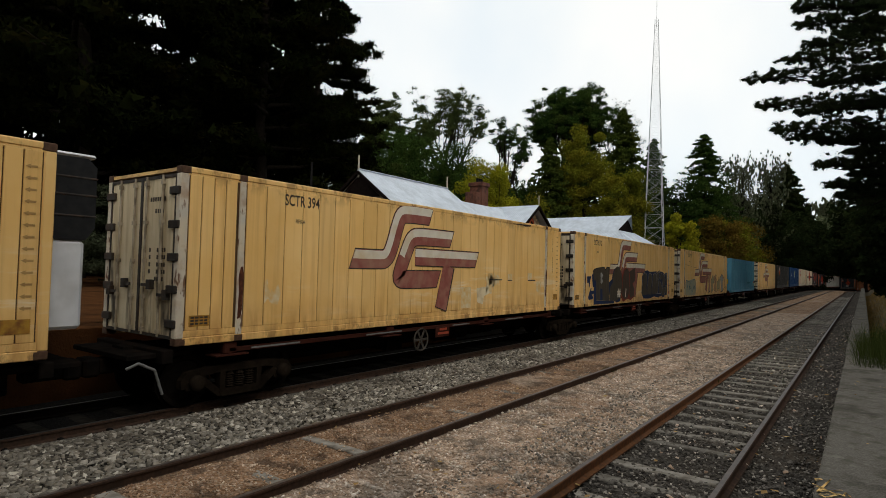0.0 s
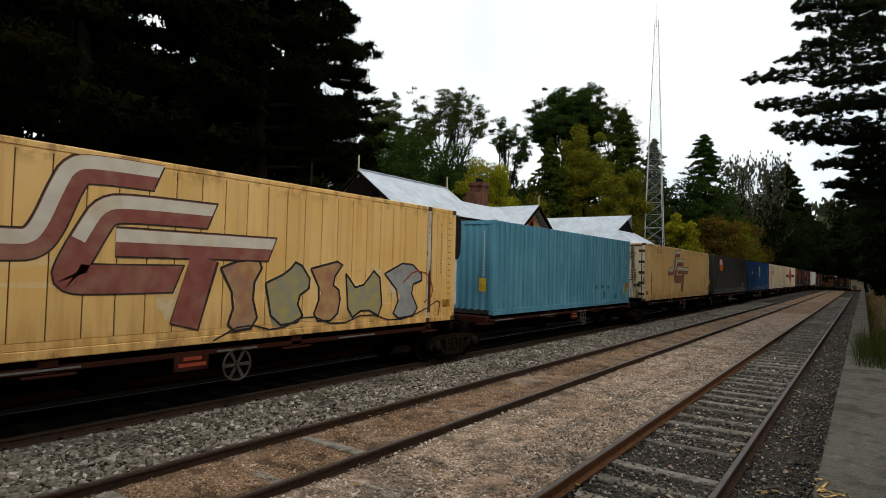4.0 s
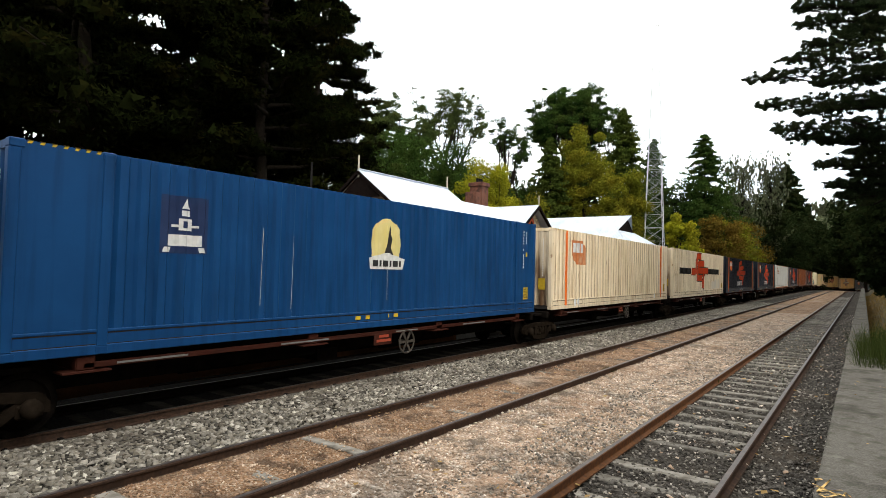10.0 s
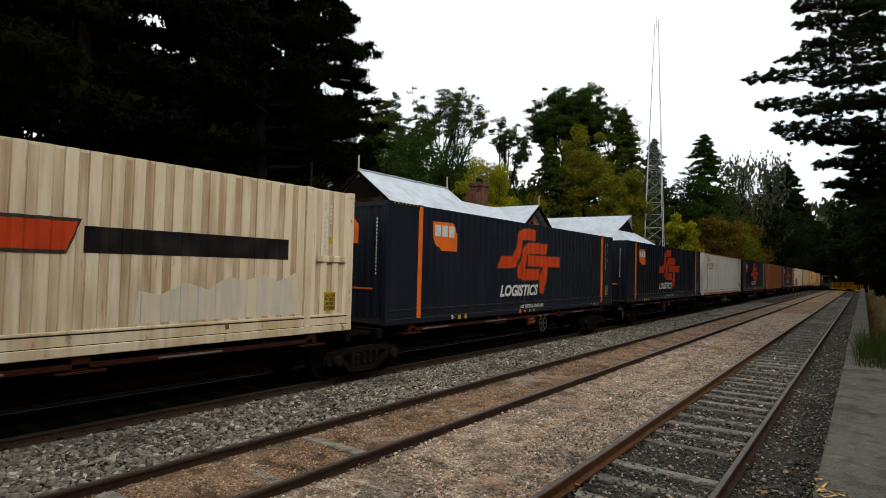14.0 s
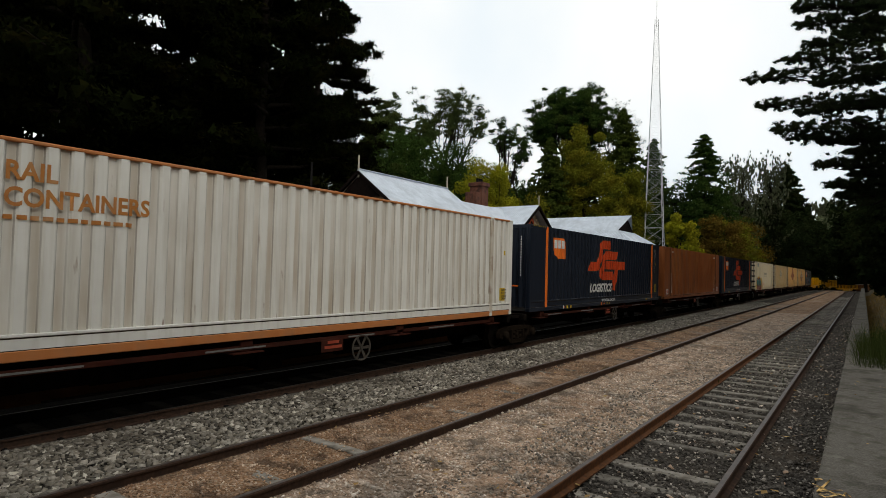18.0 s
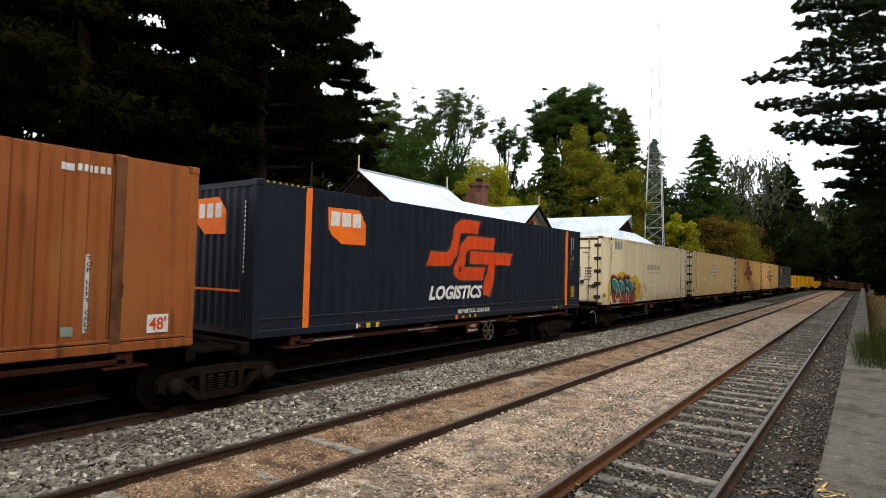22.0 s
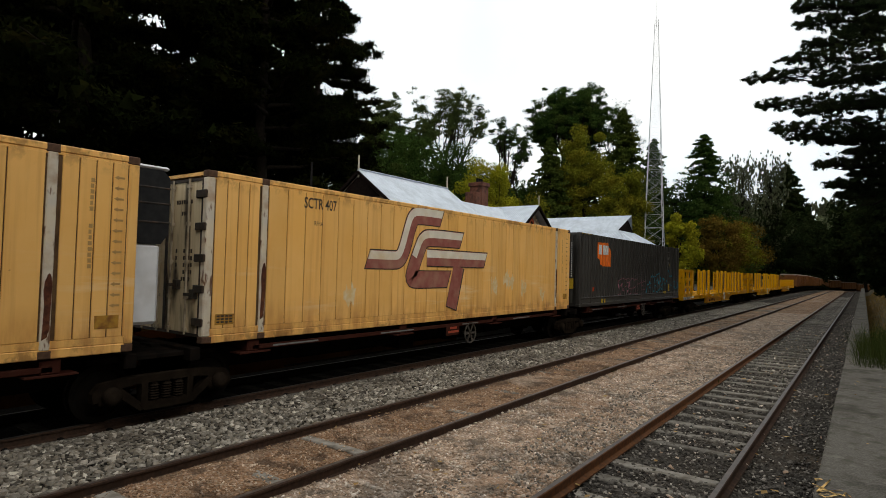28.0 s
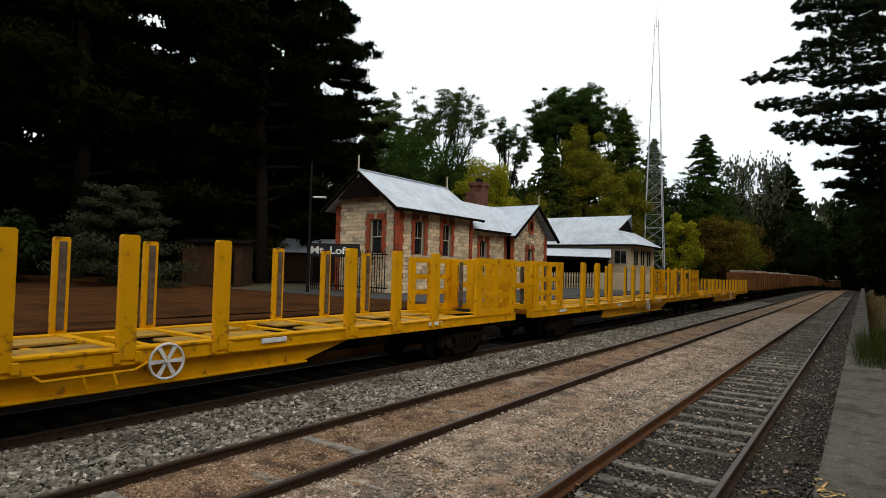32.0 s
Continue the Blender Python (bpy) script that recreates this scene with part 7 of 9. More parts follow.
# ---- wagons ----
def bogie_meshes():
    fr = Shape()
    # cast side frame seen from the side: top chord, slanting struts, bottom chord, axle boxes
    for z, pts in ((0, [(-1.12, .5), (-1.02, .62), (-.55, .68), (.55, .68), (1.02, .62), (1.12, .5), (1.12, .36), (.98, .36), (.9, .5), (.5, .56), (-.5, .56), (-.9, .5), (-.98, .36), (-1.12, .36)],),
                   (1, [(-.36, .14), (.36, .14), (.44, .25), (.36, .27), (-.36, .27), (-.44, .25)])):
        fr.prism(pts, 'x', -.07, .07)
    for sd in (1, -1):
        fr.prism([(sd * .9, .52), (sd * .74, .56), (sd * .33, .2), (sd * .42, .14)], 'x', -.06, .06)
        fr.prism([(sd * .32, .26), (sd * .42, .26), (sd * .42, .57), (sd * .32, .57)], 'x', -.08, .08)
        fr.box(-.09, .09, sd * .875 - .16, sd * .875 + .16, .3, .5, bev=.03)
    cap = Shape()
    cap.lathe([(.0, .0), (.12, .0), (.14, .05), (.13, .13), (.08, .15), (.0, .15)], (0, 0, 0), 'x', 10)
    spr = Shape()
    spr.lathe([(.06, .275)] + [(.062 + .026 * (j % 2), .28 + j * .02) for j in range(13)] + [(.06, .545)], (0, 0, 0), 'z', 7)
    bol = Shape(); bol.box(-.95, .95, -.2, .2, .42, .6, bev=.03)
    wh = Shape()
    R = .44
    for sd in (1, -1):
        x = sd * .7175
        wh.lathe([(.1, -.07 * sd), (.1, .05 * sd), (.33, .02 * sd), (.36, .065 * sd), (R, .065 * sd), (R, -.045 * sd), (R + .028, -.05 * sd), (R + .028, -.075 * sd), (.36, -.075 * sd), (.33, -.02 * sd)], (x, 0, 0), 'x', 20)
    wh.tube((-1.05, 0, 0), (1.05, 0, 0), .075, n=12)
    for a in range(3):    # bolts on the end of the axle show it turning
        q = a * 2.094
        for sd in (1, -1): wh.tube((sd * 1.05, .045 * math.cos(q), .045 * math.sin(q)), (sd * 1.11, .045 * math.cos(q), .045 * math.sin(q)), .014, n=6)
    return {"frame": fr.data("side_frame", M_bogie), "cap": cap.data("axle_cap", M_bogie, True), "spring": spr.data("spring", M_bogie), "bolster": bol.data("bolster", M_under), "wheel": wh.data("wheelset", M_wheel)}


BOGIE = bogie_meshes()


def bogie(wagon, y, s_wagon, z=MAIN_Z):
    b = new("bogie")
    b.parent = wagon
    b.matrix_basis = pose(0, y, z - DECK)
    for sd in (1, -1):
        put("side_frame", BOGIE["frame"], b, pose(sd * 1.02, 0, 0))
        for dy in (-.2, 0, .2): put("spring", BOGIE["spring"], b, pose(sd * 1.03, dy, 0))
        for dy in (-.875, .875): put("axle_cap", BOGIE["cap"], b, pose(sd * 1.08, dy, .44, 0, 0, 0 if sd > 0 else 180))
    put("bolster", BOGIE["bolster"], b)
    for dy in (-.875, .875):
        w = put("wheelset", BOGIE["wheel"], b, pose(0, dy, .44))
        WHEELS.append((w, dy, s_wagon + y + dy))
    return b


def handwheel(mat):
    def make():
        s = Shape()
        R, n = .27, 24
        for k in range(n):
            a, b = 2 * math.pi * k / n, 2 * math.pi * (k + 1) / n
            s.tube((0, R * math.cos(a), R * math.sin(a)), (0, R * math.cos(b), R * math.sin(b)), .02, n=6, caps=False)
        for k in range(6):
            a = 2 * math.pi * k / 6
            s.prism([(.05 * math.cos(a + .5), .05 * math.sin(a + .5)), (R * math.cos(a + .13), R * math.sin(a + .13)), (R * math.cos(a - .13), R * math.sin(a - .13)), (.05 * math.cos(a - .5), .05 * math.sin(a - .5))], 'x', -.012, .0)
        s.tube((-.25, 0, 0), (.03, 0, 0), .035, n=8)
        return s.data("handwheel", mat)
    return shared(("handwheel", mat.name), make)


def platform_wagon(s_left, first, last, s_next=None, plate=""):
    """One platform of an articulated container wagon, with the bogie under its leading end."""
    L, s_mid = 14.63, s_left + 7.315
    w = thing("container_wagon", "skeletal container wagon with grimy, shade-darkened frame and rusty red sills", "wagon", "wagons of the train")
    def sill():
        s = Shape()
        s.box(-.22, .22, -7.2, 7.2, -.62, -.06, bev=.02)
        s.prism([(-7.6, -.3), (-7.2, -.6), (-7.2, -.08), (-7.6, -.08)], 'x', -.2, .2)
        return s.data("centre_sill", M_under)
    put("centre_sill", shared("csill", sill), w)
    def side(sx):
        s = Shape(); s.box(sx * 1.12, sx * 1.2, -6.3, 6.3, -.19, -.11, bev=.008)
        return s.data("side_bar", M_redbar)
    for sx in (1, -1): put("side_bar", shared(("sbar", sx), lambda: side(sx)), w, label="thin rusty red side bar")
    def dash(l):
        s = Shape(); s.box(1.1, 1.204, -l / 2, l / 2, -.165, -.135)
        return s.data("reflective_strip", M_hose)
    for y, l in ((-5.3, 1.1), (-2.3, 1.2), (.8, .8), (3.75, 1.1)): put("reflective_strip", shared(("dash", l), lambda: dash(l)), w, pose(0, y, 0))
    for y in (-6.27, -2.1, 2.1, 6.27):
        def arm():
            s = Shape(); s.box(-1.2, 1.2, -.13, .13, -.22, -.01, bev=.02); s.box(.95, 1.27, -.32, .32, -.24, -.215)
            return s.data("cross_arm", M_redbar)
        put("cross_arm", shared("arm", arm), w, pose(0, y, 0))
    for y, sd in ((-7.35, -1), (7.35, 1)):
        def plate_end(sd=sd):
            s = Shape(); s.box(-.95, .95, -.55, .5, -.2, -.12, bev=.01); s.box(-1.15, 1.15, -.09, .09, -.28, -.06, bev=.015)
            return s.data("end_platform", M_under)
        put("end_platform", shared("eplat", plate_end), w, pose(0, y, 0), "end platform, near black with undercarriage shade in its colour")
    def pipe():
        s = Shape()
        pts = [(1.05, -.65, -.3), (1.12, -.5, -.22), (1.13, -.25, -.35), (1.1, -.1, -.75)]
        for a, b in zip(pts, pts[1:]): s.tube(a, b, .022, n=8)
        return s.data("air_hose", M_hose)
    if first: put("air_hose", shared("hose", pipe), w, pose(0, -7.3, 0), "pale curved air hose")
    put("handwheel", handwheel(M_handwheel), w, pose(1.2, -.95 if first else .8, -.42), "spoked brake handwheel")
    def pl():
        s = Shape(); s.box(1.14, 1.17, -.3, .3, -.42, -.16, bev=.01)
        return s.data("number_plate", M_redbar)
    put("name_plate", shared("plate", pl), w, pose(0.04, -.05, 0), "orange-red wagon plate")
    if plate:
        for k, t in enumerate(plate.split("|")):
            lettering("plate_lettering", t, M_mark, w, .11, Matrix.Translation((1.216, -.28 + (.1 if k == 0 else 0), -.265 - k * .11)) @ SIDE, width=.3 if k == 0 else .46)
    else:
        s = Shape()
        for z, y0, y1 in ((-.25, -.2, .12), (-.35, -.28, .2)): s.poly([(1.215, y0, z), (1.215, y1, z), (1.215, y1, z + .06), (1.215, y0, z + .06)])
        part("plate_print", s, M_fadedred, w)
    def tank():
        s = Shape(); s.lathe([(.0, -.8), (.2, -.8), (.24, -.72), (.24, .72), (.2, .8), (.0, .8)], (0, 0, 0), 'x', 14)
        return s.data("air_tank", M_under)
    put("air_tank", shared("tank", tank), w, pose(0, 1.9, -.5, 0, 0, 90))
    def rods():
        s = Shape(); s.tube((.5, -5, -.72), (.5, 5, -.72), .02, n=6); s.tube((-.4, -4, -.75), (-.4, 5, -.75), .02, n=6); s.box(-.3, .3, -1.2, -.6, -.75, -.5)
        return s.data("brake_gear", M_under)
    put("brake_gear", shared("rods", rods), w)
    bogie(w, -7.315 + (1.35 if first else -.45), s_mid)
    if last: bogie(w, 7.315 - 1.75, s_mid)
    def coup():
        s = Shape(); s.box(-.12, .12, -.5, .5, -.5, -.25, bev=.03); s.box(-.2, .2, .3, .55, -.52, -.22, bev=.04)
        return s.data("coupler", M_under)
    if first: put("coupler", shared("coup", coup), w, pose(0, -7.9, 0, 0, 0, 180))
    if last: put("coupler", shared("coup", coup), w, pose(0, 7.9, 0))
    MOVERS.append((w, s_mid, DECK))
    return w


# the paints
REEFER_PAINT = {"buff": ((.83, .50, .165), (.88, .57, .225), (.52, .26, .075), (.88, .74, .5)),
                "deep": ((.80, .43, .115), (.85, .485, .155), (.48, .21, .055), (.85, .62, .34)),
                "cream": ((.85, .70, .45), (.89, .76, .53), (.56, .41, .22), (.88, .82, .68)),
                "pale": ((.75, .5, .21), (.81, .565, .275), (.52, .32, .12), (.82, .7, .48))}


def reefer_paint(kind, seed):
    c1, c2, streak, scuff = REEFER_PAINT[kind]
    return weathered(kind + "_refrigerated_paint", c1, c2, streak, scuff, seed)


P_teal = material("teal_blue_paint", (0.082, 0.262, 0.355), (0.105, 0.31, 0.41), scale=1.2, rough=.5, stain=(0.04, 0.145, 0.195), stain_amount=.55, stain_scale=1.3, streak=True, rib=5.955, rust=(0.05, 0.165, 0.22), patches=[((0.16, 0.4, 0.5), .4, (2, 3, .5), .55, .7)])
P_teal_flat = material("teal_blue_plain_paint", (0.082, 0.262, 0.355), (0.105, 0.31, 0.41), scale=1.2, rough=.5, stain=(0.04, 0.145, 0.195), stain_amount=.6, stain_scale=1.3, streak=True)
P_grey = material("dark_grey_paint", (0.0302, 0.0278, 0.0242), (0.0384, 0.0358, 0.031), scale=1.2, rough=.4, stain=(0.0581, 0.053, 0.0455), stain_amount=.5, stain_scale=1.2, streak=True, spec=.4)
P_blue = material("bright_blue_paint", (0.0035, 0.044, 0.138), (0.0048, 0.054, 0.165), scale=1.2, rough=.45, stain=(0.0025, 0.025, 0.075), stain_amount=.6, stain_scale=1.2, streak=True, spec=.15)
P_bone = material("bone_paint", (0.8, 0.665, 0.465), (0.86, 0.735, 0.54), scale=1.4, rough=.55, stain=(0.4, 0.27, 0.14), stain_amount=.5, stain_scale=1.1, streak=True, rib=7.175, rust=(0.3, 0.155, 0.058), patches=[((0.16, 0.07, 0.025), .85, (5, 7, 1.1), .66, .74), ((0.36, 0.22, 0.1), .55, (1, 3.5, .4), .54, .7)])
P_bone_flat = material("bone_plain_paint", (0.74, 0.61, 0.42), (0.82, 0.7, 0.51), scale=1.4, rough=.55, stain=(0.4, 0.27, 0.14), stain_amount=.5, stain_scale=1.1, streak=True, patches=[((0.2, 0.095, 0.036), .7, (6, 7, 4), .64, .72), ((0.5, 0.31, 0.14), .5, (1, 2.5, .6), .52, .7)])
P_navy = material("charcoal_blue_paint", (0.0084, 0.0122, 0.0208), (0.011, 0.0154, 0.0255), scale=1.2, rough=.42, stain=(0.018, 0.0225, 0.032), stain_amount=.5, stain_scale=1.3, streak=True, spec=.17)
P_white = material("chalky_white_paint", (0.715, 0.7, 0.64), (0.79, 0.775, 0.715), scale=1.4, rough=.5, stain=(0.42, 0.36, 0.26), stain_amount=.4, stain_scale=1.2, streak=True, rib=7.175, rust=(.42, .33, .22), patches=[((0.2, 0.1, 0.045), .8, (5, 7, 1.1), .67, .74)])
P_white_flat = material("chalky_white_plain_paint", (0.698, 0.686, 0.63), (0.776, 0.765, 0.709), scale=1.4, rough=.55, stain=(0.45, 0.405, 0.315), stain_amount=.35, stain_scale=1.2, streak=True)
P_tan = material("orange_brown_paint", (0.265, 0.076, 0.021), (0.31, 0.095, 0.027), scale=1.2, rough=.5, stain=(0.14, 0.046, 0.016), stain_amount=.7, stain_scale=1.1, streak=True, patches=[((0.32, 0.13, 0.04), .5, (1, .9, .5), .5, .68), ((0.09, 0.032, 0.014), .7, (3, 5, .7), .62, .74)])
P_tan_flat = material("orange_brown_plain_paint", (0.265, 0.076, 0.021), (0.31, 0.095, 0.027), scale=1.2, rough=.5, stain=(0.12, 0.04, 0.014), stain_amount=.8, stain_scale=1.1, streak=True, patches=[((0.07, 0.026, 0.012), .8, (4, 4, 1.2), .58, .7)])
P_tan_post = material("rusty_brown_post", (.11, .042, .018), (.16, .062, .026), scale=3, rough=.7, stain=(.045, .02, .012), stain_amount=.9, stain_scale=2.5)
P_cream_post = material("cream_post_paint", (.75, .62, .4), (.8, .68, .46), scale=1.3, rough=.5, stain=(.3, .17, .07), stain_amount=.7, stain_scale=2.5)
P_door = material("dirty_cream_door", (.68, .57, .38), (.6, .48, .3), scale=1.6, rough=.55, stain=(.3, .2, .1), stain_amount=.7, stain_scale=1.1, streak=True, patches=[((.03, .022, .016), .9, (3.5, 3, .6), .53, .64)])
M_rod = material("pale_lock_rod", (.4, .34, .25), (.3, .24, .16), scale=5, rough=.5, stain=(.06, .04, .025), stain_amount=.9, stain_scale=2.5)
P_rusted = material("rust_streaked_white", (.6, .56, .48), (.52, .46, .36), scale=3, rough=.6, stain=(.2, .08, .03), stain_amount=.9, stain_scale=2.4)
P_bone_end = material("rusty_bone_end", (.6, .5, .36), (.5, .4, .27), scale=1.6, rough=.7, stain=(.16, .075, .03), stain_amount=.95, stain_scale=.9, streak=True, patches=[((.1, .045, .02), .9, (2.2, 2, .5), .44, .6)])
P_rail_orange = material("worn_orange_rail", (.45, .16, .05), (.52, .2, .07), scale=3, rough=.6, stain=(.25, .12, .06), stain_scale=3)
PLAIN = {P_bone.name: P_bone_flat, P_white.name: P_white_flat, P_tan.name: P_tan_flat, P_teal.name: P_teal_flat}   # for the parts without folds

LEFTS = [-11.48, 4.9, 20.33, 35.83, 51.2, 66.93, 83.4, 99.0, 114.9, 130.75, 146.45, 163.06, 178.75, 194.57, 210.32, 226.06, 242.9, 258.6, 274.16, 289.9, 305.5]
YELLOW = "buff-yellow refrigerated container with faded maroon mark"


def red_yellow(k, number, unit, extra="", paint="buff", two=True):
    b = reefer(YELLOW + extra, LEFTS[k], reefer_paint(paint, k), number, unit, L=14.28 if k in (1, 2) else 14.63)
    wide, high, u = (1.064, 1.147, -.71) if k == 5 else (1.147, 1.2, -.97)
    mark(b, M_mauve, M_mark_dark, M_offwhite if two else None, k=wide, kz=high, u=u, w=-.08, width=.34)
    rnd = random.Random(k + 60)
    for j in range(6):          # worn places low on the side, in runs of upright strips
        u0, w0 = rnd.uniform(8.9, 12.6) if j % 2 else rnd.uniform(1.5, 13), rnd.uniform(.55, 1.15)
        top = []
        for q in range(5): top += [(u0 + .075 * q, w0 + rnd.uniform(.02, .3)), (u0 + .075 * q + .06, w0 + rnd.uniform(.02, .3))]
        foot = [(u0 + .075 * q, w0 - rnd.uniform(.02, .35)) for q in (4, 3, 2, 1, 0)]
        decal("scuff", [top + foot], M_patch, b, "pale scuff", lift=.003)
    return b


def load_train():
    red_yellow(0, "", "black")
    b = red_yellow(1, "SCTR 394", "black")
    decal("pale_patch", [rect(8, 8.49, 0.29, 0.86)], M_patch, b, "pale repair patch", lift=.003)
    decal("pale_patch", [[(8.8, 0.43), (8.77, 0.82), (9.33, 0.87), (9.52, 0.68), (9.17, 0.59), (9.12, 0.36)]], P_cream_post, b, "pale repair patch", lift=.003)
    decal("scuff", [rect(10.52, 10.79, 1.04, 1.24)], M_patch, b, "pale scuff", lift=.003)
    decal("scuff", [rect(11.81, 12.09, 1.04, 1.28)], M_patch, b, "pale scuff", lift=.003)
    decal("scuff", [rect(9.38, 9.6, 1.04, 1.25)], M_patch, b, "pale scuff", lift=.003)
    # flat dark lines put each dent's shade into the paint
    decal("dent", ribbon([(9.48, 1.06), (10.16, 1.06)], .03) + ribbon([(10.52, 1.04), (10.79, 1.04)], .03) + ribbon([(11.83, 1.04), (12.34, 1.04)], .035), M_mark_dark, b, "dark lines painted on for the shade in dents", lift=.006)
    decal("torn_edge", [[(10.79, 2.81), (11.31, 2.83), (11.98, 2.85), (11.95, 2.8), (11.58, 2.77), (11.4, 2.8), (10.83, 2.79)]], M_mark_dark, b, "torn strip under the top rail", lift=.005)
    b = red_yellow(2, "SCTR 372", "white", ", blue-grey graffiti")
    decal("spray_ground", [[(1.83, 1.24), (2.00, 1.36), (2.27, 1.03), (2.32, 0.22), (3.30, 0.17), (4.43, 0.14), (4.43, 0.03), (2.87, 0.06), (2.07, 0.06), (2.06, 0.75), (1.94, 0.79)]], M_gblue, b, "navy sprayed ground", lift=.012)
    decal("spray_ground", [[(3.76, 0.95), (4.10, 1.07), (4.19, 1.31), (4.40, 1.55), (4.51, 1.51), (4.31, 1.02), (4.12, 0.43), (3.79, 0.41)]], M_gblue, b, "navy sprayed ground", lift=.012)
    decal("spray_ground", [[(4.43, 0.14), (4.57, 0.28), (5.10, 0.27), (5.29, 0.44), (5.20, 0.10), (4.75, 0.06)]], M_gblue, b, "navy sprayed ground", lift=.012)
    decal("spray_fill", [[(1.92, 1.40), (2.03, 1.48), (2.40, 1.54), (3.15, 1.59), (3.32, 1.47), (3.41, 1.59), (3.80, 1.58), (3.76, 1.02), (3.78, 0.15), (2.30, 0.24), (2.25, 1.03), (2.08, 1.04)]], M_ggrey, b, "dull grey sprayed letter block", lift=.019)
    decal("spray_fill", [[(4.74, 1.65), (5.04, 1.62), (5.30, 1.35), (5.41, 0.91), (5.34, 0.49), (5.10, 0.23), (4.63, 0.14), (3.80, 0.15), (3.81, 0.51), (3.93, 0.77), (4.18, 0.94), (4.27, 1.33), (4.46, 1.56)]], M_ggrey, b, "dull grey sprayed round letter", lift=.021)
    decal("spray_ground", [[(5.36, 1.20), (5.63, 1.55), (6.07, 1.65), (6.43, 1.52), (7.28, 1.71), (7.28, 0.96), (6.96, 0.87), (7.21, 0.65), (7.13, 0.27), (6.64, 0.11), (6.14, 0.17), (5.55, 0.06), (5.32, 0.26)]], M_gred, b, "dark red sprayed ground", lift=.012)
    brown = material("brown_spray", (.055, .038, .026), (.075, .05, .034), scale=5, rough=.55, stain=(.11, .09, .065), stain_amount=.5, stain_scale=3, streak=True)
    decal("spray_fill", [[(5.48, 1.17), (5.69, 1.48), (6.06, 1.58), (6.33, 1.44), (6.40, 0.50), (6.16, 0.23), (5.72, 0.17), (5.42, 0.34)]], brown, b, "brown sprayed letter", lift=.019)
    decal("spray_fill", [[(6.42, 1.44), (7.22, 1.65), (7.21, 1.01), (6.83, 0.87), (7.11, 0.65), (7.03, 0.32), (6.62, 0.20), (6.41, 0.35)]], brown, b, "brown sprayed letter", lift=.021)
    decal("spray_slot", [[(2.74, 0.69), (2.97, 0.68), (2.99, 0.20), (2.76, 0.21)]], M_gblue, b, "navy slot in the letter", lift=.024)
    decal("spray_arrow", [[(1.33, 1.19), (1.74, 1.20), (1.66, 1.03), (1.61, 0.76), (1.52, 0.77), (1.54, 0.92), (1.34, 0.94)]], M_gblue, b, "navy arrow", lift=.016)
    decal("spray_arrow", [[(1.45, 0.36), (1.71, 0.72), (1.81, 0.72), (1.78, 0.61), (2.06, 0.63), (2.05, 0.51), (1.83, 0.45), (1.97, 0.39), (1.95, 0.29), (1.57, 0.26)]], M_gblue, b, "navy arrow", lift=.016)
    decal("spray_tag", [[(2.73, 1.34), (2.86, 1.36), (3.01, 1.24), (2.91, 1.12), (3.00, 0.99), (2.88, 0.88), (2.75, 0.94)]], M_gsilver, b, "pale tag", lift=.026)
    decal("spray_outline", ribbon([(1.92, 1.40), (2.03, 1.48), (2.40, 1.54), (3.15, 1.59), (3.32, 1.47), (3.41, 1.59), (3.80, 1.58)], .03), M_gdark, b, "dark outline", lift=.023)
    lettering("sprayed_sign", "#", M_offwhite, b["ob"], .5, Matrix.Translation((1.276, -b["length"] / 2 + 4.76, 0.34)) @ SIDE, width=0.43, bold=.02)
    lettering("sprayed_figure", "1", M_offwhite, b["ob"], .5, Matrix.Translation((1.276, -b["length"] / 2 + 5.79, 0.30)) @ SIDE, shear=.2, bold=.02)
    decal("spray_ground", [[(8.27, 0.39), (8.32, 1.22), (8.67, 1.47), (9.17, 1.54), (9.57, 1.46), (10.77, 1.50), (10.87, 0.24), (9.47, 0.09), (8.57, 0.14)]], M_gblue, b, "navy sprayed ground", lift=.004)
    shape = [(8.35, 0.32), (8.37, 0.74), (8.45, 1.30), (8.73, 1.42), (9.06, 1.32), (9.12, 0.89), (9.00, 0.74), (9.12, 0.54), (9.07, 0.30)]
    decal("spray_fill", [shape], M_ggrey, b, "dull grey sprayed shape", lift=.011)
    decal("spray_shine", ribbon(shape[1:6], .03), M_gsilver, b, "silver outline", lift=.014)
    shape = [(9.18, 0.32), (9.20, 0.74), (9.38, 1.30), (9.57, 1.42), (9.89, 1.32), (9.95, 0.89), (9.83, 0.74), (9.95, 0.54), (9.90, 0.30)]
    decal("spray_fill", [shape], M_ggrey, b, "dull grey sprayed shape", lift=.011)
    decal("spray_shine", ribbon(shape[1:6], .03), M_gsilver, b, "silver outline", lift=.014)
    shape = [(10.02, 0.32), (10.04, 0.74), (10.12, 1.30), (10.40, 1.42), (10.72, 1.32), (10.78, 0.89), (10.66, 0.74), (10.78, 0.54), (10.73, 0.30)]
    decal("spray_fill", [shape], M_ggrey, b, "dull grey sprayed shape", lift=.011)
    decal("spray_shine", ribbon(shape[1:6], .03), M_gsilver, b, "silver outline", lift=.014)
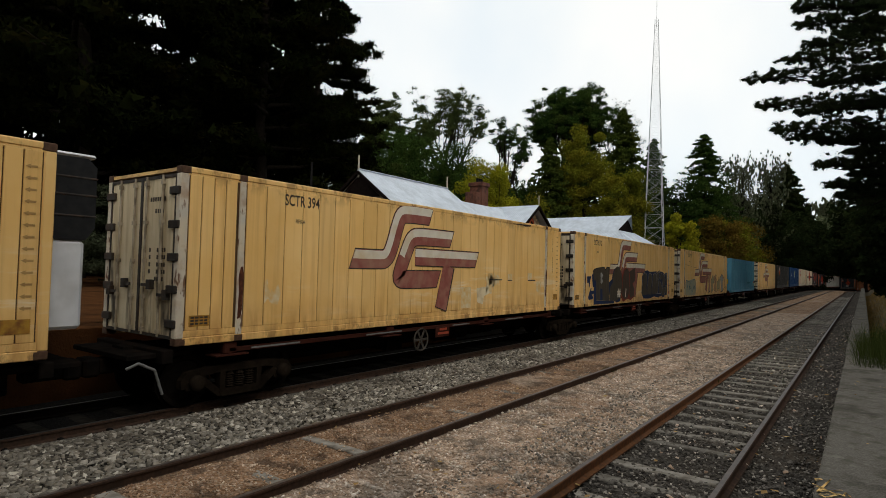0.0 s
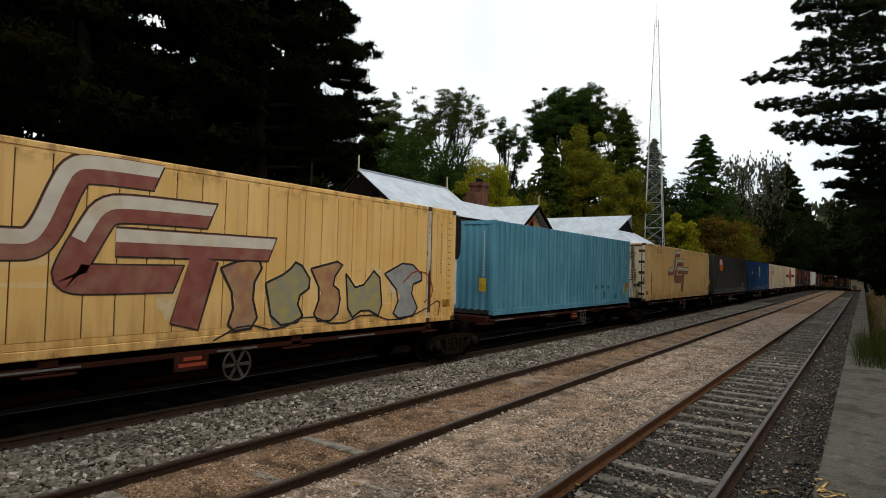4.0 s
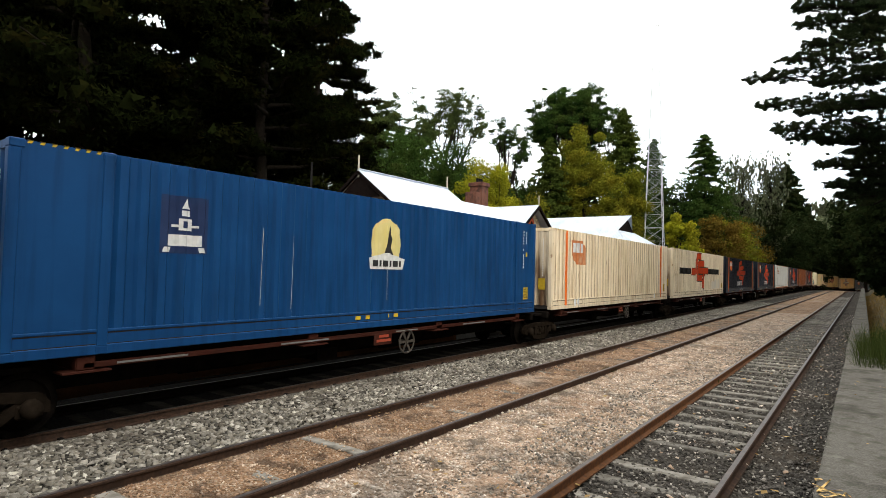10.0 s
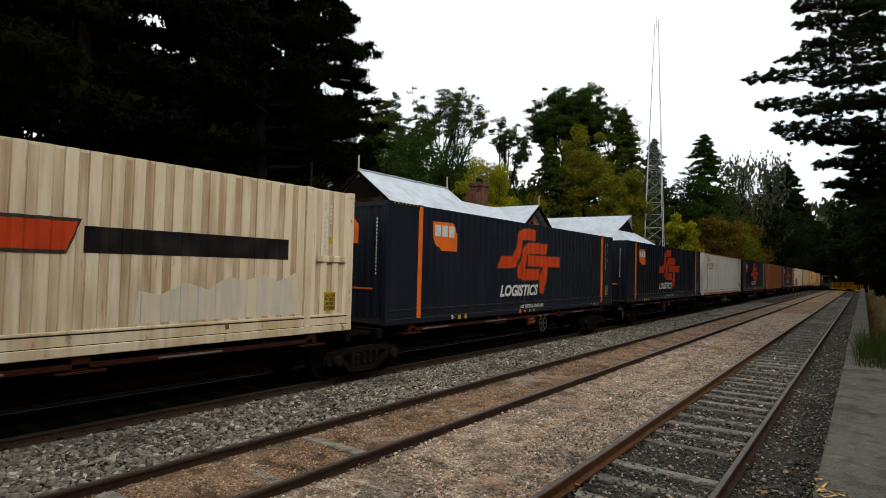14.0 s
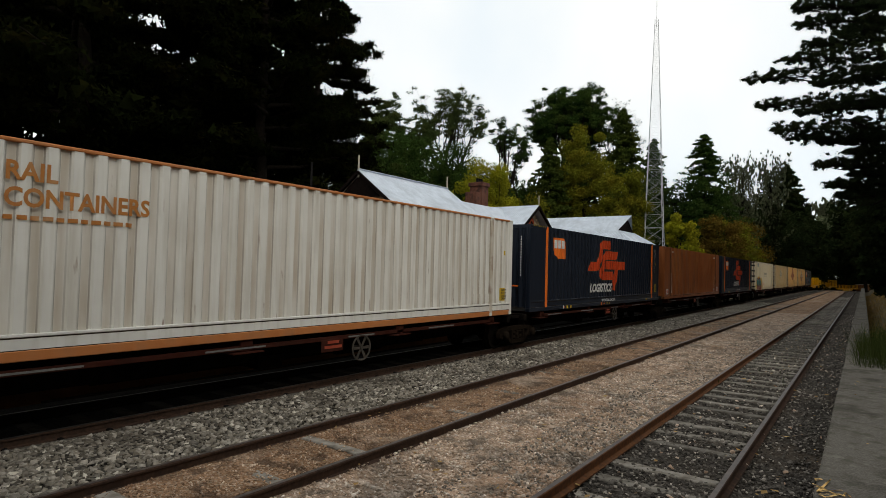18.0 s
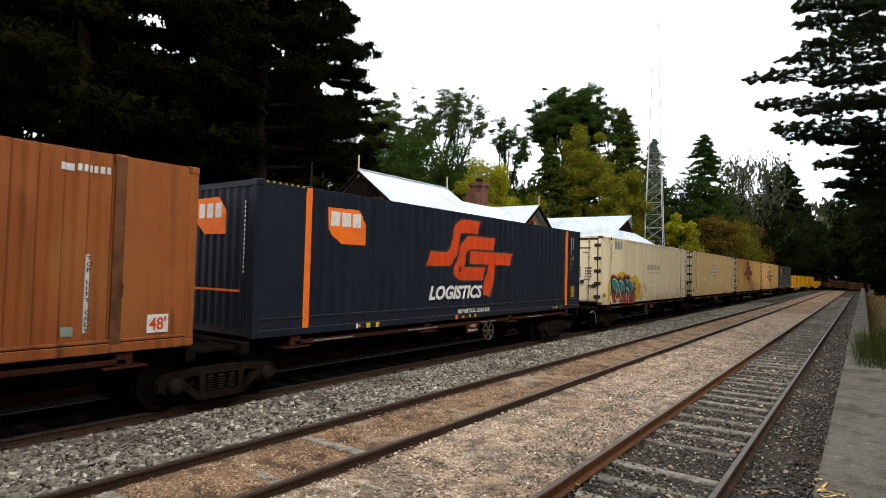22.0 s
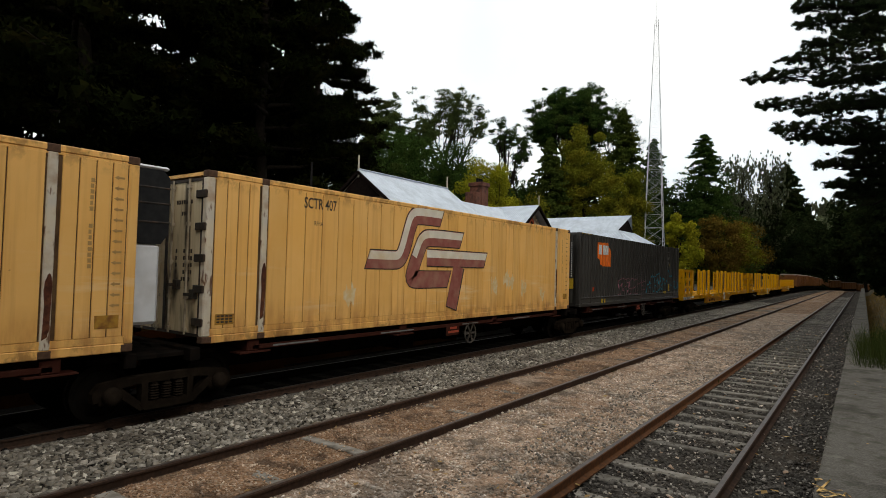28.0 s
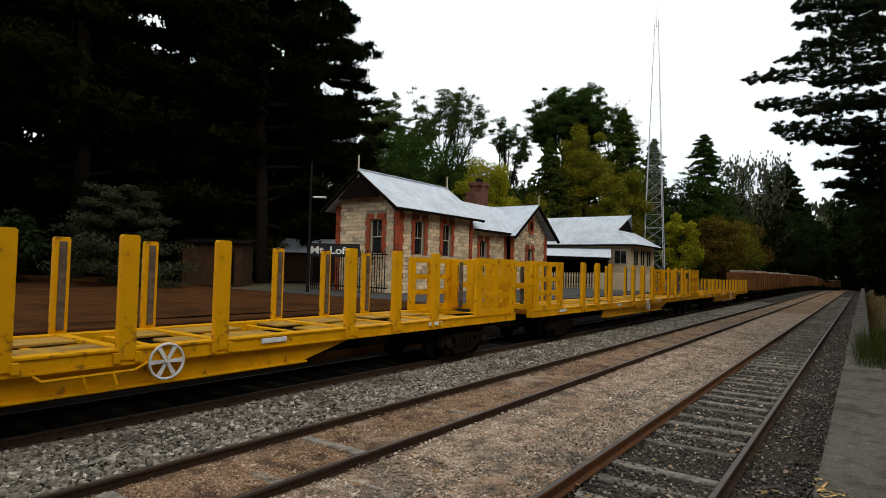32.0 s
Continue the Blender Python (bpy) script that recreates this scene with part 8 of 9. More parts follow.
    decal("spray_ground", [[(10.55, 1.33), (10.72, 1.37), (10.75, 1.41), (11.21, 1.53), (11.32, 1.56), (11.33, 1.39), (11.43, 1.48), (11.52, 1.51), (11.92, 1.47), (12.06, 1.43), (12.36, 1.33), (12.48, 1.44), (12.82, 1.44), (12.81, 1.16), (12.89, 1.14), (12.79, 0.84), (12.87, 0.58), (12.84, 0.33), (12.72, 0.21), (12.35, 0.23), (12.18, 0.11), (11.89, 0.13), (11.78, 0.19), (11.35, 0.16), (11.3, 0.11), (10.6, 0.15)]], M_gblue, b, "navy sprayed ground", lift=.004)
    decal("spray_fill", [[(10.74, 1.37), (11.22, 1.49), (11.24, 1.21), (11.09, 1.08), (11.11, 0.87), (11.06, 0.44), (10.98, 0.37), (10.72, 0.36), (10.72, 0.88), (10.75, 1.14)]], M_ggrey, b, "dull grey sprayed shape", lift=.007)
    decal("spray_fill", [[(11.26, 1.02), (11.35, 1.02), (11.59, 0.89), (11.79, 0.68), (11.8, 0.48), (11.67, 0.32), (11.29, 0.31), (11.25, 0.7)]], M_ggrey, b, "dull grey sprayed shape", lift=.007)
    decal("spray_fill", [[(11.34, 1.28), (11.41, 1.31), (11.49, 1.26), (11.57, 1.43), (11.85, 1.41), (11.77, 1.08), (11.36, 1.08)]], M_ggrey, b, "dull grey sprayed shape", lift=.007)
    decal("spray_fill", [[(11.87, 1.31), (12.06, 1.37), (12.27, 1.33), (12.4, 1.08), (12.38, 0.88), (12.27, 0.71), (11.92, 0.7), (11.87, 0.96)]], M_ggrey, b, "dull grey sprayed shape", lift=.007)
    decal("spray_fill", [[(11.95, 0.67), (12.4, 0.66), (12.34, 0.43), (12.2, 0.23), (11.78, 0.22), (11.85, 0.57)]], M_ggrey, b, "dull grey sprayed shape", lift=.007)
    decal("spray_fill", [[(12.5, 1.38), (12.78, 1.39), (12.7, 1.14), (12.86, 1.1), (12.74, 0.87), (12.53, 0.93)]], M_ggrey, b, "dull grey sprayed shape", lift=.007)
    decal("spray_fill", [[(12.45, 0.7), (12.63, 0.77), (12.8, 0.69), (12.85, 0.52), (12.81, 0.33), (12.4, 0.32)]], M_ggrey, b, "dull grey sprayed shape", lift=.007)
    decal("spray_shine", ribbon([(10.84, 1.35), (11.22, 1.46), (11.28, 1.5), (11.28, 1.25)], .028), M_gsilver, b, "silver outline", lift=.011)
    decal("spray_shine", ribbon([(10.75, 1.14), (10.84, 1.17), (10.97, 1.08), (11.14, 1.08), (11.3, 1.17), (11.48, 1.08)], .028), M_gsilver, b, "silver outline", lift=.011)
    decal("spray_shine", ribbon([(11.12, 1), (11.13, 0.77), (11.06, 0.47), (10.99, 0.37)], .028), M_gsilver, b, "silver outline", lift=.011)
    decal("spray_shine", ribbon([(11.35, 0.97), (11.59, 0.86), (11.8, 0.66), (11.79, 0.43), (11.67, 0.31)], .028), M_gsilver, b, "silver outline", lift=.011)
    decal("spray_shine", ribbon([(11.57, 1.41), (11.78, 1.41)], .028), M_gsilver, b, "silver outline", lift=.011)
    decal("spray_shine", ribbon([(11.9, 1.31), (12.06, 1.35), (12.27, 1.3), (12.4, 1.06), (12.37, 0.83)], .028), M_gsilver, b, "silver outline", lift=.011)
    decal("spray_shine", ribbon([(11.88, 0.96), (11.89, 0.68), (11.94, 0.55)], .028), M_gsilver, b, "silver outline", lift=.011)
    decal("spray_shine", ribbon([(12.27, 0.66), (12.44, 0.63), (12.37, 0.36), (12.21, 0.23)], .028), M_gsilver, b, "silver outline", lift=.011)
    decal("spray_shine", ribbon([(12.51, 1.37), (12.75, 1.38), (12.7, 1.14), (12.84, 1.1), (12.72, 0.89)], .028), M_gsilver, b, "silver outline", lift=.011)
    decal("spray_shine", ribbon([(12.48, 0.73), (12.63, 0.77), (12.81, 0.67), (12.84, 0.43), (12.72, 0.29)], .028), M_gsilver, b, "silver outline", lift=.011)
    decal("spray_shine", ribbon([(11.34, 1.25), (11.4, 1.31), (11.49, 1.24)], .028), M_gsilver, b, "silver outline", lift=.011)
    decal("spray_shine", ribbon([(10.59, 0.37), (10.98, 0.34), (11.67, 0.31)], .028), M_gsilver, b, "silver outline", lift=.011)
    decal("red_sticker", [[(13.04, 0.42), (13.23, 0.42), (13.24, 0.28), (13.05, 0.28)]], M_redlogo, b, "red sticker", lift=.014)
    decal("red_scrawl", ribbon([(12.93, 0.68), (12.95, 0.82), (13, 0.71), (13.04, 0.83), (13.06, 0.68)], .02) + ribbon([(13.11, 0.8), (13.12, 0.68), (13.22, 0.69), (13.25, 0.81), (13.27, 0.68), (13.35, 0.81)], .02) + ribbon([(13.38, 0.69), (13.34, 0.78), (13.41, 0.81), (13.43, 0.7), (13.38, 0.69)], .02), M_fadedred, b, "thin red scrawl", lift=.014)
    b = red_yellow(3, "SCTR 333", "white", ", pale blue graffiti")
    decal("spray_fill", [rounded([(1.4, .1), (1.38, .61), (1.51, .97), (1.83, 1.03), (2.23, 1.0), (2.79, 1.05), (3.4, 1.12), (3.93, 1.04), (4.09, .62), (4.02, .04)], 1)], M_gthin, b, "thin pale blue-grey spray", lift=.005)
    for pts in ([(1.53, .5), (1.41, .71), (1.48, .97), (1.77, 1.05), (1.98, .89), (2.0, .31)], [(2.0, .86), (2.23, 1.0), (2.5, .91), (2.36, .68), (2.25, .57), (2.5, .42), (2.74, .55)], [(2.66, 1.0), (2.77, .55), (2.91, .24)],
                [(2.99, 1.05), (3.01, .42), (3.29, .3)], [(3.26, 1.0), (3.69, 1.15), (4.05, .89), (4.06, .49), (3.97, .17)]):
        decal("spray_outline", ribbon(rounded(pts, 2), .05), M_gdeep, b, "dark teal outline", lift=.008)
    for u, w, ru, rw in ((3.6, .56, .14, .14), (2.47, .6, .1, .06), (1.85, .62, .06, .1)):
        decal("spray_spot", [blob(u, w, ru, rw, random.Random(int(u * 10)), 14)], M_gdeep, b, "dark teal spot", lift=.007)
    letters = ([(7.69, 1.26), (8.1, 1.42), (8.59, 1.39), (8.3, .9), (8.5, .21), (7.82, .16), (8.0, .7)], [(8.61, 1.0), (9.1, 1.2), (9.34, 1.46), (9.74, .96), (9.3, .7), (9.55, .26), (8.79, .2)], [(9.66, 1.28), (10.61, 1.49), (10.2, 1.0), (10.5, .8), (10.38, .22), (9.71, .25), (9.95, .8)],
               [(10.62, 1.19), (11.0, .8), (11.63, 1.41), (11.8, .2), (11.2, .45), (10.73, .2)], [(11.83, 1.2), (12.66, 1.53), (13.35, 1.1), (12.7, .9), (13.16, .21), (12.08, .15), (12.4, .7)])
    for pts, paint_ in zip(letters, (M_gworn, M_gyellow2, M_gworn, M_gyellow2, M_gsilver)):
        decal("spray_fill", [rounded(pts, 1)], paint_, b, "faded sprayed letter shape", lift=.005)
        decal("spray_outline", ribbon(rounded(pts + pts[:1], 1), .045), M_gdark, b, "dark outline", lift=.009)
    decal("spray_outline", ribbon(rounded([(7.6, .04), (8.2, .3), (8.9, .1), (9.6, .4), (10.4, .1), (11.3, .35), (12.2, .08), (13.3, .3), (14.0, .6), (13.9, .15)], 1), .03), M_gdark, b, "dark outline", lift=.01)
    decal("spray_outline", ribbon(rounded([(12.5, 1.0), (12.9, 1.3), (13.5, 1.2), (13.7, .7), (13.3, .5)], 1), .035), M_fadedred, b, "red outline", lift=.011)
    decal("scrape", ribbon([(1.3, 2.0), (2.3, 1.93), (3.2, 1.86), (4.4, 1.84)], .012), M_mark_dark, b, "long scrape in the paint")
    t = dry_container("teal-blue ribbed steel container with scuffed lower edge", 52.45, P_teal, L=12.19, posts=False, sill=.18, h=2.84, inset=.3)
    patch = material("dark_teal_patch", (.02, .13, .15), (.03, .17, .19), scale=3, rough=.6)
    rnd = random.Random(12)
    for u, w, ru, rw in ((7.74, .78, .08, .07), (8.13, .77, .13, .08), (8.83, .77, .14, .08), (9.0, .44, .13, .2), (9.44, .75, .13, .07), (10.42, .33, .1, .12)):
        decal("repair_patch", [blob(u, w, ru, rw, rnd, 16, .8, .15)], patch, t, "dark painted-over patch")
    decal("red_sticker", [rect(11.83, 12.02, .72, .9)], M_redlogo, t, "red sticker", lift=.02)
    red_yellow(5, "SCTR 332", "red")
    b = dry_container("dark grey ribbed steel container with an orange badge", LEFTS[6], P_grey, inset=1.75)
    badge(b, 2.0, 1.75, 1.22)
    decal("yellow_strip", [rect(12.02, 12.51, .19, .39)], M_label, b, "yellow strip label", lift=.022)
    decal("paint_run", ribbon([(2.5, 1.7), (2.5, .5)], .012) + ribbon([(2.75, 1.7), (2.74, .4)], .012), M_gsilver, b, "pale paint runs", lift=.004)
    b = dry_container("bright blue ribbed steel container with two painted badges", LEFTS[7], P_blue)
    decal("dark_panel", [rect(2.0, 2.83, 1.48, 2.4)], M_gblue, b, "dark blue square panel")
    decal("white_emblem", [[(2.42, 2.36), (2.34, 2.2), (2.5, 2.2)], rect(2.34, 2.5, 2.08, 2.17), rect(2.3, 2.54, 1.85, 2.04), rect(2.2, 2.64, 1.9, 1.94), rect(2.14, 2.7, 1.6, 1.78), [(2.04, 1.5), (2.18, 1.5), (2.2, 1.58), (2.07, 1.58)], [(2.66, 1.5), (2.8, 1.5), (2.77, 1.58), (2.64, 1.58)]], M_mark, b, "small white tower-shaped emblem", lift=.008)
    decal("emblem_core", [rect(2.37, 2.47, 1.89, 2.0)], M_gblue, b, lift=.011)
    disc = [(7.27 + .53 * math.cos(a), 1.88 + .58 * math.sin(a)) for a in [2 * math.pi * k / 28 for k in range(28)]]
    decal("yellow_disc", [disc], material("pale_yellow_paint", (.62, .52, .2), (.68, .58, .25), scale=3, rough=.6), b, "pale yellow disc", lift=.005)
    decal("black_emblem", [[(7.2, 1.5), (7.35, 2.3), (7.5, 2.0), (7.45, 1.8), (7.62, 1.5)]], M_gdark, b, "black pointed figure", lift=.008)
    decal("white_band", [[(6.72, 1.3), (7.86, 1.3), (7.9, 1.55), (7.3, 1.68), (6.68, 1.55)]], M_mark, b, "white band under the disc", lift=.01)
    decal("band_print", [rect(6.85 + .17 * k, 6.97 + .17 * k, 1.36, 1.5) for k in range(6)], M_gdark, b, "dark blocks on the band", lift=.013)
    decal("yellow_strip", [rect(6.3, 6.75, .2, .28), rect(7.35, 7.75, .2, .28)], M_label, b, "yellow strip labels", lift=.022)
    decal("paint_run", ribbon([(6.78, 1.28), (6.78, .5)], .012) + ribbon([(7.3, 1.28), (7.31, .6)], .012) + ribbon([(4.6, 1.9), (4.58, .5)], .012) + ribbon([(3.9, 2.0), (3.88, .6)], .012), M_gsilver, b, "pale paint runs", lift=.004)
    b = dry_container("bone-coloured rusty ribbed container with faded orange badge", LEFTS[8], P_bone, band=M_orange)
    badge(b, 1.68, 1.64, 1.25, material("faded_orange_paint", (.5, .15, .05), (.56, .22, .09), scale=4, rough=.6, stain=(.6, .45, .3), stain_scale=2.5))
    end_badge(b, M_fadedred)
    decal("white_patch", [rect(1.9, 2.5, .08, .34), rect(12.2, 12.5, .12, .34)], M_white, b, "white repair patches", lift=.025)
    b = dry_container("bone-coloured rusty container with red mark and black stripe", LEFTS[9], P_bone)
    decal("black_stripe", [rect(1.49, 4.45, 1.42, 1.79), rect(9.38, 12.91, 1.44, 1.82)], M_blackband, b, "wide black stripe", lift=.004)
    mark(b, M_redlogo, M_mark_dark, None, k=1.1, u=-.37, w=-.02, line=.1)
    a = Shape(); a.box(1.225, 1.258, -7.1, -6.35, 1.42, 1.55, bev=.01); a.box(1.225, 1.258, 6.3, 7.1, 1.42, 1.55, bev=.01); part("side_bar", a, P_bone, b["ob"])
    decal("primer_patch", [[(10.1, .4), (13.2, .4), (13.15, 1.2), (12.7, 1.02), (12.45, 1.16), (12.0, 1.04), (11.7, 1.12), (11.3, .9), (10.9, 1.02), (10.5, .82), (10.15, .9)]], M_primer, b, "washed-out blue-grey primer patch", lift=.003)
    for q in range(9):
        decal("rust_run", ribbon([(1.5 + 1.45 * q, .34), (1.5 + 1.45 * q + .02, .34 - .1 - .03 * (q % 3))], .05 + .02 * (q % 2)), M_rustrun, b, "rust run on the skirt", lift=.006)
    for k in (10, 11, 13, 15):
        b = dry_container("charcoal-blue ribbed container with orange-red mark and bands", LEFTS[k], P_navy, band=M_orange)
        badge(b, 1.72, 1.81, 1.02)
        end_badge(b, M_orange)
        du = {10: -.06, 11: 0.0, 13: -.06, 15: -.02}[k]
        mark(b, M_redlogo, M_mark_dark, u=du, line=.07)
        lettering("side_lettering", "LOGISTICS", M_mark, b["ob"], .46, Matrix.Translation((1.242, -b["length"] / 2 + 5.18 + du, .57)) @ SIDE, shear=.25, width=2.5, bold=.02)
        lettering("load_bar_text", "NO VERTICAL LOAD BAR", M_mark, b["ob"], .15, Matrix.Translation((1.262, -b["length"] / 2 + 6.45 + du, .16)) @ SIDE, width=1.62, bold=.004)
        decal("strip_label", [rect(6.98, 7.36, .03, .1), rect(2.92, 3.34, .01, .12), rect(12.3, 12.8, .05, .14)], M_label, b, "yellow strip labels", lift=.022)
        decal("marking", [rect(2.68, 2.86, .04, .1), rect(5.85, 5.96, .01, .12), rect(6.32, 6.44, .01, .12), rect(6.6, 6.76, .03, .09)], M_orange, b, "small orange marks", lift=.022)
        decal("marking", [rect(2.5, 2.66, .02, .13), rect(12.95, 13.07, .02, .13)], M_mark, b, "white squares", lift=.022)
    b = dry_container("chalky white ribbed container with orange lower rail", LEFTS[12], P_white, rail_mat=P_rail_orange, band=P_rusted, inset=.28)
    lettering("side_lettering", "RAIL\nCONTAINERS", M_faded_orange, b["ob"], .34, Matrix.Translation((1.24, -b["length"] / 2 + 1.52, 2.36)) @ SIDE, width=1.85, bold=.01)
    decal("small_print", [rect(1.52 + .15 * k, 1.63 + .15 * k, 1.84, 1.9) for k in range(11)], M_faded_orange, b, "small orange print", lift=.02)
    decal("floor_patch", [rect(12.0, 13.3, .4, .66)], P_white, b, lift=.012)
    b = dry_container("orange-brown ribbed steel container with faint rust", LEFTS[14], P_tan, tags=False, band=P_tan_post, sill=.2)
    decal("lift_plate", [rect(12.97, 13.05, .31, 1.42)], M_mark, b, "tall white plate", lift=.012)
    lettering("lift_text", "\n".join("TOP LIFT ONLY"), M_mark_dark, b["ob"], .085, Matrix.Translation((1.2495, -b["length"] / 2 + 12.985, 1.34)) @ SIDE, bold=.003)
    decal("rust_patch", [blob(13.44, .9, .06, .16, random.Random(8))], M_rustpatch, b, "dark rust on the post", lift=.022)
    decal("pale_print", [rect(12.72, 12.85, .28, .41)], M_gpale, b, "small pale print", lift=.012)
    decal("serial_column", [rect(1.6, 1.66, .3, 1.42)], M_mark, b, "white column of marks", lift=.005)
    decal("marking", [rect(12.62, 12.8, 2.57, 2.67)] + [rect(12.83 + .075 * k, 12.88 + .075 * k, 2.58, 2.68) for k in range(6)], M_mark, b, "row of small white marks", lift=.012)
    decal("marking", [rect(1.52 + .075 * k, 1.575 + .075 * k, 2.6, 2.69) for k in range(4)], M_mark, b, "row of small white marks", lift=.006)
    a = Shape(); a.box(1.22, 1.2495, -b["length"] / 2 + 13.87, -b["length"] / 2 + 14.2, .25, .53, bev=.003); part("length_plate", a, M_mark, b["ob"], "white length plate")
    lettering("length_figure", "48'", M_redlogo, b["ob"], .26, Matrix.Translation((1.2525, -b["length"] / 2 + 13.9, .3)) @ SIDE, width=.26, bold=.006)
    a = Shape(); a.box(1.225, 1.2495, -b["length"] / 2 + .47, -b["length"] / 2 + .8, .25, .53, bev=.003); part("length_plate", a, M_mark, b["ob"], "white length plate")
    lettering("length_figure", "48'", M_redlogo, b["ob"], .26, Matrix.Translation((1.2505, -b["length"] / 2 + .5, .3)) @ SIDE, width=.26, bold=.006)
    decal("red_spot", [blob(.14, .39, .06, .06, random.Random(3))], M_gorange, b, "orange spot", lift=.02)
    # the refrigerated set
    b = reefer("cream refrigerated container with teal and orange bubble graffiti", LEFTS[16], reefer_paint("cream", 16), "", "frame", word=True, post_mat=P_cream_post, L=14.02)
    decal("red_spot", [blob(13.3, .2, .1, .09, random.Random(4))], M_redlogo, b, "red sprayed spot", lift=.006)
    decal("yellow_spray", [[(0.79, 0.91), (0.96, 0.91), (1.3, 0.17), (1.27, 0.06), (0.83, 0.03)], [(1.93, 1.15), (1.94, 1.3), (2.62, 1.44), (3.15, 1.37), (2.86, 1.12)], [(3.82, 0.97), (3.88, 1.17), (4.54, 1.29), (4.9, 1.06), (5.3, 0.76), (5.23, 0.2), (4.67, 0.04)]], M_gyellow, b, "yellow sprayed glow", lift=.002)
    halo = [(0.96, 0.99), (1.13, 1.27), (1.61, 1.3), (2, 1.18), (2.3, 1.26), (2.69, 1.12), (2.85, 1.31), (3.6, 1.29), (4.03, 0.97), (4.51, 0.97), (4.48, 0.74), (4.68, 0.64), (4.59, 0.05), (4.22, -0.05), (1.44, 0.05)]
    decal("spray_halo", [halo], M_gorange, b, "orange sprayed halo", lift=.004)
    decal("spray_ground", [[(1.04, 0.97), (1.18, 1.19), (1.61, 1.23), (1.98, 1.1), (2.3, 1.18), (2.66, 1.06), (2.92, 1.25), (3.57, 1.21), (4, 0.92), (4.36, 0.9), (4.37, 0.71), (4.57, 0.58), (4.51, 0.12), (4.14, 0.04), (1.48, 0.15)]], M_gdark, b, "black sprayed ground", lift=.007)
    decal("spray_base", [[(1.42, 0.53), (1.79, 0.47), (2.29, 0.4), (2.95, 0.43), (4.2, 0.46), (4.49, 0.57), (4.51, 0.12), (4.07, 0.03), (1.57, 0.06)]], M_gred, b, "dark red lower half", lift=.010)
    decal("spray_letter", [[(1.25, 0.99), (1.35, 1.14), (1.62, 1.15), (2, 1.02), (2.22, 0.78), (2.28, 0.49), (2.13, 0.45), (1.83, 0.63), (1.71, 0.56), (1.41, 0.65)]], M_gteal, b, "teal bubble shape", lift=.013)
    decal("spray_letter", [[(2.15, 1.06), (2.52, 1.08), (2.81, 0.93), (3, 0.64), (2.95, 0.49), (2.54, 0.6), (2.27, 0.83)]], M_gteal, b, "teal bubble shape", lift=.013)
    decal("spray_letter", [[(3.07, 1.1), (3.22, 1.12), (3.36, 0.92), (3.33, 0.83), (3.11, 0.93)]], M_gteal, b, "teal bubble shape", lift=.013)
    decal("spray_letter", [[(3.42, 1.04), (3.74, 1.12), (4.11, 0.85), (4.33, 0.85), (4.19, 0.59), (3.74, 0.45), (3.83, 0.61), (3.49, 0.8)]], M_gteal, b, "teal bubble shape", lift=.013)
    decal("spray_letter", [[(3.09, 0.71), (3.43, 0.7), (3.57, 0.53), (3.51, 0.43), (3.12, 0.63)]], M_gteal, b, "teal bubble shape", lift=.013)
    decal("spray_shine", ribbon([(1.4, 1.06), (1.62, 1.1), (1.96, 0.96), (2.17, 0.78), (2.26, 0.51)], .055), M_offwhite, b, "white highlight", lift=.016)
    decal("spray_shine", ribbon([(2.26, 1.02), (2.64, 0.98), (2.88, 0.82)], .055), M_offwhite, b, "white highlight", lift=.016)
    decal("spray_shine", ribbon([(1.82, 0.7), (1.86, 0.47), (1.77, 0.33), (1.75, 0.17)], .055), M_offwhite, b, "white highlight", lift=.016)
    decal("spray_shine", ribbon([(2.52, 0.61), (2.4, 0.49), (2.41, 0.31), (2.54, 0.18)], .055), M_offwhite, b, "white highlight", lift=.016)
    decal("spray_shine", ribbon([(3.1, 1.1), (3.29, 1), (3.31, 0.86)], .055), M_offwhite, b, "white highlight", lift=.016)
    decal("spray_shine", ribbon([(3.51, 1.06), (3.82, 1.04), (4.18, 0.74)], .055), M_offwhite, b, "white highlight", lift=.016)
    decal("spray_shine", ribbon([(3.12, 0.71), (3.43, 0.65), (3.56, 0.49), (3.55, 0.32), (3.46, 0.05)], .055), M_offwhite, b, "white highlight", lift=.016)
    decal("spray_shine", ribbon([(3.07, 0.43), (3.22, 0.39), (3.2, 0.16)], .055), M_offwhite, b, "white highlight", lift=.016)
    decal("spray_shine", ribbon([(4.3, 0.56), (4.49, 0.47), (4.43, 0.26), (4.21, 0.05)], .055), M_offwhite, b, "white highlight", lift=.016)
    lettering("sprayed_year", "2021", M_offwhite, b["ob"], .26, Matrix.Translation((1.266, -b["length"] / 2 + 1.82, 0.05)) @ SIDE, width=0.44, bold=.015)
    r = random.Random(6)
    segs = []
    for k in range(22):
        u, w = r.uniform(4.73, 6.24), r.uniform(.15, .75)
        segs += ribbon([(u, w), (u + r.uniform(-.1, .1), w + r.uniform(.1, .2)), (u + r.uniform(.05, .2), w + r.uniform(0, .25)), (u + r.uniform(.1, .3), w + r.uniform(-.1, .1))], .025)
    decal("red_scrawl", segs, M_redlogo, b, "thin red scrawl", lift=.006)
    decal("ghost_print", [rect(6.35 + .32 * k, 6.6 + .32 * k, 1.55, 1.82) for k in range(7)] + [rect(6.35 + .16 * k, 6.45 + .16 * k, 1.38, 1.44) for k in range(14)], material("ghost_print", (.52, .44, .31), (.45, .38, .27), scale=4, rough=.6), b, "ghost of removed lettering", lift=.003)
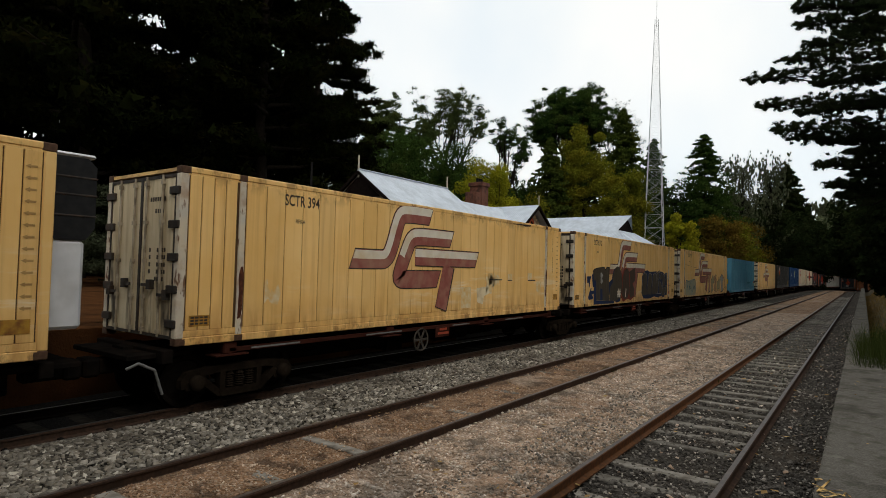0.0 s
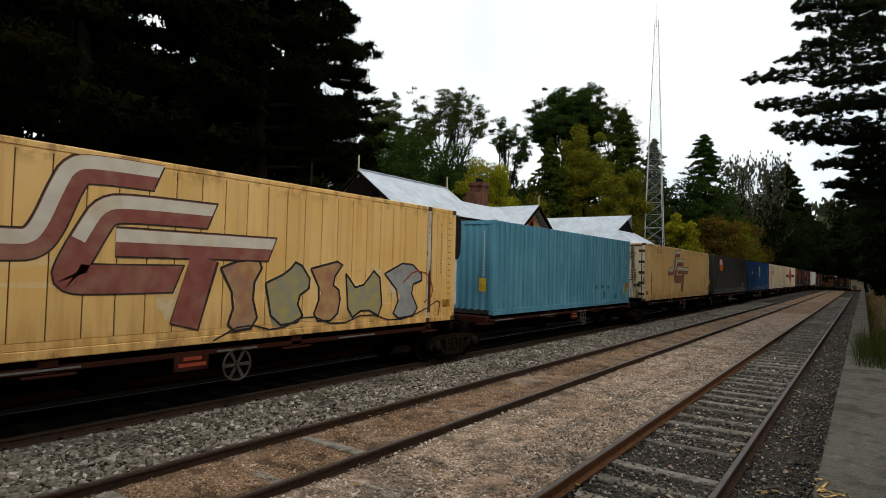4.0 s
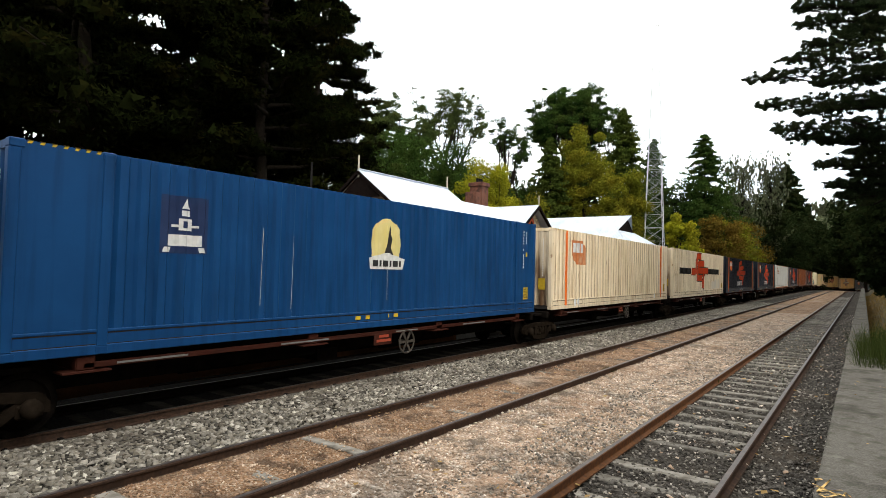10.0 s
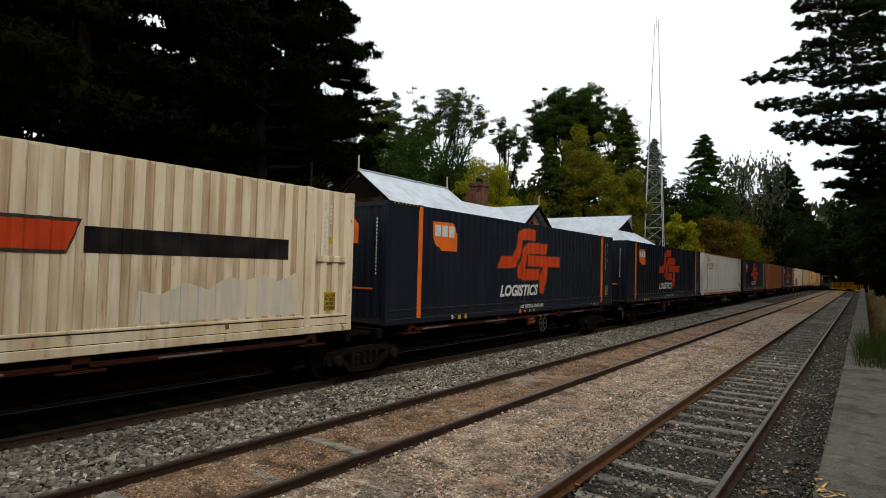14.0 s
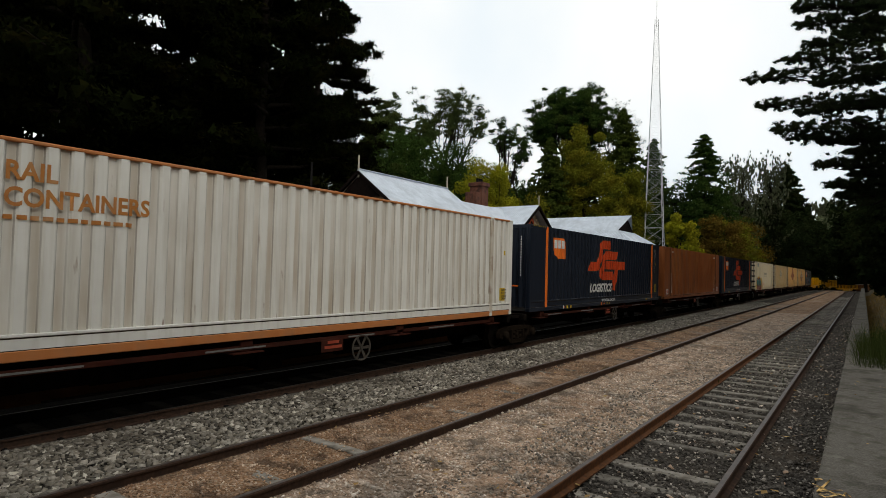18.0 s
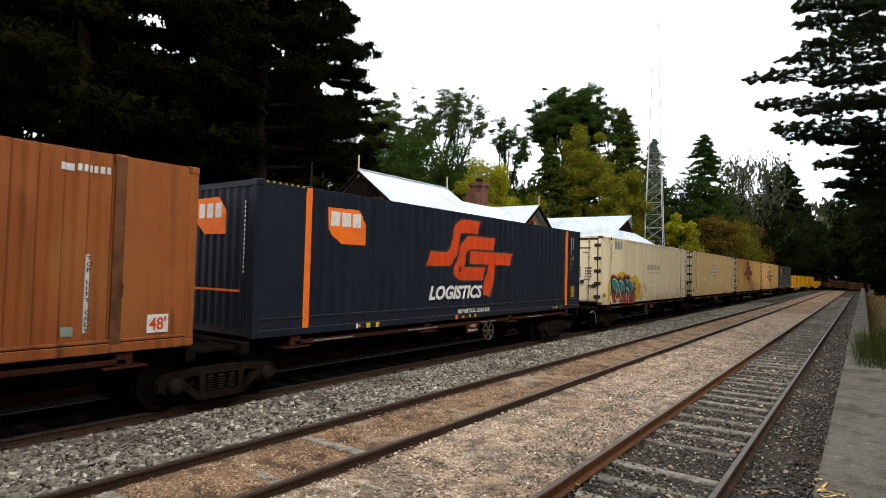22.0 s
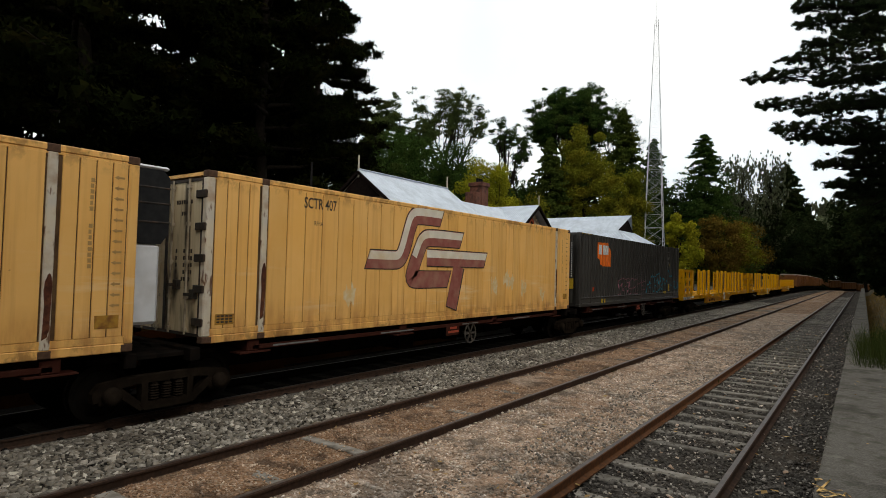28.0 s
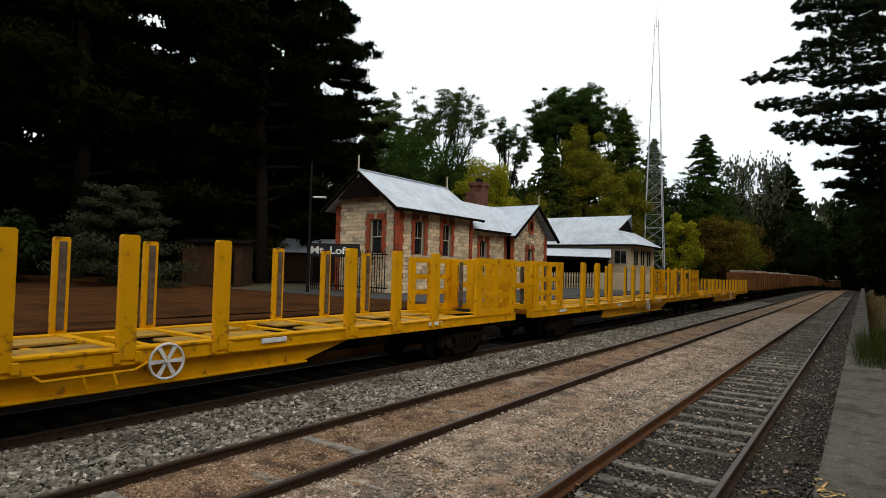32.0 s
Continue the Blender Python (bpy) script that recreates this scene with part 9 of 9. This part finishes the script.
    decal("grey_patch", [rect(1.62, 1.95, 2.4, 2.75), rect(2.0, 2.28, 2.4, 2.75), rect(2.32, 2.56, 2.42, 2.78)], M_gpale, b, "grey painted-out badge", lift=.004)
    lettering("code", "W\nB\n0\n0\n9", M_mark_dark, b["ob"], .16, Matrix.Translation((1.262, -b["length"] / 2 + 1.09, 2.45)) @ SIDE, bold=.006)
    b = reefer("pale buff refrigerated container with a worn white mark", LEFTS[17], reefer_paint("pale", 17), "", "frame")
    mark(b, M_offwhite, M_seam, None, k=.58, u=-.7, w=.08, width=.36)
    b = reefer("deep buff refrigerated container with a red mark and line graffiti", LEFTS[18], reefer_paint("deep", 18), "", "black")
    mark(b, M_fadedred, M_mark_dark, None, k=1.04, u=-.61, w=0)
    spray(b, 7.74, 10.54, .1, .95, 6, None, M_gdark, 41, .03)
    spray(b, 11.04, 11.74, .3, .7, 3, None, M_gdark, 42, .02, inner=False)
    spray(b, 12.04, 12.74, .3, .7, 3, None, M_gdark, 43, .02, inner=False)
    red_yellow(19, "SCTR 407", "white", "", "deep")
    b = dry_container("dark grey container with orange badge, pink and cyan graffiti", LEFTS[20], P_grey, inset=1.75)
    badge(b, 1.85, 1.62, 1.36)
    decal("spray_line", ribbon(rounded([(4.40, 0.97), (4.52, 1.04), (4.67, 1.10)], 1), 0.028), M_gpink, b, "pink sprayed line", lift=.006)
    decal("spray_line", ribbon(rounded([(4.40, 0.97), (4.44, 0.80), (4.48, 0.72)], 1), 0.028), M_gpink, b, "pink sprayed line", lift=.006)
    decal("spray_line", ribbon(rounded([(4.39, 0.41), (4.37, 0.57), (4.43, 0.70), (4.53, 0.68), (4.57, 0.52), (4.51, 0.41), (4.39, 0.40)], 1), 0.028), M_gpink, b, "pink sprayed line", lift=.006)
    decal("spray_line", ribbon(rounded([(4.66, 0.95), (4.72, 1.07), (4.88, 1.12), (4.98, 1.03), (4.89, 0.86), (4.74, 0.80)], 1), 0.028), M_gpink, b, "pink sprayed line", lift=.006)
    decal("spray_line", ribbon(rounded([(4.72, 0.55), (4.77, 0.23)], 1), 0.028), M_gpink, b, "pink sprayed line", lift=.006)
    decal("spray_line", ribbon(rounded([(4.72, 0.88), (4.73, 0.67)], 1), 0.028), M_gpink, b, "pink sprayed line", lift=.006)
    decal("spray_line", ribbon(rounded([(4.78, 0.88), (4.81, 0.66)], 1), 0.028), M_gpink, b, "pink sprayed line", lift=.006)
    decal("spray_line", ribbon(rounded([(4.94, 1.11), (5.02, 1.17), (5.13, 1.09), (5.24, 1.01), (5.36, 1.09), (5.48, 1.07), (5.55, 0.95), (5.49, 0.81), (5.31, 0.69), (5.35, 0.39)], 1), 0.028), M_gpink, b, "pink sprayed line", lift=.006)
    decal("spray_line", ribbon(rounded([(4.92, 0.60), (5.05, 0.66), (5.22, 0.57), (5.29, 0.40)], 1), 0.028), M_gpink, b, "pink sprayed line", lift=.006)
    decal("spray_line", ribbon(rounded([(5.51, 0.98), (5.65, 1.11), (5.88, 1.09), (5.99, 0.98), (6.00, 0.75), (5.90, 0.62)], 1), 0.028), M_gpink, b, "pink sprayed line", lift=.006)
    decal("spray_line", ribbon(rounded([(5.64, 0.89), (5.70, 0.95), (5.77, 0.89), (5.71, 0.78), (5.72, 0.67)], 1), 0.028), M_gpink, b, "pink sprayed line", lift=.006)
    decal("spray_line", ribbon(rounded([(5.90, 0.60), (6.06, 0.66), (6.13, 0.52), (6.05, 0.39), (5.84, 0.39)], 1), 0.028), M_gpink, b, "pink sprayed line", lift=.006)
    decal("spray_line", ribbon(rounded([(6.02, 1.02), (6.16, 1.11), (6.40, 1.11), (6.56, 1.02), (6.59, 0.83), (6.42, 0.69), (6.27, 0.65)], 1), 0.028), M_gpink, b, "pink sprayed line", lift=.006)
    decal("spray_line", ribbon(rounded([(6.58, 1.02), (6.76, 1.11), (6.93, 1.07), (7.03, 1.11), (7.20, 1.15), (7.23, 0.97), (7.07, 0.92)], 1), 0.028), M_gpink, b, "pink sprayed line", lift=.006)
    decal("spray_line", ribbon(rounded([(6.59, 0.64), (6.72, 0.78), (6.81, 0.59), (6.64, 0.41)], 1), 0.028), M_gpink, b, "pink sprayed line", lift=.006)
    decal("spray_line", ribbon(rounded([(7.05, 0.72), (7.33, 0.90), (7.62, 0.91), (7.75, 0.70), (7.71, 0.35), (7.54, 0.10)], 1), 0.028), M_gpink, b, "pink sprayed line", lift=.006)
    decal("spray_line", ribbon(rounded([(7.21, 0.87), (7.21, 0.42), (6.79, 0.35)], 1), 0.028), M_gpink, b, "pink sprayed line", lift=.006)
    decal("spray_line", ribbon(rounded([(7.61, 1.10), (7.68, 0.89), (7.78, 1.04), (7.88, 0.89), (7.98, 1.06), (8.04, 0.89), (8.26, 1.01)], 1), 0.020), M_gpink, b, "thin pink scrawl", lift=.006)
    decal("spray_line", ribbon(rounded([(7.71, 0.81), (7.79, 0.70), (7.89, 0.81), (7.97, 0.70), (8.10, 0.76)], 1), 0.020), M_gpink, b, "thin pink scrawl", lift=.006)
    decal("spray_line", ribbon(rounded([(7.67, 0.62), (7.80, 0.54), (7.92, 0.62), (8.05, 0.53), (8.21, 0.59)], 1), 0.020), M_gpink, b, "thin pink scrawl", lift=.006)
    decal("spray_line", ribbon(rounded([(8.29, 0.45), (8.38, 0.36), (8.27, 0.30), (8.22, 0.39), (8.29, 0.45)], 1), 0.020), M_gpink, b, "thin pink scrawl", lift=.006)
    decal("spray_line", ribbon(rounded([(8.49, 0.41), (8.54, 0.74), (8.72, 0.88), (9.13, 0.61), (9.36, 0.68), (9.38, 0.95)], 1), 0.045), M_gcyan, b, "cyan sprayed line", lift=.006)
    decal("spray_line", ribbon(rounded([(9.07, 1.01), (9.12, 0.84), (9.38, 0.87), (9.37, 1.18), (9.49, 1.32), (9.73, 1.27), (9.83, 0.89)], 1), 0.045), M_gcyan, b, "cyan sprayed line", lift=.006)
    decal("spray_line", ribbon(rounded([(9.49, 0.56), (9.89, 0.41), (9.87, 0.83), (10.27, 0.64), (10.17, 1.01)], 1), 0.045), M_gcyan, b, "cyan sprayed line", lift=.006)
    decal("spray_line", ribbon(rounded([(9.83, 1.01), (10.02, 1.25), (10.51, 1.38), (10.88, 1.36), (11.05, 1.00), (10.68, 0.75), (10.61, 1.13), (10.34, 1.07), (10.18, 0.76)], 1), 0.045), M_gcyan, b, "cyan sprayed line", lift=.006)
    decal("spray_line", ribbon(rounded([(10.28, 0.41), (10.64, 0.47), (10.91, 0.68), (11.11, 0.51), (11.49, 1.13), (11.60, 1.00), (11.25, 0.50)], 1), 0.045), M_gcyan, b, "cyan sprayed line", lift=.006)
    decal("spray_line", ribbon(rounded([(11.28, 1.11), (11.59, 1.16), (12.03, 0.72), (12.24, 1.14), (12.09, 0.56)], 1), 0.045), M_gcyan, b, "cyan sprayed line", lift=.006)
    decal("spray_line", ribbon(rounded([(12.44, 1.63), (12.94, 1.14), (13.05, 1.43), (13.31, 0.99), (13.43, 1.36)], 1), 0.045), M_gcyan, b, "cyan sprayed line", lift=.006)
    decal("spray_line", ribbon(rounded([(12.83, 0.82), (13.33, 0.70), (13.52, 0.99), (13.89, 0.92), (13.72, 0.54), (14.46, 0.58), (14.39, 0.91)], 1), 0.045), M_gcyan, b, "cyan sprayed line", lift=.006)
    decal("spray_fill", [[(4.38, 0.98), (4.43, 0.97), (4.50, 0.72), (4.45, 0.72)]], M_gpink, b, "pink sprayed patch", lift=.005)
    decal("spray_fill", [[(5.56, 0.59), (5.73, 0.57), (5.64, 0.37)]], M_gpink, b, "pink sprayed patch", lift=.005)
    decal("spray_fill", [[(4.96, 0.58), (5.05, 0.64), (5.10, 0.55)]], M_gpink, b, "pink sprayed patch", lift=.005)
    decal("yellow_strip", [rect(2.2, 2.75, .1, .26), rect(11.4, 12.0, .3, .42)], M_label, b, "yellow strip labels", lift=.022)
    decal("red_spot", [blob(1.35, .68, .12, .08, random.Random(1))], M_redlogo, b, lift=.02)
    for k, l in enumerate(LEFTS):
        platform_wagon(l, k % 5 == 1, k % 5 == 0, plate={15: "50017|Platform 1"}.get(k, ""))


load_train()

# ---- empty yellow wagons ----
P_wagon = material("bright_yellow_steel", (0.64, 0.298, 0.004), (0.7, 0.34, 0.006), scale=1.5, rough=.5, spec=.1, stain=(0.42, 0.175, 0.006), stain_amount=.6, stain_scale=1.6, bump=.001, bump_scale=30, patches=[((0.16, 0.068, 0.018), .75, 5.0, .61, .69)])
M_deckwood = material("worn_deck_plate", (.4, .22, .02), (.32, .19, .05), scale=4, rough=.8, stain=(.14, .08, .03), stain_amount=.8, stain_scale=2, bump=.003, bump_scale=30)
M_timber_pad = material("worn_timber_pad", (.085, .06, .04), (.14, .105, .075), scale=7, rough=.9, stain=(.04, .03, .022), stain_amount=.8, stain_scale=4)


def flat_wagon(s_mid, L, posts, post_h, heads, code=""):
    w = thing("flat_wagon", "empty bright yellow flat wagon with tall side posts", "wagon", "wagons of the train")
    h = L / 2
    for sx in (1, -1):
        s = Shape()
        x0, x1 = (1.0, 1.1) if sx > 0 else (-1.1, -1.0)
        s.prism([(-h, .05), (h, .05), (h, -.2), (4.8, -.2), (3.4, -.55), (-5.05, -.55), (-4.75, -.2), (-h, -.2)], 'x', x0, x1)
        s.box(sx * 1.09, sx * 1.25, -h, h, -.2, .05, bev=.012)
        s.box(sx * 1.09, sx * 1.2, -4.9, 3.5, -.56, -.52, bev=.008)
        s.box(sx * 1.25, sx * 1.28, -h + .2, h - .2, -.19, -.16)
        s.box(sx * 1.25, sx * 1.28, -h + .2, h - .2, .02, .05)
        part("side_sill", s, P_wagon, w, "deep yellow side sill")
    s = Shape()
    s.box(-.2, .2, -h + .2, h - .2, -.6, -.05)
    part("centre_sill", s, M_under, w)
    y = -h + .5
    while y < h - .4:
        s = Shape(); s.box(-1.13, 1.13, y - .06, y + .06, -.14, -.02, bev=.01); part("cross_beam", s, P_wagon, w)
        y += 1.5
    for k in range(int((L - 1.2) / 3.0)):
        y = -h + .7 + k * 3.0
        for sx in (1, -1):
            s = Shape(); s.box(sx * .25, sx * 1.1, y, y + 2.1, -.02, .03, bev=.01); part("deck_board", s, M_deckwood, w, "worn yellow deck plate")
    def post():
        s = Shape(); s.prism([(-.125, -.12), (.125, -.12), (.125, post_h - .03), (.1, post_h), (-.1, post_h), (-.125, post_h - .03)], 'x', -.06, .06)
        return s.data("post", P_wagon)
    def pad():
        s = Shape(); s.box(-.1, -.062, -.06, .06, .12, post_h - .08, bev=.008)
        return s.data("timber_pad", M_timber_pad)
    def clasp():
        s = Shape(); s.box(.04, .1, -.2, -.11, -.16, .0, bev=.01); s.box(.04, .1, .11, .2, -.16, .0, bev=.01)
        return s.data("bracket", P_wagon)
    for y in posts:
        for sx in (1, -1):
            m = pose(sx * 1.22, y, .0, 0, 0, 0 if sx > 0 else 180)
            put("post", shared(("fpost", post_h), post), w, m)
            put("timber_pad", shared(("fpad", post_h), pad), w, m, "grey timber facing")
            put("bracket", shared("fclasp", clasp), w, m)
        s = Shape(); s.box(-1.13, 1.13, y - .08, y + .08, -.02, .06, bev=.01); part("bolster", s, P_wagon, w)
    if heads:
        for sd in (-1, 1):
            b = new("bulkhead"); b.parent = w
            y0, y1 = sorted((sd * (h - .12), sd * (h - 2.3)))
            H = 1.68
            for sx in (1, -1):
                for a, c in ((y0, y0 + .28), (y1 - .28, y1), ((y0 + y1) / 2 - .13, (y0 + y1) / 2 + .13)):
                    s = Shape(); s.box(sx * 1.16, sx * 1.26, a, c, .05, H, bev=.01); part("panel_post", s, P_wagon, b)
                for z in (.05, .52, 1.0, H - .16):
                    s = Shape(); s.box(sx * 1.165, sx * 1.25, y0 + .28, y1 - .28, z, z + .16); part("panel_rail", s, P_wagon, b)
            ye = sd * (h - .16)
            for x in (-1.0, -.35, .35, 1.0):
                s = Shape(); s.box(x - .14, x + .14, ye - .05, ye + .05, .05, H, bev=.01); part("end_post", s, P_wagon, b)
            for z in (.05, .75, H - .2):
                s = Shape(); s.box(-1.16, 1.16, ye - .04, ye + .04, z, z + .18); part("end_rail", s, P_wagon, b)
            for x in (-.68, 0, .68):
                s = Shape(); s.box(x - .06, x + .06, ye - sd * .12, ye - sd * .05, .1, H - .1, bev=.01); part("timber_pad", s, M_timber_pad, b)
    for y in (-h + 2.6, h - 2.6):
        s = Shape(); s.box(-1.0, 1.0, y - .5, y + .5, -.35, -.2); part("bogie_bolster", s, M_under, w)
        bogie(w, y, s_mid)
    put("handwheel", handwheel(M_white), w, pose(1.3, .6, -.2), "white spoked brake handwheel")
    def plates():
        s = Shape(); s.box(1.253, 1.285, 0, .55, -.09, .0, bev=.004)
        return s.data("white_plate", M_white)
    for y in (-h * .83, -h * .32, h * .2, h * .62): put("white_plate", shared("wplate", plates), w, pose(0, y, 0))
    s = Shape()
    for a, b in zip([(1.3, -1.2, -.2), (1.32, -1.1, -.28), (1.32, .1, -.27), (1.3, .3, -.18)], [(1.32, -1.1, -.28), (1.32, .1, -.27), (1.3, .3, -.18)]): s.tube(a, b, .02, n=6)
    for y in (-.6, -.2): s.tube((1.32, y, -.28), (1.33, y + .05, -.45), .025, n=6)
    part("brake_lever", s, P_wagon, w)
    if code:
        s = Shape(); s.box(1.25, 1.262, -h + .12, -h + 1.75, -.19, -.0); part("code_plate", s, M_white, w, "white plate with black letters")
        lettering("code_lettering", code, M_mark_dark, w, .2, Matrix.Translation((1.288, -h + .18, -.165)) @ SIDE, width=1.35, bold=.006)
        segs = Shape()
        rnd = random.Random(4)
        for k in range(8):
            y = -h + 7.2 + k * .24 + (.15 if k > 1 else 0)
            z = -.28 - .02 * (k < 2)
            pts = [(y + rnd.uniform(0, .14), z - rnd.uniform(0, .2)) for _ in range(5)]
            for a, b in zip(pts, pts[1:]): segs.tube((1.252, a[0], a[1]), (1.252, b[0], b[1]), .016, n=4)
        part("scrawl", segs, M_gdark, w, "black scrawled marks on the sill")
    for sd in (-1, 1):
        s = Shape(); s.box(-.12, .12, sd * h, sd * (h + .55), -.5, -.25, bev=.03); part("coupler", s, M_under, w)
    MOVERS.append((w, s_mid, DECK))


STAKES = [-7.6, -6.1, -4.6, -1.55, 0.0, 1.55, 4.6, 6.1, 7.6]
flat_wagon(333.06, 23.6, STAKES, 1.73, True, "SKBY 00015-Q")
flat_wagon(357.85, 23.6, STAKES, 1.73, True)
flat_wagon(380.3, 18.6, [-8.6 + 1.32 * k for k in range(14)], 1.05, False)

# ---- loaded steel wagons at the tail ----
P_rust = material("rusty_wagon_steel", (0.15, 0.056, 0.017), (0.23, 0.09, 0.025), scale=1.6, rough=.9, stain=(0.07, 0.032, 0.014), stain_scale=1.2, bump=.004, bump_scale=20)
M_load = material("pale_scale_on_steel", (.32, .27, .22), (.22, .16, .12), scale=2.5, rough=.85, vary=.3)


def tail_wagon(s_mid, k):
    w = thing("open_wagon", "rusty open wagon loaded with steel, at the train's tail", "wagon", "wagons of the train")
    L, h = 13.4, 6.7
    s = Shape(); s.box(-1.2, 1.2, -h, h, -.35, -.02, bev=.03); part("underframe", s, M_under, w)
    for sx in (1, -1):
        s = Shape(); s.box(sx * 1.16, sx * 1.22, -h + .1, h - .1, 0, 1.75, bev=.01); part("side", s, P_rust, w, "rust-brown side")
        for j in range(9):
            s = Shape(); y = -h + .2 + j * 1.62; s.box(sx * 1.22, sx * 1.3, y - .06, y + .06, -.1, 1.78, bev=.01); part("stanchion", s, P_rust, w)
    for sd in (1, -1):
        s = Shape(); s.box(-1.16, 1.16, sd * (h - .16), sd * (h - .1), 0, 1.75); part("end", s, P_rust, w, "rust-brown end wall")
    rnd = random.Random(70 + k)
    for j in range(6):
        s = Shape(); s.box(-1.05, 1.05, -h + .3 + j * 2.15, -h + 2.35 + j * 2.15, .1, 1.75 + rnd.uniform(.05, .22), bev=.05); part("steel_bundle", s, M_load, w, "pale rusty steel bundle")
    for y in (-h + 2.2, h - 2.2): bogie(w, y, s_mid)
    MOVERS.append((w, s_mid, DECK))


for k in range(9):
    tail_wagon(400.3 + 14.6 * k, k)
# ---- loose stones, leaves and grass, last ----
sleepers()
stones("ballast_stones", 34000, 1.42, 3.52, -1.0, 62, .066, -.14, M_stone_grey, "loose crushed grey ballast stones", 1, 1.9)
stones("rusty_gravel_stones", 15000, 3.7, 5.04, -2.5, 40, .027, -.112, M_stone_rust, "small rust-brown gravel stones between the siding rails", 22, 2.0)
stones("gravel_stones", 30000, 5.13, 7.25, -2.5, 40, .03, -.11, M_stone_tan, "small tan and pinkish gravel stones", 2, 2.0)
stones("gravel_grey_stones", 7500, 6.2, 7.3, -2.5, 30, .034, -.11, M_stone_mix, "grey stones mixed into the tan gravel", 9)
stones("dark_stones", 30000, 7.3, 9.72, -2.5, 48, .034, -.158, M_stone_dark, "dark loose stones in the disused siding", 3, 2.0)
stones("pale_stones", 350, 7.42, 9.72, 1.0, 34, .045, -.14, M_stone_tan, "pale stones among the dark siding stones", 12)


def fallen_leaves():
    rng = np.random.default_rng(6)
    n = 450
    y = 1.5 + 30 * rng.random(n) ** 1.4
    x = np.where(rng.random(n) < .75, MAIN_X + 3.6 + 6.1 * rng.random(n), -.3 + 1.1 * rng.random(n))
    z = np.where(x > -.31, .668, np.where(x > -2.7, -.12, -.085))
    r = .018 + .055 * rng.random(n) ** 3
    a = rng.random(n) * 6.28
    c, s = np.cos(a) * r, np.sin(a) * r
    h = rng.random((n, 4)) * .02
    v = np.zeros((n, 4, 3))
    for k, (p, q) in enumerate(((1, 0), (0, .6), (-1, 0), (0, -.6))):
        v[:, k, 0], v[:, k, 1], v[:, k, 2] = x + c * p - s * q, y + s * p + c * q, z + h[:, k]
    tagged(part("fallen_leaves", quads("fallen_leaves", v.reshape(-1, 3), M_fallen), M_fallen), "dry yellow and brown leaves fallen on the tracks", "leaves", kind="stuff")


fallen_leaves()


def blades(name, n, area, height, width, mat, label, seed, spread=.5, cat="grass"):
    """Grass blades, each a bent narrow quad; area gives x, y, z of a root from two random numbers."""
    rng = np.random.default_rng(seed)
    root = np.array([area(a, b) for a, b in rng.random((n, 2))])
    a = rng.random(n) * 6.28
    h = height * (.45 + .75 * rng.random(n))
    lean = spread * h * rng.random(n)
    b = a + rng.normal(0, .6, n)
    w = width * (.6 + .8 * rng.random(n))
    ex, ey = np.cos(a), np.sin(a)
    px, py = -np.sin(b) * w, np.cos(b) * w
    v = np.zeros((n, 4, 3))
    v[:, 0] = root + np.stack([px, py, 0 * px], 1)
    v[:, 1] = root - np.stack([px, py, 0 * px], 1)
    tip = root + np.stack([ex * lean, ey * lean, h], 1)
    v[:, 2] = tip - np.stack([px, py, 0 * px], 1) * .25
    v[:, 3] = tip + np.stack([px, py, 0 * px], 1) * .25
    tagged(part(name, quads(name, v.reshape(-1, 3), mat), mat), label, cat, kind="stuff")


blades("grass_tuft", 2600, lambda a, b: (-.12 + 1.1 * a ** .8, 13.3 + 5.0 * b, .5 + .1 * a), .62, .0045, M_grass, "tall green grass growing over the platform edge", 3, .8)
blades("dry_grass_bank", 22000, lambda a, b: (.2 + 7 * a ** 1.5, 19 + 90 * b ** 1.3, land(.2 + 7 * a ** 1.5, 19 + 90 * b ** 1.3) + .0), .2, .012, M_grass_dry, "dry orange-brown grass on the bank behind the platform", 4, 1.2)
blades("weeds", 500, lambda a, b: (-8.9 + 8.0 * a, 14 + 26 * b, -.13), .12, .006, M_grass, "small green weeds in the gravel", 7, .9)
blades("weed_tuft", 120, lambda a, b: (-5.2 + .3 * a, 13.8 + .4 * b, -.12), .1, .005, M_grass, "small green weeds beside the rusty rail", 8, 1.0)


def motions():
    """The train rolls past: every wagon and its load along the line, and the wheels while they are near."""
    for ob, s, z in MOVERS:
        walk(ob, [(t, along(s - run(t), 0.0, z)) for t in range(33)])
    for w, dy, s in WHEELS:
        near = [f for f in range(0, 32 * FPS + 1) if -6.0 < s - run(f / FPS) < 42.0]
        turn = lambda f: pose(0, dy, .44, math.degrees(run(f / FPS) / .44))
        if not near:
            walk(w, [(0.0, turn(0)), (32.0, turn(0))])
            continue
        rows = [(f / FPS, turn(f)) for f in near]
        if near[0] > 0: rows.insert(0, (0.0, turn(near[0])))
        if near[-1] < 32 * FPS: rows.append((32.0, turn(near[-1])))
        walk(w, rows)


motions()
